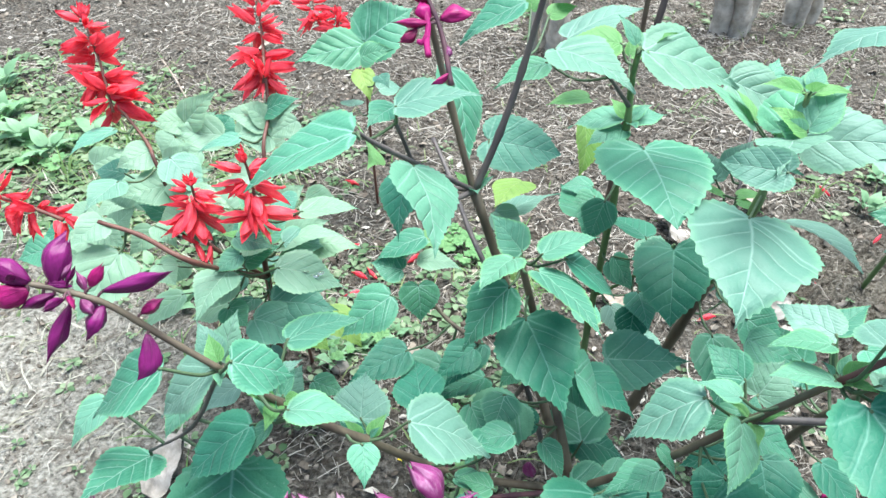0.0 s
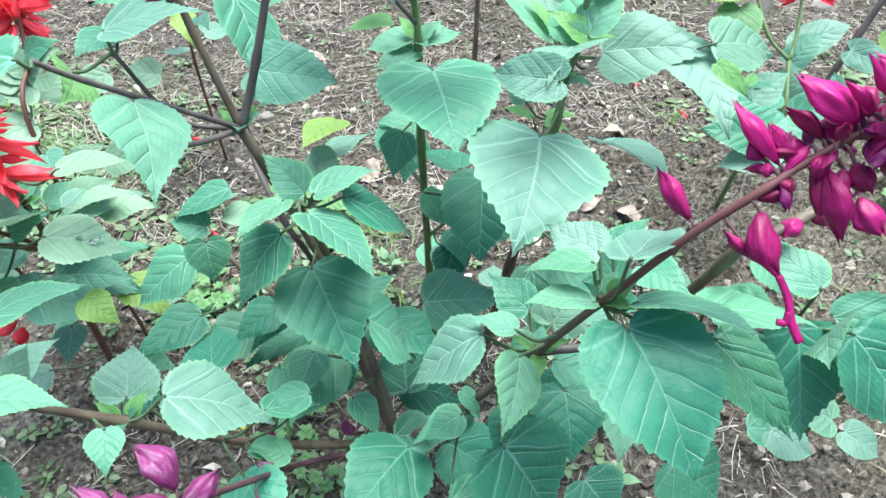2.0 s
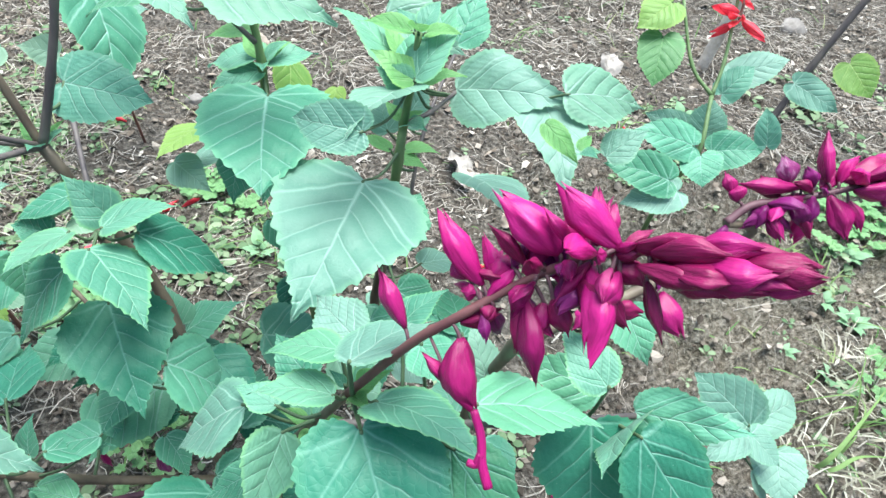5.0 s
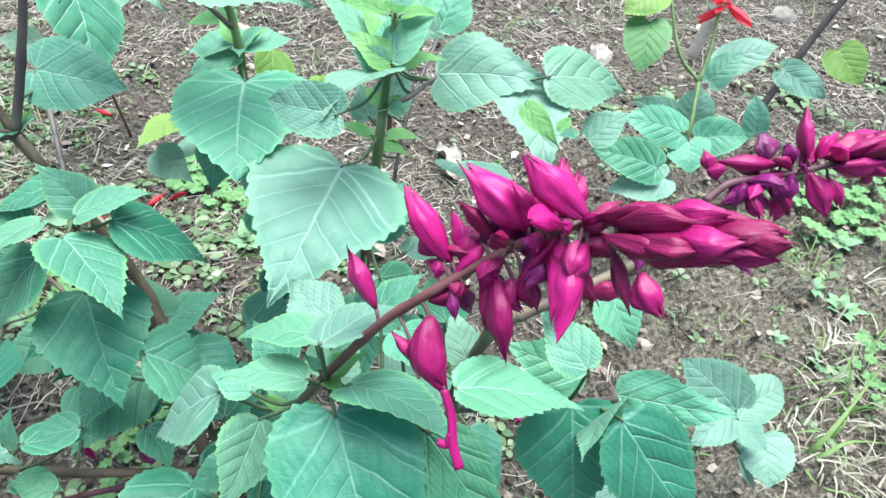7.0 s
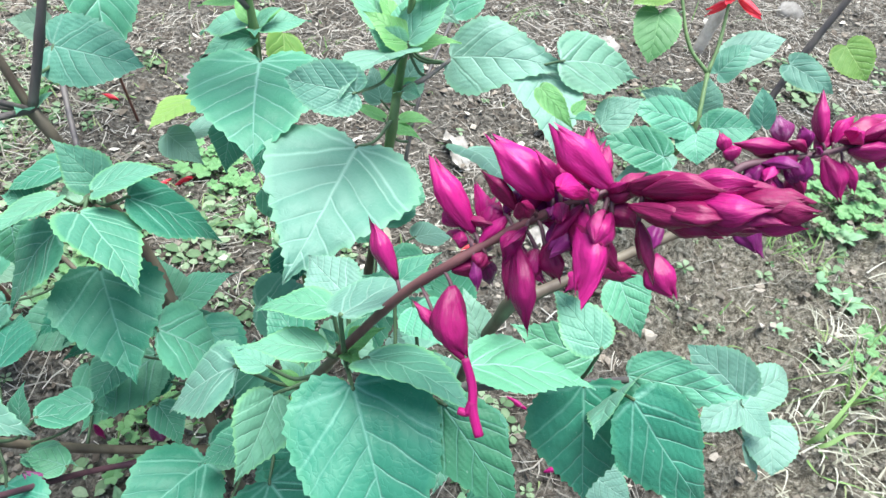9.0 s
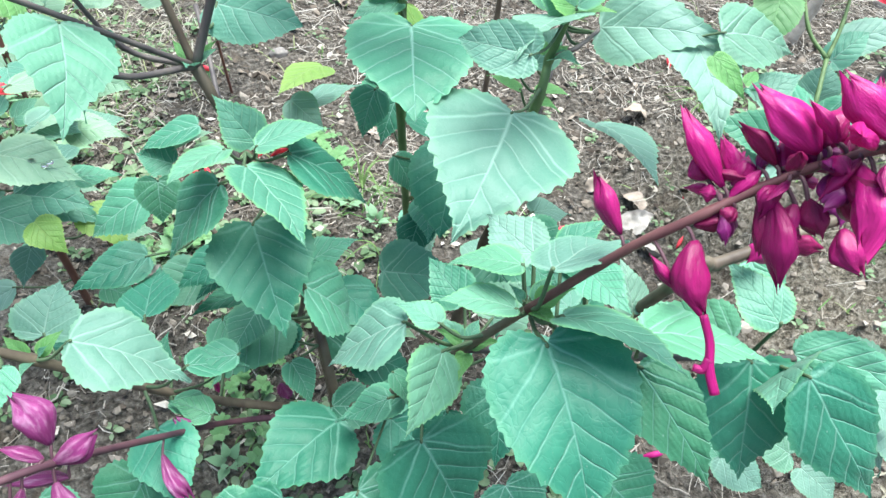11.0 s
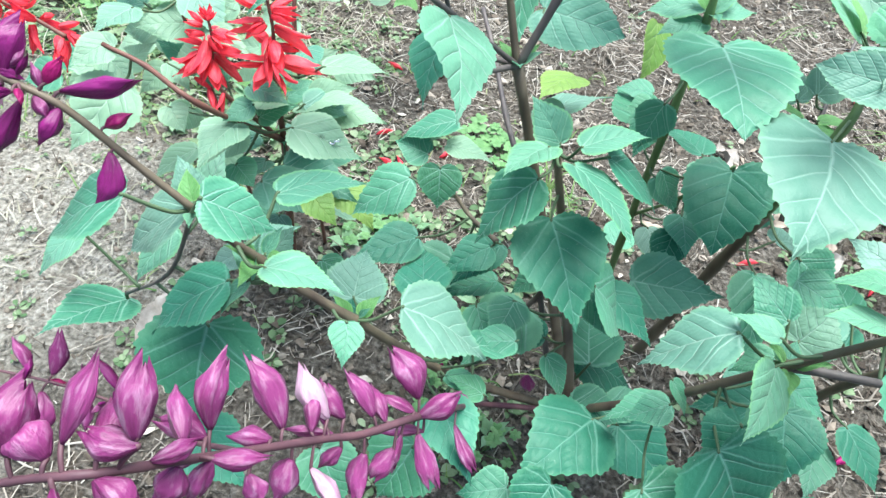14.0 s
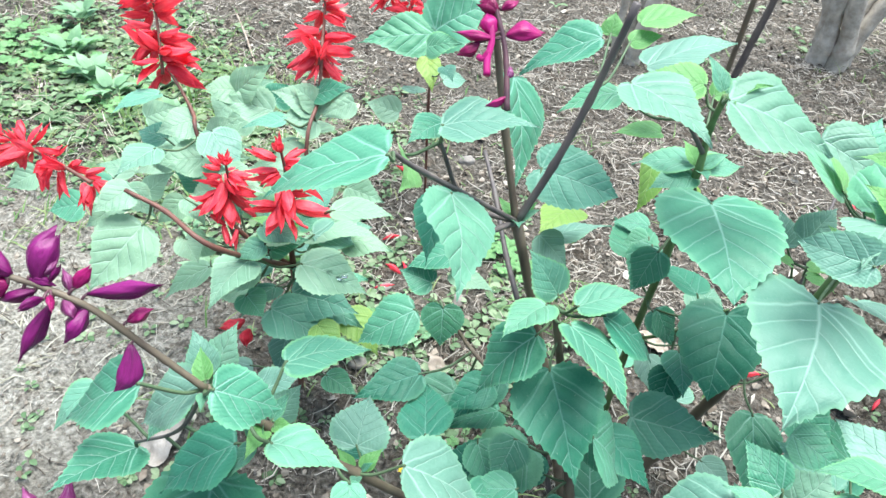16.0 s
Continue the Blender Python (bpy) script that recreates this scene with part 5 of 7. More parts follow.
top_spike = Spike(purple_plant, [(0.005, 0.376, 0.455), (-0.001, 0.397, 0.479), (-0.011, 0.414, 0.499), (-0.018, 0.432, 0.519)], (0.0018, 0.0010), STEM_PURPLE, "upright flower stalk with few plum flowers")
top_spike.calyx((-0.008, 0.401, 0.484), (-0.032, 0.400, 0.485), 0.0116, PURPLE)
top_spike.calyx((-0.002, 0.403, 0.486), (0.019, 0.407, 0.488), 0.0132, PURPLE)
top_spike.calyx((-0.008, 0.411, 0.495), (-0.021, 0.413, 0.498), 0.0100, MAROON)
top_spike.calyx((-0.007, 0.412, 0.496), (0.002, 0.417, 0.501), 0.0100, PURPLE)
top_spike.calyx((0.004, 0.380, 0.461), (-0.008, 0.375, 0.456), 0.0058, PURPLE)
top_spike.calyx((-0.009, 0.402, 0.485), (-0.014, 0.411, 0.495), 0.0095, MAGENTA)
top_spike.calyx((0.002, 0.387, 0.468), (0.003, 0.392, 0.474), 0.0053, FADED)
top_spike.calyx((-0.016, 0.398, 0.482), (-0.028, 0.392, 0.476), 0.0068, MAROON)
top_spike.corolla((-0.011, 0.406, 0.490), (-0.009, 0.384, 0.470), 0.0042, MAGENTA)

# ---- the green-stemmed plant with heart-shaped leaves ----
green_plant = Plant("salvia_plant", (0.165, 0.500, 0.0), "salvia with yellow-green stem and heart-shaped leaves", "plant", "salvias")
green_plant.stem("main_stem", [(0.165, 0.500, -0.02), (0.156, 0.489, 0.132), (0.145, 0.455, 0.302), (0.144, 0.458, 0.385), (0.140, 0.455, 0.420), (0.130, 0.420, 0.460)], (0.0040, 0.0020), STEM_GREEN, "yellow-green square stem")
green_plant.stem("branch", [(0.142, 0.457, 0.400), (0.118, 0.450, 0.430), (0.090, 0.432, 0.455)], (0.0018, 0.0010), STEM_DARK)
green_plant.stem("branch", [(0.155, 0.480, 0.180), (0.172, 0.440, 0.240), (0.188, 0.412, 0.300)], (0.0018, 0.0010), STEM_GREEN)
leaf(green_plant, (0.150, 0.427, 0.380), (0.153, 0.338, 0.375), 0.077, (-0.04, -0.05, 1.00), LEAF, full=1.0)
leaf(green_plant, (0.188, 0.411, 0.296), (0.173, 0.348, 0.272), 0.059, (-0.28, -0.29, 0.92), LEAF_DEEP, full=1.0)
leaf(green_plant, (0.135, 0.363, 0.218), (0.198, 0.346, 0.234), 0.048, (-0.35, -0.64, 0.68), LEAF_DULL, "dusty grey-green leaf")
leaf(green_plant, (0.128, 0.407, 0.465), (0.196, 0.403, 0.441), 0.052, (0.29, -0.40, 0.87), LEAF_PALE)
leaf(green_plant, (0.076, 0.429, 0.456), (0.123, 0.387, 0.445), 0.046, (0.07, -0.19, 0.98), LEAF_PALE)
leaf(green_plant, (0.080, 0.477, 0.425), (0.039, 0.468, 0.409), 0.032, (-0.33, -0.15, 0.93), LEAF)
leaf(green_plant, (0.126, 0.451, 0.451), (0.087, 0.454, 0.453), 0.028, (0.01, -0.42, 0.91), LEAF_LIME)
leaf(green_plant, (0.143, 0.464, 0.387), (0.103, 0.482, 0.368), 0.034, (-0.42, 0.05, 0.91), LEAF_YOUNG)
leaf(green_plant, (0.143, 0.459, 0.379), (0.110, 0.442, 0.373), 0.027, (-0.11, -0.12, 0.99), LEAF_YOUNG)
leaf(green_plant, (0.145, 0.462, 0.384), (0.180, 0.476, 0.382), 0.027, (0.09, -0.09, 0.99), LEAF_YOUNG)
leaf(green_plant, (0.132, 0.541, 0.364), (0.093, 0.536, 0.359), 0.029, (-0.12, -0.02, 0.99), LEAF_LIME)
leaf(green_plant, (0.128, 0.423, 0.335), (0.119, 0.417, 0.298), 0.028, (-0.38, -0.89, 0.24), LEAF)
leaf(green_plant, (0.078, 0.540, 0.276), (0.048, 0.491, 0.278), 0.042, (-0.11, 0.12, 0.99), LEAF_YELLOW, "yellowing leaf")
leaf(green_plant, (0.142, 0.417, 0.283), (0.156, 0.409, 0.252), 0.025, (0.63, -0.64, 0.44), LEAF)
leaf(green_plant, (0.060, 0.533, 0.237), (0.120, 0.552, 0.252), 0.047, (-0.29, 0.23, 0.93), LEAF_PALE)
leaf(green_plant, (0.052, 0.520, 0.254), (0.082, 0.504, 0.233), 0.031, (0.14, -0.67, 0.73), LEAF_PALE)
leaf(green_plant, (0.147, 0.601, 0.304), (0.139, 0.563, 0.263), 0.040, (0.60, -0.64, 0.48), LEAF_YELLOW, "yellowing leaf")
leaf(green_plant, (0.145, 0.524, 0.279), (0.112, 0.523, 0.280), 0.024, (0.05, -0.34, 0.94), LEAF)
leaf(green_plant, (0.144, 0.510, 0.278), (0.119, 0.500, 0.270), 0.022, (-0.08, -0.52, 0.85), LEAF)
leaf(green_plant, (0.143, 0.490, 0.286), (0.130, 0.461, 0.256), 0.033, (-0.20, -0.67, 0.72), LEAF)
leaf(green_plant, (0.149, 0.446, 0.253), (0.171, 0.429, 0.232), 0.026, (0.23, -0.62, 0.75), LEAF)
leaf(green_plant, (0.150, 0.504, 0.419), (0.168, 0.516, 0.431), 0.018, (-0.17, -0.53, 0.83), LEAF_LIME)
leaf(green_plant, (0.188, 0.591, 0.284), (0.186, 0.567, 0.261), 0.024, (-0.47, -0.60, 0.65), LEAF_YELLOW, "yellowing leaf")
leaf(green_plant, (0.006, 0.575, 0.377), (0.021, 0.513, 0.308), 0.068, (0.81, -0.34, 0.48), LEAF)
sprout(green_plant, (0.144, 0.458, 0.385), 4, 0.020, 20)
sprout(green_plant, (0.130, 0.420, 0.460), 4, 0.024, 21)
understory(green_plant, 8, 4, 0.06, 0.30, 0.055, (LEAF_DEEP, LEAF, LEAF_PALE))

# ---- the plant with the large toothed leaf ----
side_plant = Plant("salvia_plant", (0.245, 0.430, 0.0), "pale-lit salvia with large toothed leaves on thin stem", "plant", "salvias")
side_plant.stem("main_stem", [(0.204, 0.460, -0.02), (0.211, 0.449, 0.05), (0.220, 0.425, 0.186), (0.225, 0.409, 0.262)], (0.0060, 0.0040), STEM_BROWN, "brown woody stem")
side_plant.stem("upper_stem", [(0.224, 0.412, 0.250), (0.231, 0.393, 0.355), (0.234, 0.400, 0.378), (0.236, 0.388, 0.412), (0.240, 0.398, 0.440)], (0.0036, 0.0018), STEM_GREEN)
side_plant.stem("branch", [(0.234, 0.400, 0.378), (0.250, 0.404, 0.384), (0.270, 0.431, 0.382)], (0.0018, 0.0012), STEM_DARK, "dark purple side stalk")
side_plant.stem("branch", [(0.238, 0.408, 0.260), (0.255, 0.470, 0.320), (0.286, 0.541, 0.352)], (0.0018, 0.0012), STEM_DARK)
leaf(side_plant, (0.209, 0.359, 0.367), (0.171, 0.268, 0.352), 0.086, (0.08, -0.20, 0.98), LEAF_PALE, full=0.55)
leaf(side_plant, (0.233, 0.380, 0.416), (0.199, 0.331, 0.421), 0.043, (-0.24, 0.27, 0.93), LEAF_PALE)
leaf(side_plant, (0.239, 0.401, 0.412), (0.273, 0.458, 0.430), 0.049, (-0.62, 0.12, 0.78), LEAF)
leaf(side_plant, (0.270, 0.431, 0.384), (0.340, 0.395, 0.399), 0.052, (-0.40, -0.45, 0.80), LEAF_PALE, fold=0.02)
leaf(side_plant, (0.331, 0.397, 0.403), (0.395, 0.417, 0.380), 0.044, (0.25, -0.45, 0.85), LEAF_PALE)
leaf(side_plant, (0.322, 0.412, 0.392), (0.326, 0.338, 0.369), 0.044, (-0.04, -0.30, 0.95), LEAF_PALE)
leaf(side_plant, (0.286, 0.543, 0.355), (0.310, 0.578, 0.387), 0.041, (-0.27, -0.54, 0.79), LEAF)
leaf(side_plant, (0.208, 0.335, 0.419), (0.172, 0.349, 0.418), 0.027, (-0.28, -0.66, 0.70), LEAF_PALE, full=1.0)
leaf(side_plant, (0.231, 0.352, 0.277), (0.261, 0.339, 0.259), 0.035, (0.08, -0.71, 0.70), LEAF)
leaf(side_plant, (0.350, 0.492, 0.449), (0.278, 0.471, 0.424), 0.057, (-0.37, 0.16, 0.92), LEAF_PALE)
leaf(side_plant, (0.237, 0.379, 0.423), (0.266, 0.398, 0.446), 0.030, (-0.50, -0.21, 0.84), LEAF_YOUNG)
leaf(side_plant, (0.237, 0.378, 0.422), (0.213, 0.389, 0.435), 0.021, (0.26, -0.44, 0.86), LEAF_LIME)
leaf(side_plant, (0.235, 0.377, 0.420), (0.215, 0.383, 0.428), 0.018, (-0.05, -0.83, 0.55), LEAF_YOUNG)
leaf(side_plant, (0.238, 0.446, 0.392), (0.221, 0.469, 0.411), 0.025, (0.61, -0.17, 0.77), LEAF_LIME)
leaf(side_plant, (0.241, 0.420, 0.395), (0.274, 0.420, 0.401), 0.024, (-0.18, 0.09, 0.98), LEAF_LIME)
leaf(side_plant, (0.238, 0.443, 0.389), (0.192, 0.479, 0.415), 0.046, (0.45, -0.06, 0.89), LEAF_YOUNG)
leaf(side_plant, (0.229, 0.440, 0.328), (0.205, 0.449, 0.333), 0.019, (0.24, 0.12, 0.97), LEAF_LIME)
leaf(side_plant, (0.239, 0.439, 0.329), (0.264, 0.435, 0.329), 0.018, (0.00, 0.12, 0.99), LEAF_LIME)
leaf(side_plant, (0.234, 0.427, 0.331), (0.255, 0.419, 0.326), 0.016, (0.24, 0.05, 0.97), LEAF_LIME)
leaf(side_plant, (0.240, 0.461, 0.336), (0.259, 0.479, 0.358), 0.029, (-0.18, -0.66, 0.73), LEAF_PALE)
leaf(side_plant, (0.228, 0.458, 0.331), (0.220, 0.478, 0.349), 0.025, (0.15, -0.63, 0.76), LEAF_PALE)
leaf(side_plant, (0.105, 0.540, 0.419), (0.171, 0.563, 0.438), 0.053, (-0.27, -0.02, 0.96), LEAF_PALE)
leaf(side_plant, (0.226, 0.486, 0.408), (0.282, 0.470, 0.386), 0.045, (0.09, -0.70, 0.71), LEAF_PALE)
sprout(side_plant, (0.234, 0.400, 0.378), 4, 0.022, 30)
sprout(side_plant, (0.240, 0.398, 0.440), 5, 0.028, 31)
sprout(side_plant, (0.321, 0.335, 0.406), 4, 0.016, 32)
understory(side_plant, 6, 5, 0.06, 0.28, 0.055, (LEAF, LEAF_PALE))
leaf(side_plant, (0.305, 0.347, 0.417), (0.324, 0.330, 0.401), 0.013, (-0.30, -0.50, 0.80), LEAF_LIME)
leaf(side_plant, (0.360, 0.377, 0.371), (0.389, 0.389, 0.384), 0.023, (0.00, -0.40, 0.90), LEAF_PALE)

# ---- the low plant with curled leaves ----
curled_plant = Plant("young_plant", (0.512, 0.320, 0.0), "low young salvia with crinkled pale leaves", "plant", "salvias")
curled_plant.stem("main_stem", [(0.512, 0.320, -0.02), (0.508, 0.305, 0.090), (0.502, 0.287, 0.180)], (0.0026, 0.0016), STEM_GREEN)
leaf(curled_plant, (0.496, 0.286, 0.188), (0.450, 0.313, 0.222), 0.045, (0.02, -0.78, 0.62), LEAF_PALE, full=1.0)
leaf(curled_plant, (0.518, 0.300, 0.165), (0.577, 0.330, 0.149), 0.035, (0.39, -0.32, 0.86), LEAF_PALE, full=1.0)
leaf(curled_plant, (0.495, 0.286, 0.187), (0.436, 0.252, 0.207), 0.030, (0.42, -0.22, 0.88), LEAF_PALE, full=1.0)
leaf(curled_plant, (0.521, 0.274, 0.166), (0.516, 0.239, 0.152), 0.041, (-0.16, -0.34, 0.93), LEAF_PALE, full=1.0)
leaf(curled_plant, (0.369, 0.255, 0.160), (0.407, 0.247, 0.153), 0.028, (0.08, -0.41, 0.91), LEAF)
leaf(curled_plant, (0.357, 0.228, 0.203), (0.384, 0.212, 0.191), 0.027, (0.03, -0.57, 0.82), LEAF_PALE, full=1.0)
leaf(curled_plant, (0.406, 0.231, 0.200), (0.379, 0.242, 0.207), 0.028, (0.02, -0.49, 0.87), LEAF_PALE, full=1.0)
leaf(curled_plant, (0.414, 0.224, 0.194), (0.436, 0.208, 0.182), 0.024, (-0.02, -0.64, 0.77), LEAF_PALE, full=1.0)
leaf(curled_plant, (0.492, 0.277, 0.191), (0.512, 0.258, 0.177), 0.025, (0.10, -0.40, 0.90), LEAF_PALE, full=1.0)
leaf(curled_plant, (0.498, 0.263, 0.165), (0.520, 0.247, 0.126), 0.016, (0.10, -0.40, 0.90), LEAF_PALE)

# ---- the scarlet-flowered plant ----
red_plant = Plant("scarlet_salvia_plant", (-0.180, 0.490, 0.0), "scarlet-flowered salvia with pale dull leaves", "plant", "scarlet salvias")
red_plant.stem("main_stem", [(-0.180, 0.490, -0.02), (-0.172, 0.475, 0.120), (-0.167, 0.470, 0.211), (-0.160, 0.450, 0.300)], (0.0040, 0.0024), STEM_RED, "red-brown stem")
red_plant.stem("branch", [(-0.167, 0.470, 0.211), (-0.191, 0.385, 0.303), (-0.232, 0.398, 0.319), (-0.265, 0.405, 0.327)], (0.0024, 0.0016), STEM_RED)
red_plant.stem("branch", [(-0.167, 0.470, 0.211), (-0.195, 0.436, 0.275), (-0.211, 0.448, 0.290)], (0.0020, 0.0014), STEM_RED)
red_spike(red_plant, (-0.149, 0.423, 0.319), (-0.150, 0.427, 0.371), 16, 1.0, 1.05)
red_spike(red_plant, (-0.211, 0.451, 0.293), (-0.207, 0.452, 0.333), 13, 1.0, 0.95)
red_spike(red_plant, (-0.292, 0.406, 0.328), (-0.371, 0.423, 0.349), 16, 0.8, 0.80, hang=0.6)
for b, e, k in (((-0.220, 0.438, 0.287), (-0.209, 0.434, 0.284), 0.62), ((-0.208, 0.433, 0.282), (-0.202, 0.425, 0.275), 0.66), ((-0.196, 0.432, 0.281), (-0.196, 0.422, 0.272), 0.68)):
    m = frame_along(Vector(b), Vector(e), 0.5) @ Matrix.Scale(k, 4)
    m.translation = Vector(b) - red_plant.root
    child("floret", FLORETS[int(k * 100) % 10], red_plant.ob, "orange-red withered floret", m)
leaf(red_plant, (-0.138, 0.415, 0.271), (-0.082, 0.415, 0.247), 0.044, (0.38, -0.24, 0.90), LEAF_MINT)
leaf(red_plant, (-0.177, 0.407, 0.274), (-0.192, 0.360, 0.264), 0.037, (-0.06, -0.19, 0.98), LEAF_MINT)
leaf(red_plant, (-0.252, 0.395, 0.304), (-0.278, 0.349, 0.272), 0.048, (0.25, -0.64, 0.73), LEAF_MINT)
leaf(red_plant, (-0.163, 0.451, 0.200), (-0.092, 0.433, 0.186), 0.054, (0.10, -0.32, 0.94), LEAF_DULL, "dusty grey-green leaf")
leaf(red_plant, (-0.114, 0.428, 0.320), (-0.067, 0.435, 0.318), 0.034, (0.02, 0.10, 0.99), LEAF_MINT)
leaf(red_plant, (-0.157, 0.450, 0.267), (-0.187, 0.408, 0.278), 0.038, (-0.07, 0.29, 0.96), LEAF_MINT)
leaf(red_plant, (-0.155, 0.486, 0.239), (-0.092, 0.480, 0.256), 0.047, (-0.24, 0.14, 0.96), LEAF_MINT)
leaf(red_plant, (-0.016, 0.482, 0.252), (-0.062, 0.466, 0.236), 0.037, (-0.31, -0.08, 0.95), LEAF)
leaf(red_plant, (-0.111, 0.446, 0.190), (-0.074, 0.419, 0.166), 0.037, (0.38, -0.26, 0.89), LEAF_YELLOW, "yellowing leaf")
leaf(red_plant, (-0.158, 0.439, 0.210), (-0.095, 0.432, 0.205), 0.047, (0.02, -0.50, 0.87), LEAF_DULL, "dusty grey-green leaf")
leaf(red_plant, (-0.171, 0.420, 0.206), (-0.113, 0.403, 0.191), 0.045, (0.16, -0.27, 0.95), LEAF_DULL, "dusty grey-green leaf")
leaf(red_plant, (-0.178, 0.419, 0.259), (-0.205, 0.395, 0.236), 0.031, (-0.11, -0.61, 0.79), LEAF_MINT)
leaf(red_plant, (-0.022, 0.470, 0.234), (0.020, 0.465, 0.227), 0.031, (0.15, 0.03, 0.99), LEAF_MINT)
leaf(red_plant, (-0.037, 0.462, 0.228), (-0.067, 0.467, 0.233), 0.029, (0.06, -0.58, 0.81), LEAF)
leaf(red_plant, (-0.045, 0.480, 0.231), (-0.008, 0.491, 0.239), 0.029, (-0.24, 0.12, 0.96), LEAF_MINT)
leaf(red_plant, (-0.121, 0.396, 0.224), (-0.095, 0.379, 0.208), 0.027, (0.26, -0.44, 0.86), LEAF_YELLOW, "yellowing leaf")
leaf(red_plant, (-0.258, 0.513, 0.287), (-0.215, 0.517, 0.292), 0.032, (-0.01, -0.71, 0.71), LEAF_MINT)
leaf(red_plant, (-0.303, 0.542, 0.260), (-0.337, 0.538, 0.254), 0.028, (-0.01, -0.72, 0.69), LEAF_MINT)
leaf(red_plant, (-0.224, 0.483, 0.282), (-0.257, 0.475, 0.272), 0.033, (-0.02, -0.73, 0.68), LEAF_MINT)
leaf(red_plant, (-0.169, 0.420, 0.300), (-0.135, 0.413, 0.293), 0.025, (0.18, -0.22, 0.96), LEAF_YOUNG)
leaf(red_plant, (-0.164, 0.411, 0.290), (-0.186, 0.401, 0.278), 0.019, (-0.05, -0.72, 0.69), LEAF_YOUNG)
leaf(red_plant, (-0.306, 0.467, 0.263), (-0.348, 0.463, 0.258), 0.031, (-0.06, -0.44, 0.90), LEAF_MINT)
leaf(red_plant, (-0.316, 0.473, 0.271), (-0.284, 0.459, 0.254), 0.028, (0.27, -0.41, 0.87), LEAF_MINT)
leaf(red_plant, (-0.352, 0.460, 0.255), (-0.384, 0.453, 0.246), 0.029, (-0.02, -0.73, 0.68), LEAF)
leaf(red_plant, (-0.251, 0.457, 0.283), (-0.230, 0.444, 0.267), 0.021, (0.45, -0.30, 0.84), LEAF_MINT)
leaf(red_plant, (-0.249, 0.440, 0.253), (-0.234, 0.428, 0.238), 0.024, (0.31, -0.55, 0.77), LEAF_MINT)
leaf(red_plant, (-0.186, 0.410, 0.229), (-0.169, 0.400, 0.216), 0.028, (0.40, -0.38, 0.83), LEAF)
leaf(red_plant, (-0.243, 0.463, 0.237), (-0.254, 0.447, 0.222), 0.029, (0.18, -0.72, 0.67), LEAF_MINT)
leaf(red_plant, (-0.218, 0.515, 0.229), (-0.195, 0.530, 0.242), 0.026, (0.10, -0.73, 0.67), LEAF_MINT)
leaf(red_plant, (-0.170, 0.497, 0.238), (-0.142, 0.512, 0.250), 0.024, (-0.13, -0.48, 0.87), LEAF_YOUNG)
leaf(red_plant, (-0.353, 0.506, 0.246), (-0.388, 0.492, 0.233), 0.028, (-0.09, -0.53, 0.84), LEAF)
leaf(red_plant, (-0.356, 0.546, 0.230), (-0.396, 0.546, 0.233), 0.029, (0.08, -0.16, 0.98), LEAF_MINT)
leaf(red_plant, (-0.320, 0.504, 0.240), (-0.297, 0.522, 0.258), 0.025, (-0.02, -0.69, 0.73), LEAF_MINT)
leaf(red_plant, (-0.264, 0.477, 0.265), (-0.285, 0.459, 0.247), 0.025, (0.11, -0.76, 0.64), LEAF_MINT)
leaf(red_plant, (-0.259, 0.501, 0.261), (-0.287, 0.507, 0.270), 0.022, (0.21, -0.41, 0.89), LEAF)
leaf(red_plant, (-0.337, 0.587, 0.213), (-0.310, 0.602, 0.228), 0.027, (0.10, -0.77, 0.64), LEAF_MINT)
leaf(red_plant, (-0.333, 0.479, 0.244), (-0.360, 0.461, 0.226), 0.027, (0.10, -0.76, 0.64), LEAF_MINT)
leaf(red_plant, (-0.451, 0.532, 0.223), (-0.481, 0.516, 0.208), 0.028, (0.13, -0.80, 0.59), LEAF_MINT)
leaf(red_plant, (-0.205, 0.460, 0.271), (-0.235, 0.462, 0.276), 0.022, (0.14, -0.28, 0.95), LEAF)
leaf(red_plant, (-0.184, 0.429, 0.264), (-0.204, 0.416, 0.252), 0.019, (-0.04, -0.65, 0.76), LEAF_MINT)
leaf(red_plant, (-0.147, 0.493, 0.242), (-0.108, 0.506, 0.253), 0.031, (-0.00, -0.63, 0.78), LEAF_MINT)
leaf(red_plant, (-0.125, 0.490, 0.236), (-0.078, 0.490, 0.232), 0.034, (0.09, -0.21, 0.97), LEAF_MINT)
leaf(red_plant, (-0.173, 0.438, 0.258), (-0.142, 0.449, 0.268), 0.025, (-0.13, -0.39, 0.91), LEAF)
sprout(red_plant, (-0.167, 0.470, 0.211), 4, 0.022, 40)
sprout(red_plant, (-0.160, 0.450, 0.300), 4, 0.022, 41)
sprout(red_plant, (-0.172, 0.460, 0.264), 8, 0.042, 45)
understory(red_plant, 12, 7, 0.05, 0.24, 0.052, (LEAF_MINT, LEAF, LEAF_PALE, LEAF_DULL))

# ---- scarlet plants further back ----
mid_red_plant = Plant("scarlet_salvia_plant", (-0.159, 0.543, 0.000), "tall scarlet salvia on a thin upright red stem", "plant", "scarlet salvias")
mid_red_plant.stem("stem", [(-0.159, 0.543, -0.020), (-0.163, 0.513, 0.286), (-0.163, 0.558, 0.340), (-0.168, 0.592, 0.380)], (0.0022, 0.0014), STEM_RED)
red_spike(mid_red_plant, (-0.167, 0.575, 0.360), (-0.175, 0.630, 0.425), 14, 1.0, 1.00)
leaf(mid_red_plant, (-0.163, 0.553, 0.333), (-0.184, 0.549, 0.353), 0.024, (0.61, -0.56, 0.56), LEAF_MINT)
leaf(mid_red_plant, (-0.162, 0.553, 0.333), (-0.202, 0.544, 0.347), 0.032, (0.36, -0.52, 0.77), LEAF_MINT)
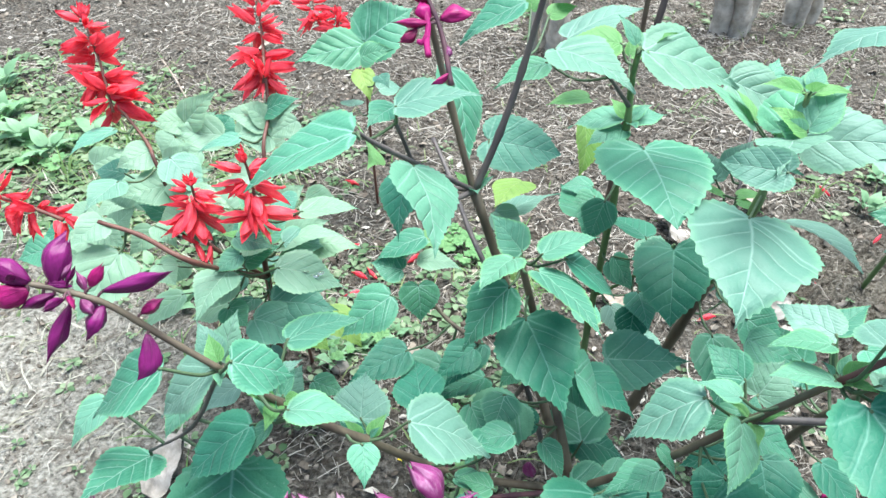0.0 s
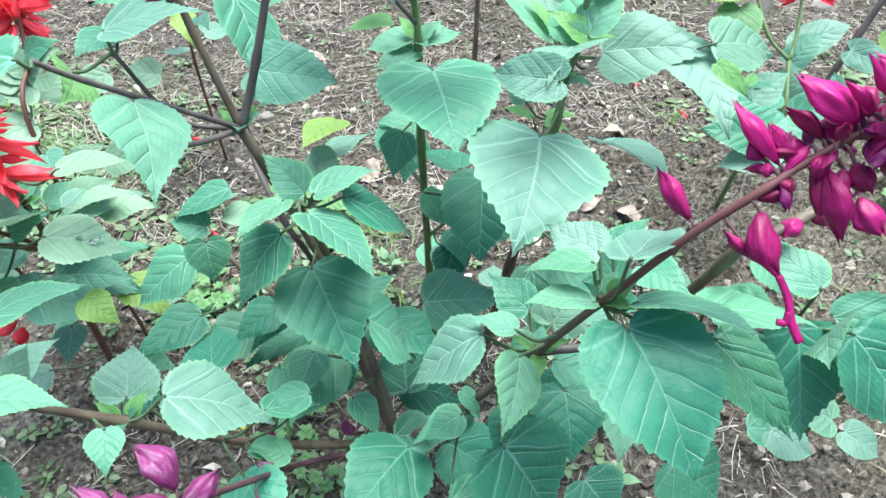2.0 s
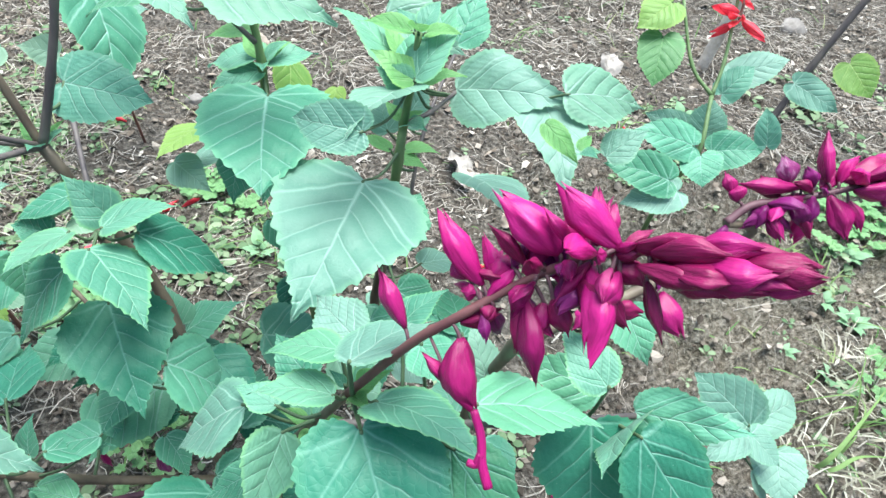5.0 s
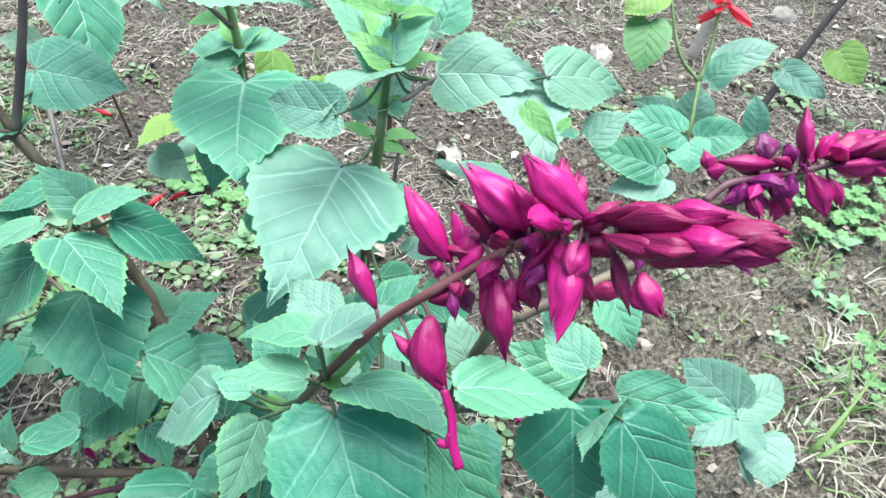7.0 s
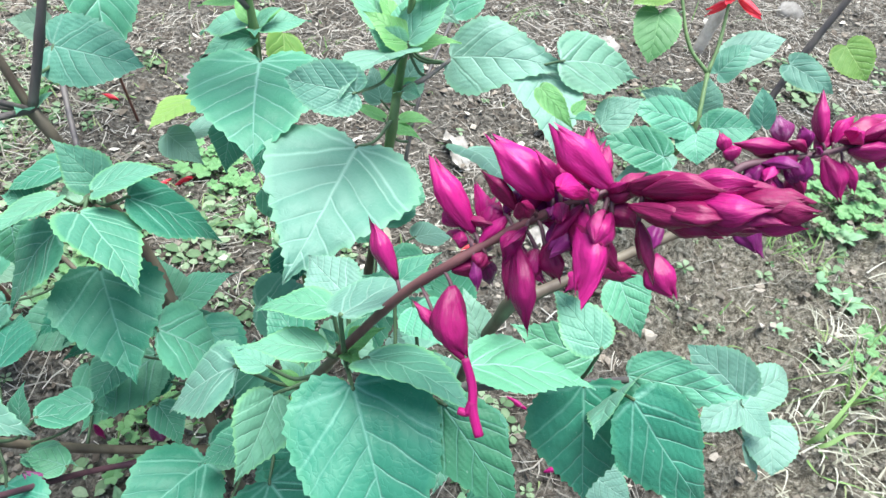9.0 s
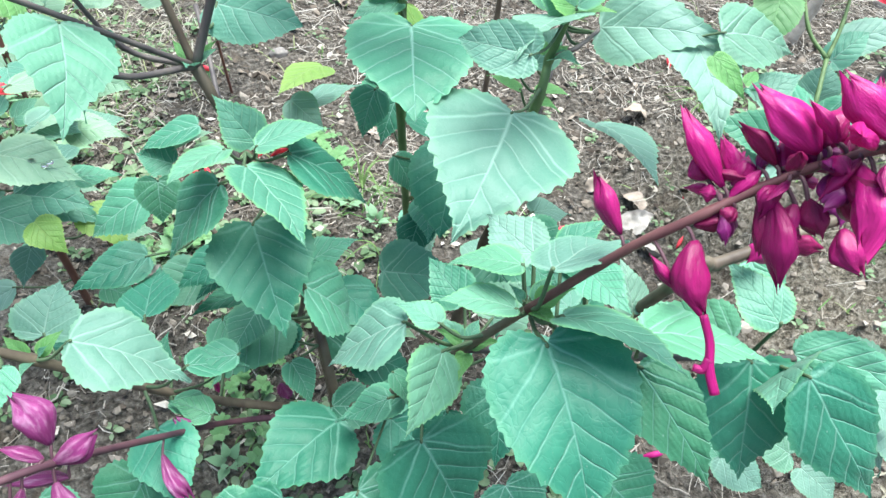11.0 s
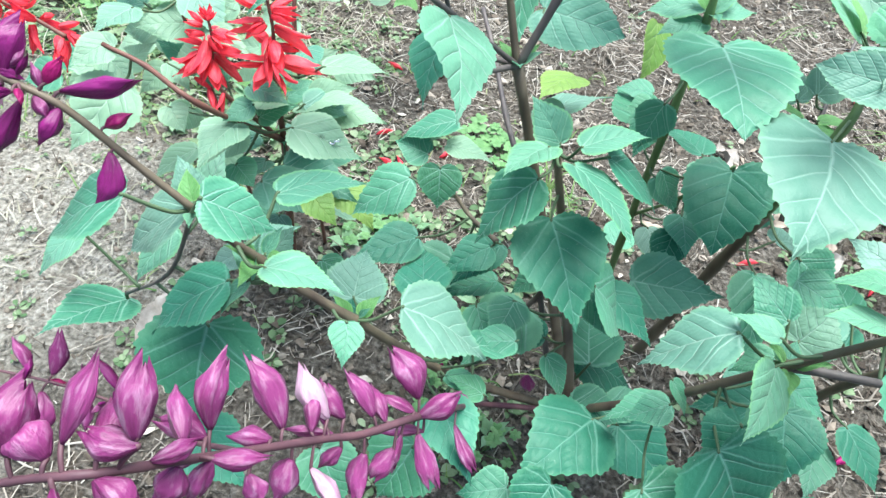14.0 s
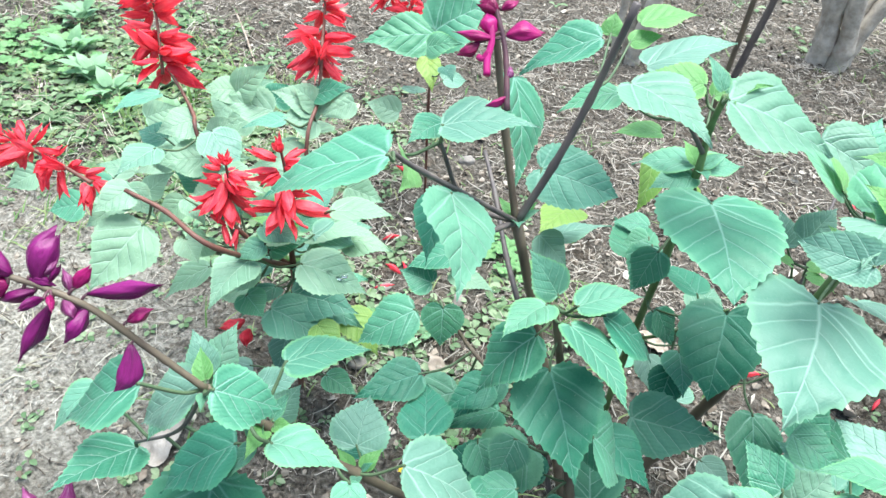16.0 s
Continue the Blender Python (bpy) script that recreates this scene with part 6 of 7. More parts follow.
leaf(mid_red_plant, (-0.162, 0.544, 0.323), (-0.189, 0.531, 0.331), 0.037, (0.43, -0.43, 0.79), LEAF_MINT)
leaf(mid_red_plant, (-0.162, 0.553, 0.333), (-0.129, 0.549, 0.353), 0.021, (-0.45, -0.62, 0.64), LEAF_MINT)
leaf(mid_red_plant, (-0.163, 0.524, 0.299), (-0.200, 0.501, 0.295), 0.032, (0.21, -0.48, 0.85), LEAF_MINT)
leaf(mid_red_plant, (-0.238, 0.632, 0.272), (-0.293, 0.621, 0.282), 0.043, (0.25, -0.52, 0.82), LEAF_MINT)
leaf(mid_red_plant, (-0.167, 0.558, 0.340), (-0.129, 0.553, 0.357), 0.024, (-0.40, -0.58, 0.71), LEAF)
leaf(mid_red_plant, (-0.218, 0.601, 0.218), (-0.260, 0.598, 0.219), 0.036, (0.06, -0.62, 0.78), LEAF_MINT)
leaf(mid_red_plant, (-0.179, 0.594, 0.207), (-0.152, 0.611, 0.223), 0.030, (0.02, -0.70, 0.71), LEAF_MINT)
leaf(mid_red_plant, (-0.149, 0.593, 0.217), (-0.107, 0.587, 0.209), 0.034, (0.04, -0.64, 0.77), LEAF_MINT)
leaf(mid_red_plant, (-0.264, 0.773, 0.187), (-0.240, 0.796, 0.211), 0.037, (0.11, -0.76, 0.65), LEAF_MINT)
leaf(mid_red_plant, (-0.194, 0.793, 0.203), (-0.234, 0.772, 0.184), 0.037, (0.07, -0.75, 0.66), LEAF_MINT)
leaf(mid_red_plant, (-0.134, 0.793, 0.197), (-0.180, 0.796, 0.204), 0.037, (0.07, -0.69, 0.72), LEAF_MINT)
understory(mid_red_plant, 6, 13, 0.08, 0.34, 0.05, (LEAF_MINT, LEAF_PALE, LEAF_DULL))
left_red_plant = Plant("scarlet_salvia_plant", (-0.245, 0.568, 0.000), "scarlet salvia with a leaning flower spike", "plant", "scarlet salvias")
left_red_plant.stem("stem", [(-0.245, 0.568, -0.020), (-0.255, 0.508, 0.290), (-0.272, 0.532, 0.320), (-0.300, 0.555, 0.347)], (0.0022, 0.0014), STEM_RED)
red_spike(left_red_plant, (-0.305, 0.552, 0.343), (-0.334, 0.609, 0.412), 18, 1.0, 1.15)
leaf(left_red_plant, (-0.271, 0.528, 0.315), (-0.295, 0.505, 0.311), 0.032, (0.30, -0.46, 0.83), LEAF_MINT)
leaf(left_red_plant, (-0.255, 0.511, 0.294), (-0.208, 0.505, 0.311), 0.037, (-0.34, -0.51, 0.79), LEAF_MINT)
leaf(left_red_plant, (-0.255, 0.508, 0.290), (-0.292, 0.489, 0.291), 0.037, (0.26, -0.48, 0.84), LEAF_MINT)
leaf(left_red_plant, (-0.228, 0.476, 0.300), (-0.178, 0.458, 0.301), 0.030, (-0.16, -0.37, 0.91), LEAF_MINT)
leaf(left_red_plant, (-0.262, 0.408, 0.327), (-0.280, 0.382, 0.320), 0.026, (0.29, -0.44, 0.85), LEAF_MINT)
leaf(left_red_plant, (-0.278, 0.634, 0.285), (-0.239, 0.643, 0.320), 0.037, (-0.27, -0.81, 0.52), LEAF_MINT)
leaf(left_red_plant, (-0.278, 0.636, 0.287), (-0.308, 0.620, 0.293), 0.031, (0.37, -0.47, 0.80), LEAF_MINT)
leaf(left_red_plant, (-0.276, 0.560, 0.275), (-0.244, 0.563, 0.303), 0.031, (-0.38, -0.76, 0.53), LEAF_MINT)
leaf(left_red_plant, (-0.350, 0.647, 0.191), (-0.402, 0.642, 0.191), 0.038, (0.03, -0.41, 0.91), LEAF_MINT)
leaf(left_red_plant, (-0.348, 0.608, 0.208), (-0.390, 0.590, 0.192), 0.034, (-0.10, -0.52, 0.85), LEAF_MINT)
leaf(left_red_plant, (-0.359, 0.816, 0.169), (-0.318, 0.841, 0.192), 0.046, (0.13, -0.78, 0.61), LEAF_MINT)
leaf(left_red_plant, (-0.374, 0.811, 0.165), (-0.391, 0.793, 0.146), 0.046, (0.17, -0.78, 0.61), LEAF_MINT)
leaf(left_red_plant, (-0.313, 0.821, 0.170), (-0.294, 0.839, 0.188), 0.043, (0.13, -0.77, 0.63), LEAF)
leaf(left_red_plant, (-0.320, 0.759, 0.177), (-0.361, 0.743, 0.163), 0.037, (0.08, -0.76, 0.65), LEAF_MINT)
leaf(left_red_plant, (-0.457, 0.738, 0.167), (-0.416, 0.755, 0.181), 0.037, (0.10, -0.78, 0.62), LEAF_MINT)
understory(left_red_plant, 6, 14, 0.08, 0.34, 0.05, (LEAF_MINT, LEAF_PALE, LEAF_DULL))
far_red_plant = Plant("scarlet_salvia_plant", (-0.105, 0.894, 0.000), "small scarlet salvia with broad leaves", "plant", "scarlet salvias")
far_red_plant.stem("stem", [(-0.105, 0.894, -0.020), (-0.105, 0.854, 0.180), (-0.111, 0.896, 0.230), (-0.134, 0.928, 0.267)], (0.0022, 0.0014), STEM_RED)
red_spike(far_red_plant, (-0.146, 0.912, 0.249), (-0.152, 0.949, 0.292), 7, 1.0, 1.10)
red_spike(far_red_plant, (-0.183, 0.943, 0.286), (-0.189, 0.964, 0.311), 6, 1.0, 1.10)
leaf(far_red_plant, (-0.098, 0.821, 0.296), (-0.189, 0.792, 0.285), 0.058, (0.10, -0.60, 0.79), LEAF)
leaf(far_red_plant, (-0.098, 0.825, 0.301), (-0.035, 0.838, 0.340), 0.080, (-0.25, -0.73, 0.64), LEAF)
leaf(far_red_plant, (-0.099, 0.763, 0.305), (-0.057, 0.756, 0.319), 0.034, (-0.35, -0.58, 0.73), LEAF_YOUNG)
leaf(far_red_plant, (-0.117, 0.896, 0.230), (-0.100, 0.851, 0.200), 0.033, (0.06, -0.54, 0.84), LEAF_YELLOW)
understory(far_red_plant, 6, 13, 0.08, 0.34, 0.05, (LEAF_MINT, LEAF_PALE, LEAF_DULL))

# ---- the plant with round leaves ----
round_plant = Plant("scarlet_salvia_plant", (0.600, 0.690, 0.0), "scarlet salvia with round yellow-green leaves", "plant", "scarlet salvias")
round_plant.stem("main_stem", [(0.600, 0.690, -0.02), (0.585, 0.650, 0.110), (0.572, 0.601, 0.201), (0.589, 0.646, 0.247)], (0.0036, 0.0022), STEM_GREEN)
round_plant.stem("branch", [(0.589, 0.646, 0.247), (0.568, 0.672, 0.269), (0.560, 0.724, 0.318)], (0.0022, 0.0016), STEM_GREEN)
round_plant.stem("branch", [(0.589, 0.646, 0.247), (0.603, 0.671, 0.274), (0.619, 0.718, 0.322)], (0.0022, 0.0016), STEM_GREEN)
red_spike(round_plant, (0.620, 0.702, 0.307), (0.632, 0.738, 0.345), 9, 1.2, 1.0)
leaf(round_plant, (0.528, 0.679, 0.297), (0.511, 0.634, 0.264), 0.047, (-0.27, -0.50, 0.82), LEAF_GRASSY, full=1.0)
leaf(round_plant, (0.539, 0.704, 0.323), (0.497, 0.679, 0.305), 0.043, (-0.04, -0.54, 0.84), LEAF_YELLOW, full=1.0)
leaf(round_plant, (0.563, 0.601, 0.213), (0.496, 0.612, 0.226), 0.041, (0.02, -0.70, 0.72), LEAF, full=1.0)
leaf(round_plant, (0.590, 0.633, 0.207), (0.597, 0.650, 0.239), 0.041, (-0.45, -0.75, 0.49), LEAF_PALE, full=1.0)
leaf(round_plant, (0.587, 0.602, 0.204), (0.637, 0.589, 0.215), 0.042, (-0.31, -0.58, 0.75), LEAF, full=1.0)
leaf(round_plant, (0.571, 0.593, 0.207), (0.567, 0.561, 0.189), 0.043, (-0.36, -0.42, 0.84), LEAF, full=1.0)
leaf(round_plant, (0.591, 0.655, 0.186), (0.534, 0.672, 0.207), 0.037, (0.00, -0.76, 0.65), LEAF_PALE, full=1.0)
leaf(round_plant, (0.513, 0.540, 0.216), (0.446, 0.552, 0.229), 0.042, (0.03, -0.66, 0.75), LEAF, full=1.0)
leaf(round_plant, (0.526, 0.539, 0.202), (0.464, 0.529, 0.196), 0.039, (-0.01, -0.52, 0.86), LEAF_PALE, full=1.0)
leaf(round_plant, (0.709, 0.676, 0.158), (0.704, 0.702, 0.196), 0.030, (-0.42, -0.77, 0.47), LEAF_DULL, full=1.0)
leaf(round_plant, (0.644, 0.711, 0.208), (0.679, 0.723, 0.240), 0.035, (-0.41, -0.61, 0.68), LEAF_DULL, full=1.0)
leaf(round_plant, (0.680, 0.758, 0.203), (0.747, 0.759, 0.230), 0.043, (-0.29, -0.61, 0.73), LEAF_PALE, full=1.0)
leaf(round_plant, (1.000, 0.947, 0.121), (1.025, 0.895, 0.089), 0.061, (-0.48, -0.62, 0.62), LEAF_YELLOW, full=1.0)
leaf(round_plant, (0.810, 0.810, 0.165), (0.862, 0.767, 0.147), 0.042, (-0.35, -0.69, 0.64), LEAF_PALE, full=1.0)

# ---- the plant beyond, with a second purple spike ----
back_plant = Plant("salvia_plant", (0.315, 0.345, 0.0), "purple-flowered salvia with a leaning flower spike", "plant", "salvias")
back_plant.stem("main_stem", [(0.315, 0.345, -0.02), (0.285, 0.320, 0.160), (0.277, 0.239, 0.366), (0.290, 0.242, 0.372), (0.316, 0.247, 0.382), (0.342, 0.253, 0.392), (0.367, 0.256, 0.405), (0.383, 0.260, 0.420), (0.366, 0.257, 0.428)], (0.0036, 0.0019), STEM_BROWN)
back_spike = Spike(back_plant, [(0.366, 0.257, 0.428), (0.376, 0.261, 0.434), (0.389, 0.262, 0.436), (0.409, 0.262, 0.440), (0.433, 0.263, 0.446), (0.453, 0.264, 0.450)], (0.0020, 0.0010), STEM_PURPLE, "violet flower stalk with plum calyces")
back_spike.calyx((0.410, 0.265, 0.444), (0.411, 0.282, 0.460), 0.0131, PURPLE)
back_spike.calyx((0.399, 0.265, 0.441), (0.370, 0.269, 0.440), 0.0099, PURPLE)
back_spike.calyx((0.411, 0.261, 0.440), (0.419, 0.246, 0.426), 0.0115, PURPLE)
back_spike.calyx((0.394, 0.261, 0.437), (0.400, 0.252, 0.429), 0.0109, VIOLET)
back_spike.calyx((0.369, 0.266, 0.437), (0.366, 0.273, 0.444), 0.0066, PURPLE)
back_spike.calyx((0.394, 0.267, 0.442), (0.391, 0.276, 0.451), 0.0109, FADED)
back_spike.calyx((0.371, 0.263, 0.435), (0.369, 0.269, 0.440), 0.0082, PURPLE)
back_spike.calyx((0.384, 0.261, 0.435), (0.378, 0.254, 0.427), 0.0099, VIOLET)
back_spike.calyx((0.404, 0.262, 0.439), (0.401, 0.252, 0.429), 0.0093, VIOLET)
back_spike.calyx((0.404, 0.264, 0.442), (0.401, 0.271, 0.448), 0.0082, VIOLET)
back_spike.calyx((0.366, 0.256, 0.427), (0.358, 0.246, 0.416), 0.0082, VIOLET)
back_spike.calyx((0.349, 0.260, 0.400), (0.342, 0.248, 0.392), 0.0110, VIOLET, pedicel=False)
back_spike.calyx((0.346, 0.250, 0.390), (0.354, 0.231, 0.378), 0.0150, PURPLE, pedicel=False)
back_spike.calyx((0.365, 0.259, 0.402), (0.378, 0.250, 0.400), 0.0100, MAROON, pedicel=False)
back_spike.calyx((0.380, 0.260, 0.406), (0.394, 0.241, 0.395), 0.0150, VIOLET, pedicel=False)
back_spike.calyx((0.392, 0.259, 0.407), (0.398, 0.248, 0.403), 0.0100, MAROON, pedicel=False)
back_spike.calyx((0.321, 0.246, 0.381), (0.337, 0.242, 0.384), 0.0110, MAROON, pedicel=False)
back_spike.calyx((0.315, 0.247, 0.382), (0.303, 0.240, 0.376), 0.0115, PURPLE, pedicel=False)
back_spike.scatter(24, 12, 0.2, 0.8, 0.017, (PURPLE, MAGENTA, VIOLET, MAROON, PURPLE))
back_spike.buds((0.418, 0.263, 0.443), (0.468, 0.266, 0.455), 0.0211, 16, (MAROON, PURPLE))

leaf(back_plant, (0.397, 0.349, 0.257), (0.414, 0.316, 0.226), 0.036, (-0.13, -0.70, 0.70), LEAF)
leaf(back_plant, (0.294, 0.450, 0.295), (0.320, 0.373, 0.306), 0.059, (0.26, 0.22, 0.94), LEAF_PALE)
understory(back_plant, 8, 6, 0.06, 0.24, 0.05, (LEAF_DEEP, LEAF_DULL))

# ---- a low sprig under the leaves ----
sprig_plant = Plant("young_plant", (0.033, 0.452, 0.000), "low young salvia sprig on a dark thin stem", "plant", "salvias")
sprig_plant.stem("main_stem", [(0.033, 0.452, -0.020), (0.073, 0.375, 0.167), (0.072, 0.385, 0.204)], (0.0028, 0.0014), STEM_DARK)
leaf(sprig_plant, (0.073, 0.380, 0.200), (0.119, 0.394, 0.221), 0.038, (-0.40, -0.07, 0.91), LEAF)
leaf(sprig_plant, (0.075, 0.372, 0.193), (0.117, 0.352, 0.181), 0.035, (0.33, 0.15, 0.93), LEAF)
leaf(sprig_plant, (0.071, 0.376, 0.195), (0.049, 0.363, 0.179), 0.022, (-0.27, -0.55, 0.79), LEAF)
leaf(sprig_plant, (0.071, 0.385, 0.204), (0.059, 0.408, 0.224), 0.026, (0.24, -0.57, 0.79), LEAF_DULL, "dusty grey-green leaf")


# ---- small things on the ground ----
def fallen_flower(x, y, turn, mat, label, size=1.0):
    v, f, uv = bladder(0.027 * size, 0.0088 * size, int(1000 * x), 0.6, 7, 12, 8)
    me = mesh_of("fallen_petal", v, f, [mat], uv)
    ob = tagged(new("fallen_petal", me), label, "petal", "fallen petals")
    ob.matrix_basis = Matrix.Translation((x, y, ground_height(x, y) + 0.005)) @ Matrix.Rotation(turn, 4, "Z") @ Matrix.Rotation(-0.12, 4, "Y")


for x, y, turn in ((0.644, 0.894, 1.9), (0.596, 1.002, 1.6), (0.639, 0.754, 0.7), (0.536, 0.692, 2.6), (0.339, 0.611, 0.2), (0.498, 0.597, 0.9),
                   (-0.143, 0.750, 0.4), (-0.024, 0.733, 0.5), (-0.090, 0.687, 2.2), (-0.104, 0.689, 2.7), (-0.133, 0.656, 0.3), (-0.049, 0.725, 0.8), (-0.139, 0.933, 2.8)):
    fallen_flower(x, y, turn, SCARLET, "fallen scarlet flower tube lying on the soil")
for x, y, turn in ((0.267, 0.354, 0.2), (0.392, 0.359, 0.5), (0.385, 0.317, 0.1), (0.383, 0.386, 2.5)):
    fallen_flower(x, y, turn, MAGENTA, "fallen magenta petal lying on the soil")


def caught_flower(place, end, width, mat, label):
    """A spent flower that hangs among the leaves where it was caught."""
    a, e = Vector(place), Vector(end)
    v, f, uv = bladder((e - a).length, width, int(900 * abs(a.x)) + 3, 0.8, 8, 14, 10)
    ob = tagged(new("spent_flower", mesh_of("spent_flower", v, f, [mat], uv)), label, "flower", "spent flowers")
    m = frame_along(a, e, 0.6)
    m.translation = a
    ob.matrix_basis = m


caught_flower((0.004, 0.329, 0.116), (0.006, 0.329, 0.092), 0.008, PURPLE, "dark purple spent flower caught among low leaves")
caught_flower((0.068, 0.290, 0.179), (0.071, 0.290, 0.157), 0.013, FADED, "pale lilac spent flower caught among low leaves")
caught_flower((-0.026, 0.400, 0.176), (-0.006, 0.398, 0.173), 0.007, MAGENTA, "magenta petal resting on a green leaf")
caught_flower((-0.198, 0.427, 0.165), (-0.198, 0.414, 0.154), 0.014, SCARLET, "rounded scarlet spent flower caught among low leaves")
caught_flower((-0.207, 0.438, 0.162), (-0.230, 0.431, 0.155), 0.014, SCARLET, "scarlet spent flower caught among low leaves")


def stick(name, points, radii, mat, label, category="stem", group=""):
    line = bend(points, 8)
    v, f, uv = tube_data(line, radii, 9, points[0], 0.12)
    ob = tagged(new(name, mesh_of(name, v, f, [mat], uv)), label, category, group)
    ob.location = points[0]
    return ob


# dry sticks and saplings
stick("twig", [(-0.640, 1.440, 0.008), (-0.560, 1.300, 0.022), (-0.505, 1.205, 0.010)], (0.0028, 0.0016), DRY, "thin dry twig lying on the soil", "twig")
stick("sapling_stem", [(0.272, 0.885, -0.02), (0.274, 0.880, 0.20), (0.268, 0.872, 0.48)], (0.0042, 0.0030), STEM_BROWN, "thin dark bare sapling stem in soil")
stick("sapling_stem", [(0.475, 1.460, -0.02), (0.492, 1.450, 0.18), (0.530, 1.440, 0.50)], (0.008, 0.006), STEM_DARK, "dark bare leaning sapling stem in soil")
stick("sapling_stem", [(0.905, 0.945, -0.02), (0.960, 0.960, 0.16), (1.060, 0.985, 0.42)], (0.0065, 0.0050), STEM_DARK, "dark bare leaning sapling stem in soil")


def shrub(x, y, stems, seed, label):
    """The woody foot of a shrub: bark-covered stems that flare into one root."""
    rnd = random.Random(seed)
    ob = thing("shrub_trunk", (x, y, 0.0), label, "shrub", "shrubs at the back")
    for i in range(stems):
        a = 6.28 * i / stems + rnd.uniform(-0.5, 0.5)
        r = rnd.uniform(0.007, 0.017)
        dx, dy = math.cos(a), math.sin(a)
        w = rnd.uniform(-0.03, 0.03)
        line = bend([Vector((dx * 0.030, dy * 0.02, -0.03)), Vector((dx * 0.034, dy * 0.025, 0.06)), Vector((dx * 0.05 + w, dy * 0.035, 0.18)), Vector((dx * 0.10 + w, dy * 0.06, 0.40)), Vector((dx * 0.18, dy * 0.10, 0.75))], 7)
        v, f, uv = tube_data(line, (r * 1.5, r * 0.6), 10, (0, 0, 0), 0.2)
        v = [p + Vector((rnd.uniform(-1, 1), rnd.uniform(-1, 1), 0)) * r * 0.16 for p in v]
        child("trunk_stem", mesh_of("trunk_stem", v, f, [BARK], uv), ob)
    return ob


shrub(0.250, 1.500, 4, 2, "grey-brown woody shrub stems rising from soil")
shrub(0.735, 1.640, 5, 5, "thick grey-brown shrub trunks rising from soil")
shrub(0.930, 1.700, 4, 9, "grey-brown woody shrub stems rising from soil")
stick("stump", [(0.850, 1.120, -0.02), (0.872, 1.125, 0.10), (0.900, 1.130, 0.24)], (0.012, 0.009), BARK, "pale leaning dead shrub stump in soil", "stump")


def stone(x, y, r, seed, squash=0.6, mat=None, label="pale grey stone half sunk in soil"):
    bm = bmesh.new()
    bmesh.ops.create_icosphere(bm, subdivisions=3, radius=1.0)
    for v in bm.verts:
        k = 1 + 0.28 * noise.noise(v.co * 1.3 + Vector((seed, 0, 0))) + 0.10 * noise.noise(v.co * 4 + Vector((0, seed, 0)))
        v.co = Vector((v.co.x * k * r, v.co.y * k * r * 0.8, v.co.z * k * r * squash))
    me = bpy.data.meshes.new("stone")
    bm.to_mesh(me)
    bm.free()
    me.materials.append(mat or STONE)
    me.polygons.foreach_set("use_smooth", [True] * len(me.polygons))
    ob = tagged(new("stone", me), label, "stone", "stones")
    ob.location = (x, y, ground_height(x, y) + r * squash * 0.45)
    ob.rotation_euler = (0, 0, seed)


for x, y, r, seed in ((1.136, 1.297, 0.032, 1), (-0.124, 0.532, 0.013, 3), (-0.05, 1.0, 0.014, 7), (-0.02, 0.66, 0.011, 8), (-0.12, 0.66, 0.010, 10)):
    stone(x, y, r, seed)


def dry_leaf(x, y, ln, w, turn, seed, lift=0.35, mat=DRY, label="curled pale brown dead leaf on the soil"):
    """A curled dead leaf lying on the soil."""
    v, f, uv, plan = blade(ln, w, seed, 0.28, 0.10, 9, 0.05, 30, 6)
    v = [(x, y + 0.06 * ln * noise.noise((40 * x, 40 * y, seed + 3)), z + 0.22 * ln * noise.noise((45 * x, 45 * y, seed)) + 0.06 * ln * noise.noise((150 * x, 150 * y, seed))) for x, y, z in v]
    me = mesh_of("dry_leaf", v, f, [mat], uv)
    ob = tagged(new("dry_leaf", me), label, "dry leaf", "dry leaves")
    ob.matrix_basis = Matrix.Translation((x, y, ground_height(x, y) + 0.006)) @ Matrix.Rotation(turn, 4, "Z") @ Matrix.Rotation(-lift * 0.4, 4, "Y") @ Matrix.Rotation(lift, 4, "X")


for x, y, ln, w, turn, seed in ((0.40, 0.70, 0.04, 0.022, 0.4, 3), (-0.02, 0.52, 0.05, 0.025, 2.2, 4),
                                (0.25, 0.62, 0.06, 0.03, 2.6, 5), (0.47, 0.66, 0.045, 0.022, 2.4, 6), (0.16, 0.36, 0.05, 0.03, 0.5, 8),
                                (0.10, 0.80, 0.05, 0.03, 1.0, 9), (0.52, 0.86, 0.05, 0.03, 3.0, 10), (-0.45, 1.5, 0.06, 0.04, 0.3, 11), (0.04, 1.15, 0.06, 0.035, 2.0, 12)):
    dry_leaf(x, y, ln, w, turn, seed)
for x, y, ln, w, turn, seed in ((0.366, 0.775, 0.085, 0.052, 1.9, 1), (0.432, 0.622, 0.050, 0.034, 0.4, 15), (0.475, 0.583, 0.046, 0.026, 2.9, 16), (0.655, 1.090, 0.062, 0.046, 1.0, 17)):
    dry_leaf(x, y, ln, w, turn, seed, 0.45, PALE_DRY, "crumpled bleached dead leaf on the soil")
dry_leaf(-0.30, 0.36, 0.085, 0.034, 1.4, 7, 0.3, PALE_DRY, "bleached whitish dead leaf on bare soil")


# ---- rosettes, weeds and grass tufts that stand apart ----
WEED_LEAF = leaf_material("weed_blade", (0.15, 0.30, 0.15), (0.26, 0.43, 0.25), (0.32, 0.48, 0.30), (0.28, 0.45, 0.25), 0.3)
WEED_BLADES = [mesh_of("leaf", *blade(0.02, 0.011, s, 0.2, 0.10, 5, 0.0, 10, 3)[:2], [WEED_LEAF], blade(0.02, 0.011, s, 0.2, 0.10, 5, 0.0, 10, 3)[2]) for s in range(4)]


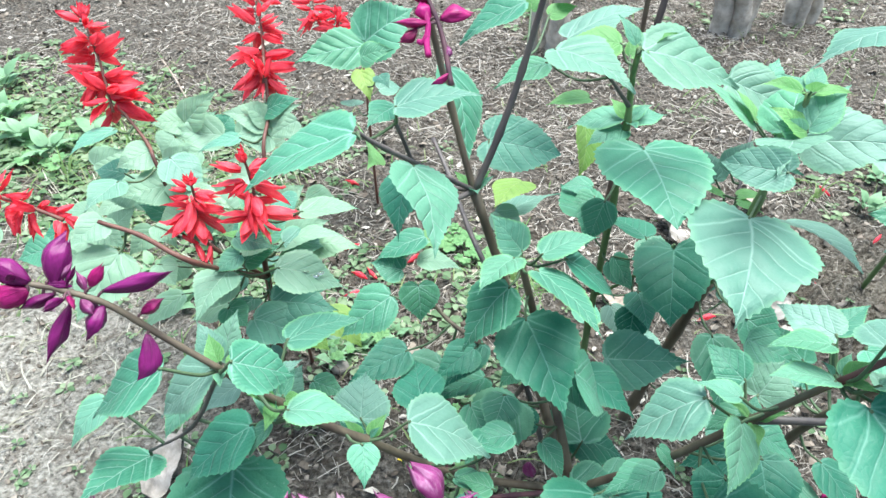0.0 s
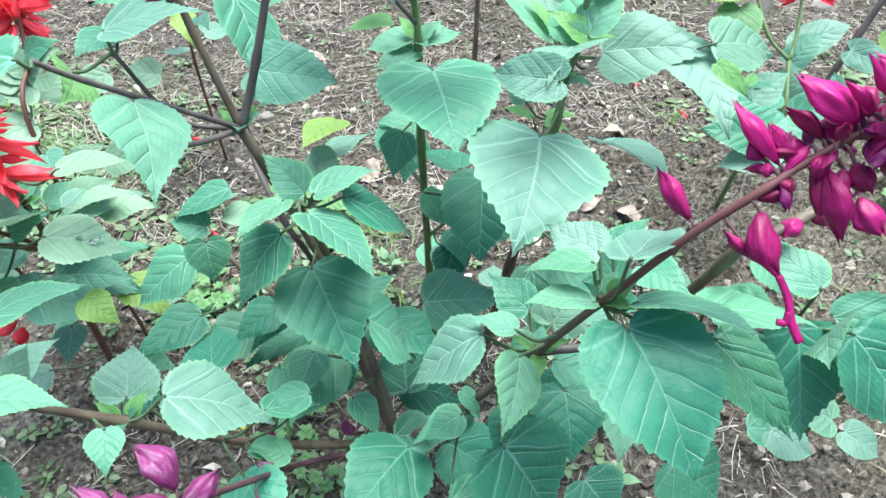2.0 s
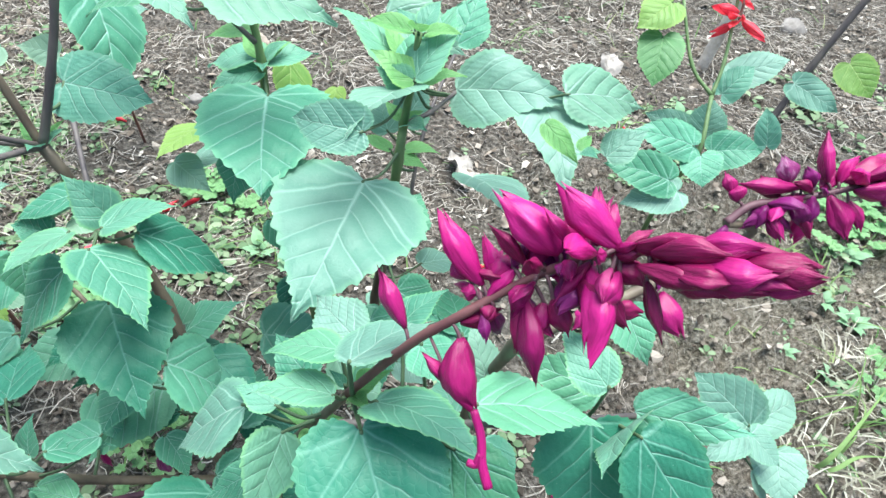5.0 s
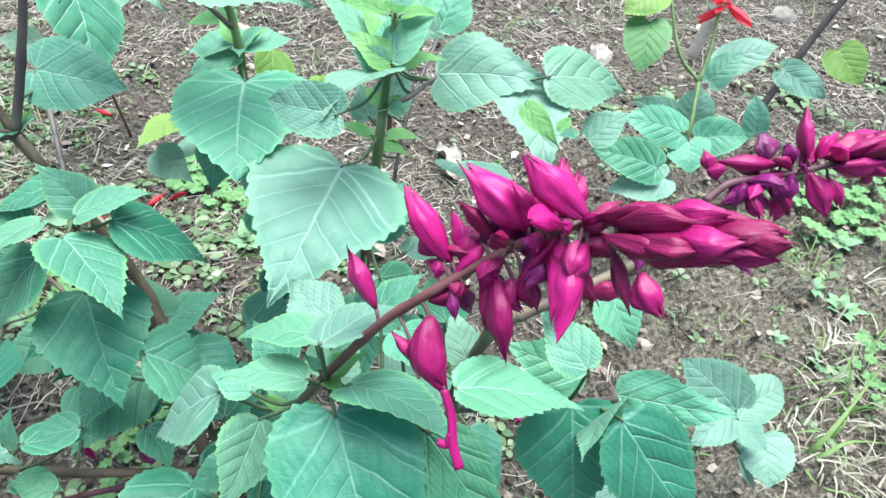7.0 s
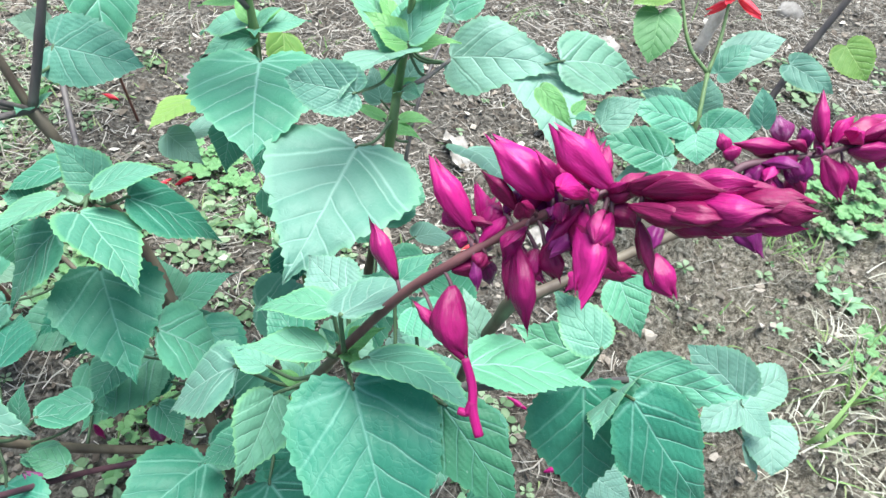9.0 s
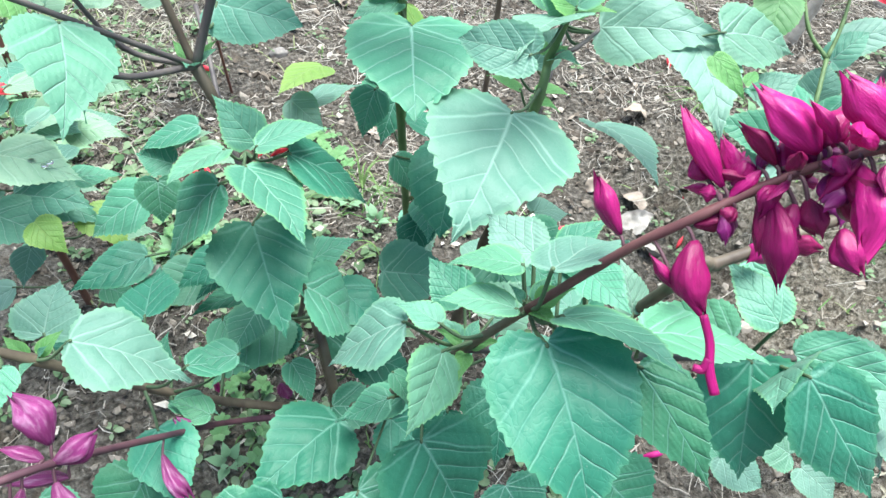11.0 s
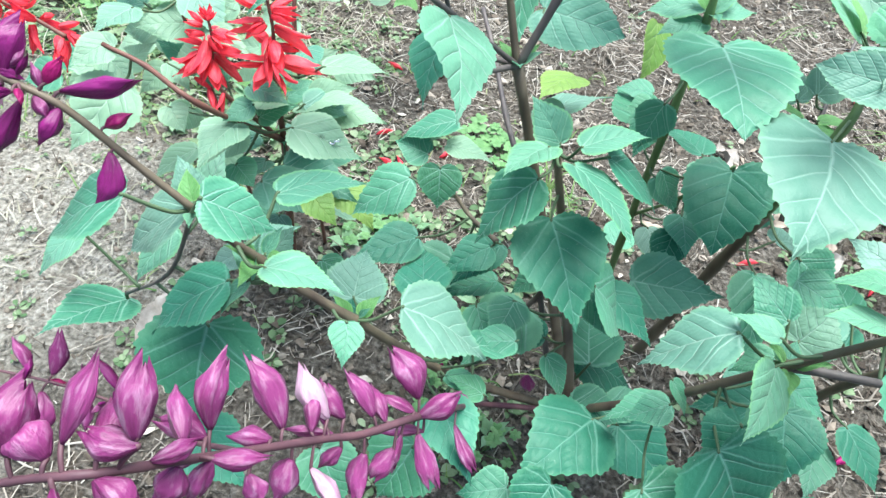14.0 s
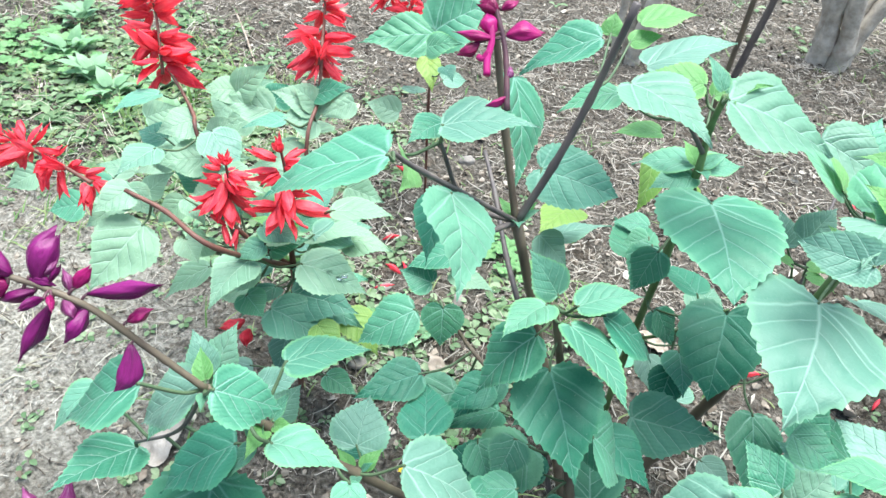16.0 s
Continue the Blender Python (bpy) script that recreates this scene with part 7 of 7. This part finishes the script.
def rosette(x, y, n, size, rise, seed, label="small light-green weed rosette in bare soil"):
    rnd = random.Random(seed)
    ob = thing("weed", (x, y, ground_height(x, y)), label, "weed", "weeds")
    for i in range(n):
        a = i * 2.4 + rnd.uniform(-0.3, 0.3)
        k = size * rnd.uniform(0.6, 1.15)
        lift = rise * rnd.uniform(0.3, 1.2) * (1 - 0.5 * i / n)
        m = Matrix.Translation((0.006 * k * math.cos(a), 0.006 * k * math.sin(a), 0.004 + 0.012 * size * rise * i / n)) @ Matrix.Rotation(a, 4, "Z") @ Matrix.Rotation(-lift, 4, "Y") @ Matrix.Scale(k, 4)
        child("leaf", WEED_BLADES[i % 4], ob, "", m)


for i, (x, y, n, size, rise) in enumerate((
        (0.816, 0.511, 10, 1.1, 0.6), (0.790, 0.545, 8, 0.9, 0.6), (0.868, 0.617, 8, 1.1, 0.6), (0.740, 0.430, 8, 0.8, 0.5), (0.700, 0.470, 7, 0.7, 0.5),
        (-0.104, 0.561, 9, 1.2, 0.8), (-0.060, 0.580, 8, 1.0, 0.8), (-0.130, 0.540, 8, 1.0, 0.7), (0.030, 0.480, 9, 1.1, 0.8), (0.085, 0.640, 8, 1.2, 0.8), (0.120, 0.610, 8, 1.1, 0.9),
        (-0.770, 1.079, 14, 2.4, 0.9), (-0.700, 1.020, 12, 2.0, 0.9), (-0.860, 1.150, 14, 2.5, 0.9), (-0.640, 1.080, 12, 2.0, 0.8), (-0.560, 0.980, 11, 1.8, 0.9), (-0.930, 1.300, 13, 2.4, 0.9),
        (-0.480, 0.900, 10, 1.7, 0.8), (-0.400, 0.820, 10, 1.7, 0.8), (-0.330, 0.780, 10, 1.6, 0.9), (-0.280, 0.720, 9, 1.5, 0.9), (-0.420, 0.720, 9, 1.4, 0.7), (-0.360, 0.640, 9, 1.4, 0.7),
        (0.060, 0.330, 9, 1.0, 0.8), (0.000, 0.310, 8, 0.9, 0.8), (0.210, 0.330, 8, 0.9, 0.7), (0.310, 0.300, 8, 0.9, 0.7), (0.690, 0.860, 9, 1.5, 0.9), (0.740, 0.930, 9, 1.4, 0.9), (0.150, 0.450, 8, 1.0, 0.8))):
    rosette(x, y, n, size, rise, i)


CLOVER_LEAF = leaf_material("clover_leaflet", (0.11, 0.27, 0.09), (0.22, 0.42, 0.17), (0.30, 0.48, 0.24), (0.26, 0.44, 0.20), 0.3)


def leaflet(seed):
    """A round leaflet with a notched end: x from its stalk outwards."""
    rnd = random.Random(seed)
    v, f, uv = [], [], []
    cup = rnd.uniform(0.1, 0.5)
    for i in range(7):
        s = i / 6
        h = 0.62 * math.sin(math.pi * (0.06 + 0.74 * s)) ** 0.8
        for j in range(-3, 4):
            w = j / 3
            v.append((s * (1 - 0.22 * s ** 3 * (1 - abs(w))), h * w * (1 if i else 0.2), cup * 0.4 * abs(w) * h + 0.12 * math.sin(math.pi * s) + rnd.uniform(-0.015, 0.015)))
            uv.append((s, (w + 1) / 2))
    for i in range(6):
        for j in range(6):
            q = 7 * i + j
            f.append((q, q + 7, q + 8, q + 1))
    return mesh_of("leaflet", v, f, [CLOVER_LEAF], uv)


LEAFLETS = [leaflet(90 + k) for k in range(4)]


def clover(x, y, n, size, reach, seed, label="low creeping clover-like weed with round leaflets"):
    """A creeping weed: thin stalks from one root, each with three round leaflets at its end."""
    rnd = random.Random(seed)
    ob = thing("clover_weed", (x, y, ground_height(x, y)), label, "weed", "weeds")
    for i in range(n):
        a, r = 2.4 * i + rnd.uniform(-0.4, 0.4), reach * math.sqrt((i + 0.5) / n)
        top = Vector((r * math.cos(a), r * math.sin(a), ground_height(x + r * math.cos(a), y + r * math.sin(a)) - ground_height(x, y) + rnd.uniform(0.010, 0.026)))
        line = bend([Vector((0, 0, -0.003)), Vector((0.6 * top.x, 0.6 * top.y, 0.5 * top.z)), top], 4)
        v, f, uv = tube_data(line, (0.0007, 0.0005), 5)
        stalk = child("stalk", mesh_of("stalk", v, f, [STEM_GREEN], uv), ob)
        k, turn = size * rnd.uniform(0.7, 1.2), rnd.uniform(0, 6.28)
        for c in range(3):
            m = Matrix.Translation(top) @ Matrix.Rotation(turn + 2.09 * c, 4, "Z") @ Matrix.Rotation(rnd.uniform(-0.4, 0.1), 4, "Y") @ Matrix.Scale(k, 4)
            child("leaflet", LEAFLETS[(i + c) % 4], stalk, "", m)


for i, (x, y, n, size, reach) in enumerate((
        (0.930, 0.720, 16, 0.010, 0.060), (0.927, 0.655, 14, 0.011, 0.050), (0.865, 0.640, 10, 0.010, 0.040), (1.010, 0.745, 14, 0.010, 0.060), (0.890, 0.690, 12, 0.011, 0.045),
        (0.970, 0.600, 8, 0.009, 0.045), (0.037, 0.755, 8, 0.010, 0.035), (0.060, 0.715, 6, 0.009, 0.030), (-0.005, 0.395, 9, 0.008, 0.035), (0.015, 0.425, 7, 0.008, 0.030),
        (-0.108, 0.566, 10, 0.009, 0.040), (-0.090, 0.590, 7, 0.009, 0.030), (0.052, 0.315, 9, 0.008, 0.035), (0.010, 0.362, 8, 0.008, 0.035), (0.003, 0.768, 9, 0.013, 0.035),
        (-0.943, 1.154, 18, 0.018, 0.090), (-0.860, 1.120, 14, 0.016, 0.080), (-0.690, 1.020, 12, 0.014, 0.070), (0.780, 0.410, 8, 0.009, 0.035), (0.835, 0.440, 7, 0.009, 0.035))):
    clover(x, y, n, size, reach, 200 + i)


def tuft(x, y, n, length, seed, label="thin arching pale-green grass tuft"):
    rnd = random.Random(seed)
    ob = thing("grass_tuft", (x, y, ground_height(x, y)), label, "grass", "grass tufts")
    for i in range(n):
        a = rnd.uniform(0, 6.28)
        ln = length * rnd.uniform(0.5, 1.1)
        line = bend([Vector((0, 0, -0.004)), Vector((0.25 * ln * math.cos(a), 0.25 * ln * math.sin(a), 0.5 * ln * rnd.uniform(0.5, 1.0))), Vector((0.8 * ln * math.cos(a), 0.8 * ln * math.sin(a), 0.3 * ln * rnd.uniform(0.1, 1.3)))], 5)
        v, f = [], []
        for s, p in enumerate(line):
            w = 0.0018 * (1 - 0.85 * s / (len(line) - 1))
            v += [p + Vector((-math.sin(a) * w, math.cos(a) * w, 0.0006)), p, p + Vector((math.sin(a) * w, -math.cos(a) * w, 0.0006))]
        for s in range(len(line) - 1):
            for c in range(2):
                f.append((3 * s + c, 3 * s + c + 1, 3 * s + c + 4, 3 * s + c + 3))
        child("blade", mesh_of("blade", v, f, [GRASS]), ob)


for i, (x, y, n, ln) in enumerate(((0.747, 0.379, 5, 0.15), (0.700, 0.340, 4, 0.12), (0.840, 0.470, 4, 0.10), (0.780, 0.640, 9, 0.09), (0.100, 0.680, 8, 0.10), (0.130, 0.560, 7, 0.09),
                                  (-0.560, 1.040, 12, 0.11), (-0.480, 0.980, 12, 0.11), (-0.640, 0.950, 10, 0.10), (-0.420, 1.060, 10, 0.11), (-0.520, 1.150, 10, 0.11), (0.610, 0.880, 8, 0.09), (0.880, 0.760, 8, 0.09))):
    tuft(x, y, n, ln, i)


# the coarse grass beside the young plant: a few wide blades with a set bow
coarse = thing("grass_tuft", (0.658, 0.326, ground_height(0.658, 0.326)), "coarse pale-green grass with long arching blades", "grass", "grass tufts")
for bow in (((0.663, 0.323, 0.040), (0.700, 0.348, 0.055), (0.801, 0.417, 0.030)), ((0.671, 0.317, 0.030), (0.704, 0.326, 0.035), (0.780, 0.330, 0.010)), ((0.656, 0.292, 0.020), (0.682, 0.277, 0.025), (0.728, 0.264, 0.010))):
    line = bend([Vector((0, 0, -0.004))] + [Vector(p) - coarse.location for p in bow], 6)
    v, f = [], []
    for i, q in enumerate(line):
        across = Vector((0.5, -0.8, 0.2)) * 0.0030 * (1 - 0.9 * (i / (len(line) - 1)) ** 2)
        v += [q + across, q - Vector((0, 0, 0.0008)), q - across]
    for i in range(len(line) - 1):
        for c in range(2):
            f.append((3 * i + c, 3 * i + c + 1, 3 * i + c + 4, 3 * i + c + 3))
    child("blade", mesh_of("blade", v, f, [GRASS]), coarse)


def yellow_flower(x, y, z):
    """A tiny five-petalled weed flower on a thin stalk."""
    ob = thing("weed_flower", (x, y, ground_height(x, y)), "tiny yellow weed flower on a thin stalk", "flower")
    h = z - ground_height(x, y)
    v, f, uv = tube_data(bend([Vector((0.004, 0, -0.004)), Vector((0.002, 0.002, 0.5 * h)), Vector((0, 0, h))], 4), (0.0007, 0.0005), 6)
    child("stalk", mesh_of("stalk", v, f, [STEM_GREEN], uv), ob)
    for i in range(5):
        v, f, uv, plan = blade(0.005, 0.0038, 60 + i, 0.1, 0.1, 3, 0.0, 6, 2)
        child("petal", mesh_of("petal", v, f, [YELLOW], uv), ob, "", Matrix.Translation((0, 0, h)) @ Matrix.Rotation(1.257 * i, 4, "Z") @ Matrix.Rotation(-0.35, 4, "Y"))


YELLOW = petal_material("yellow_petal", (0.80, 0.60, 0.03), (0.90, 0.75, 0.10), (0.75, 0.45, 0.02))
yellow_flower(-0.043, 0.396, 0.020)


# ---- water drops on a dusty leaf ----
WATER = Mat("water", 0.02, 0.5)
WATER.b.inputs["Transmission Weight"].default_value = 1.0
WATER.b.inputs["IOR"].default_value = 1.33
for place in ((-0.115, 0.416, 0.266), (-0.106, 0.414, 0.264), (-0.102, 0.415, 0.266)):
    bm = bmesh.new()
    bmesh.ops.create_uvsphere(bm, u_segments=12, v_segments=8, radius=0.0022)
    for v in bm.verts:
        v.co.z *= 0.6
        v.co.x *= 1.2
    me = bpy.data.meshes.new("water_drop")
    bm.to_mesh(me)
    bm.free()
    me.materials.append(WATER.m)
    me.polygons.foreach_set("use_smooth", [True] * len(me.polygons))
    tagged(new("water_drop", me), "clear water drop resting on a leaf", "water drop", "water drops").location = place
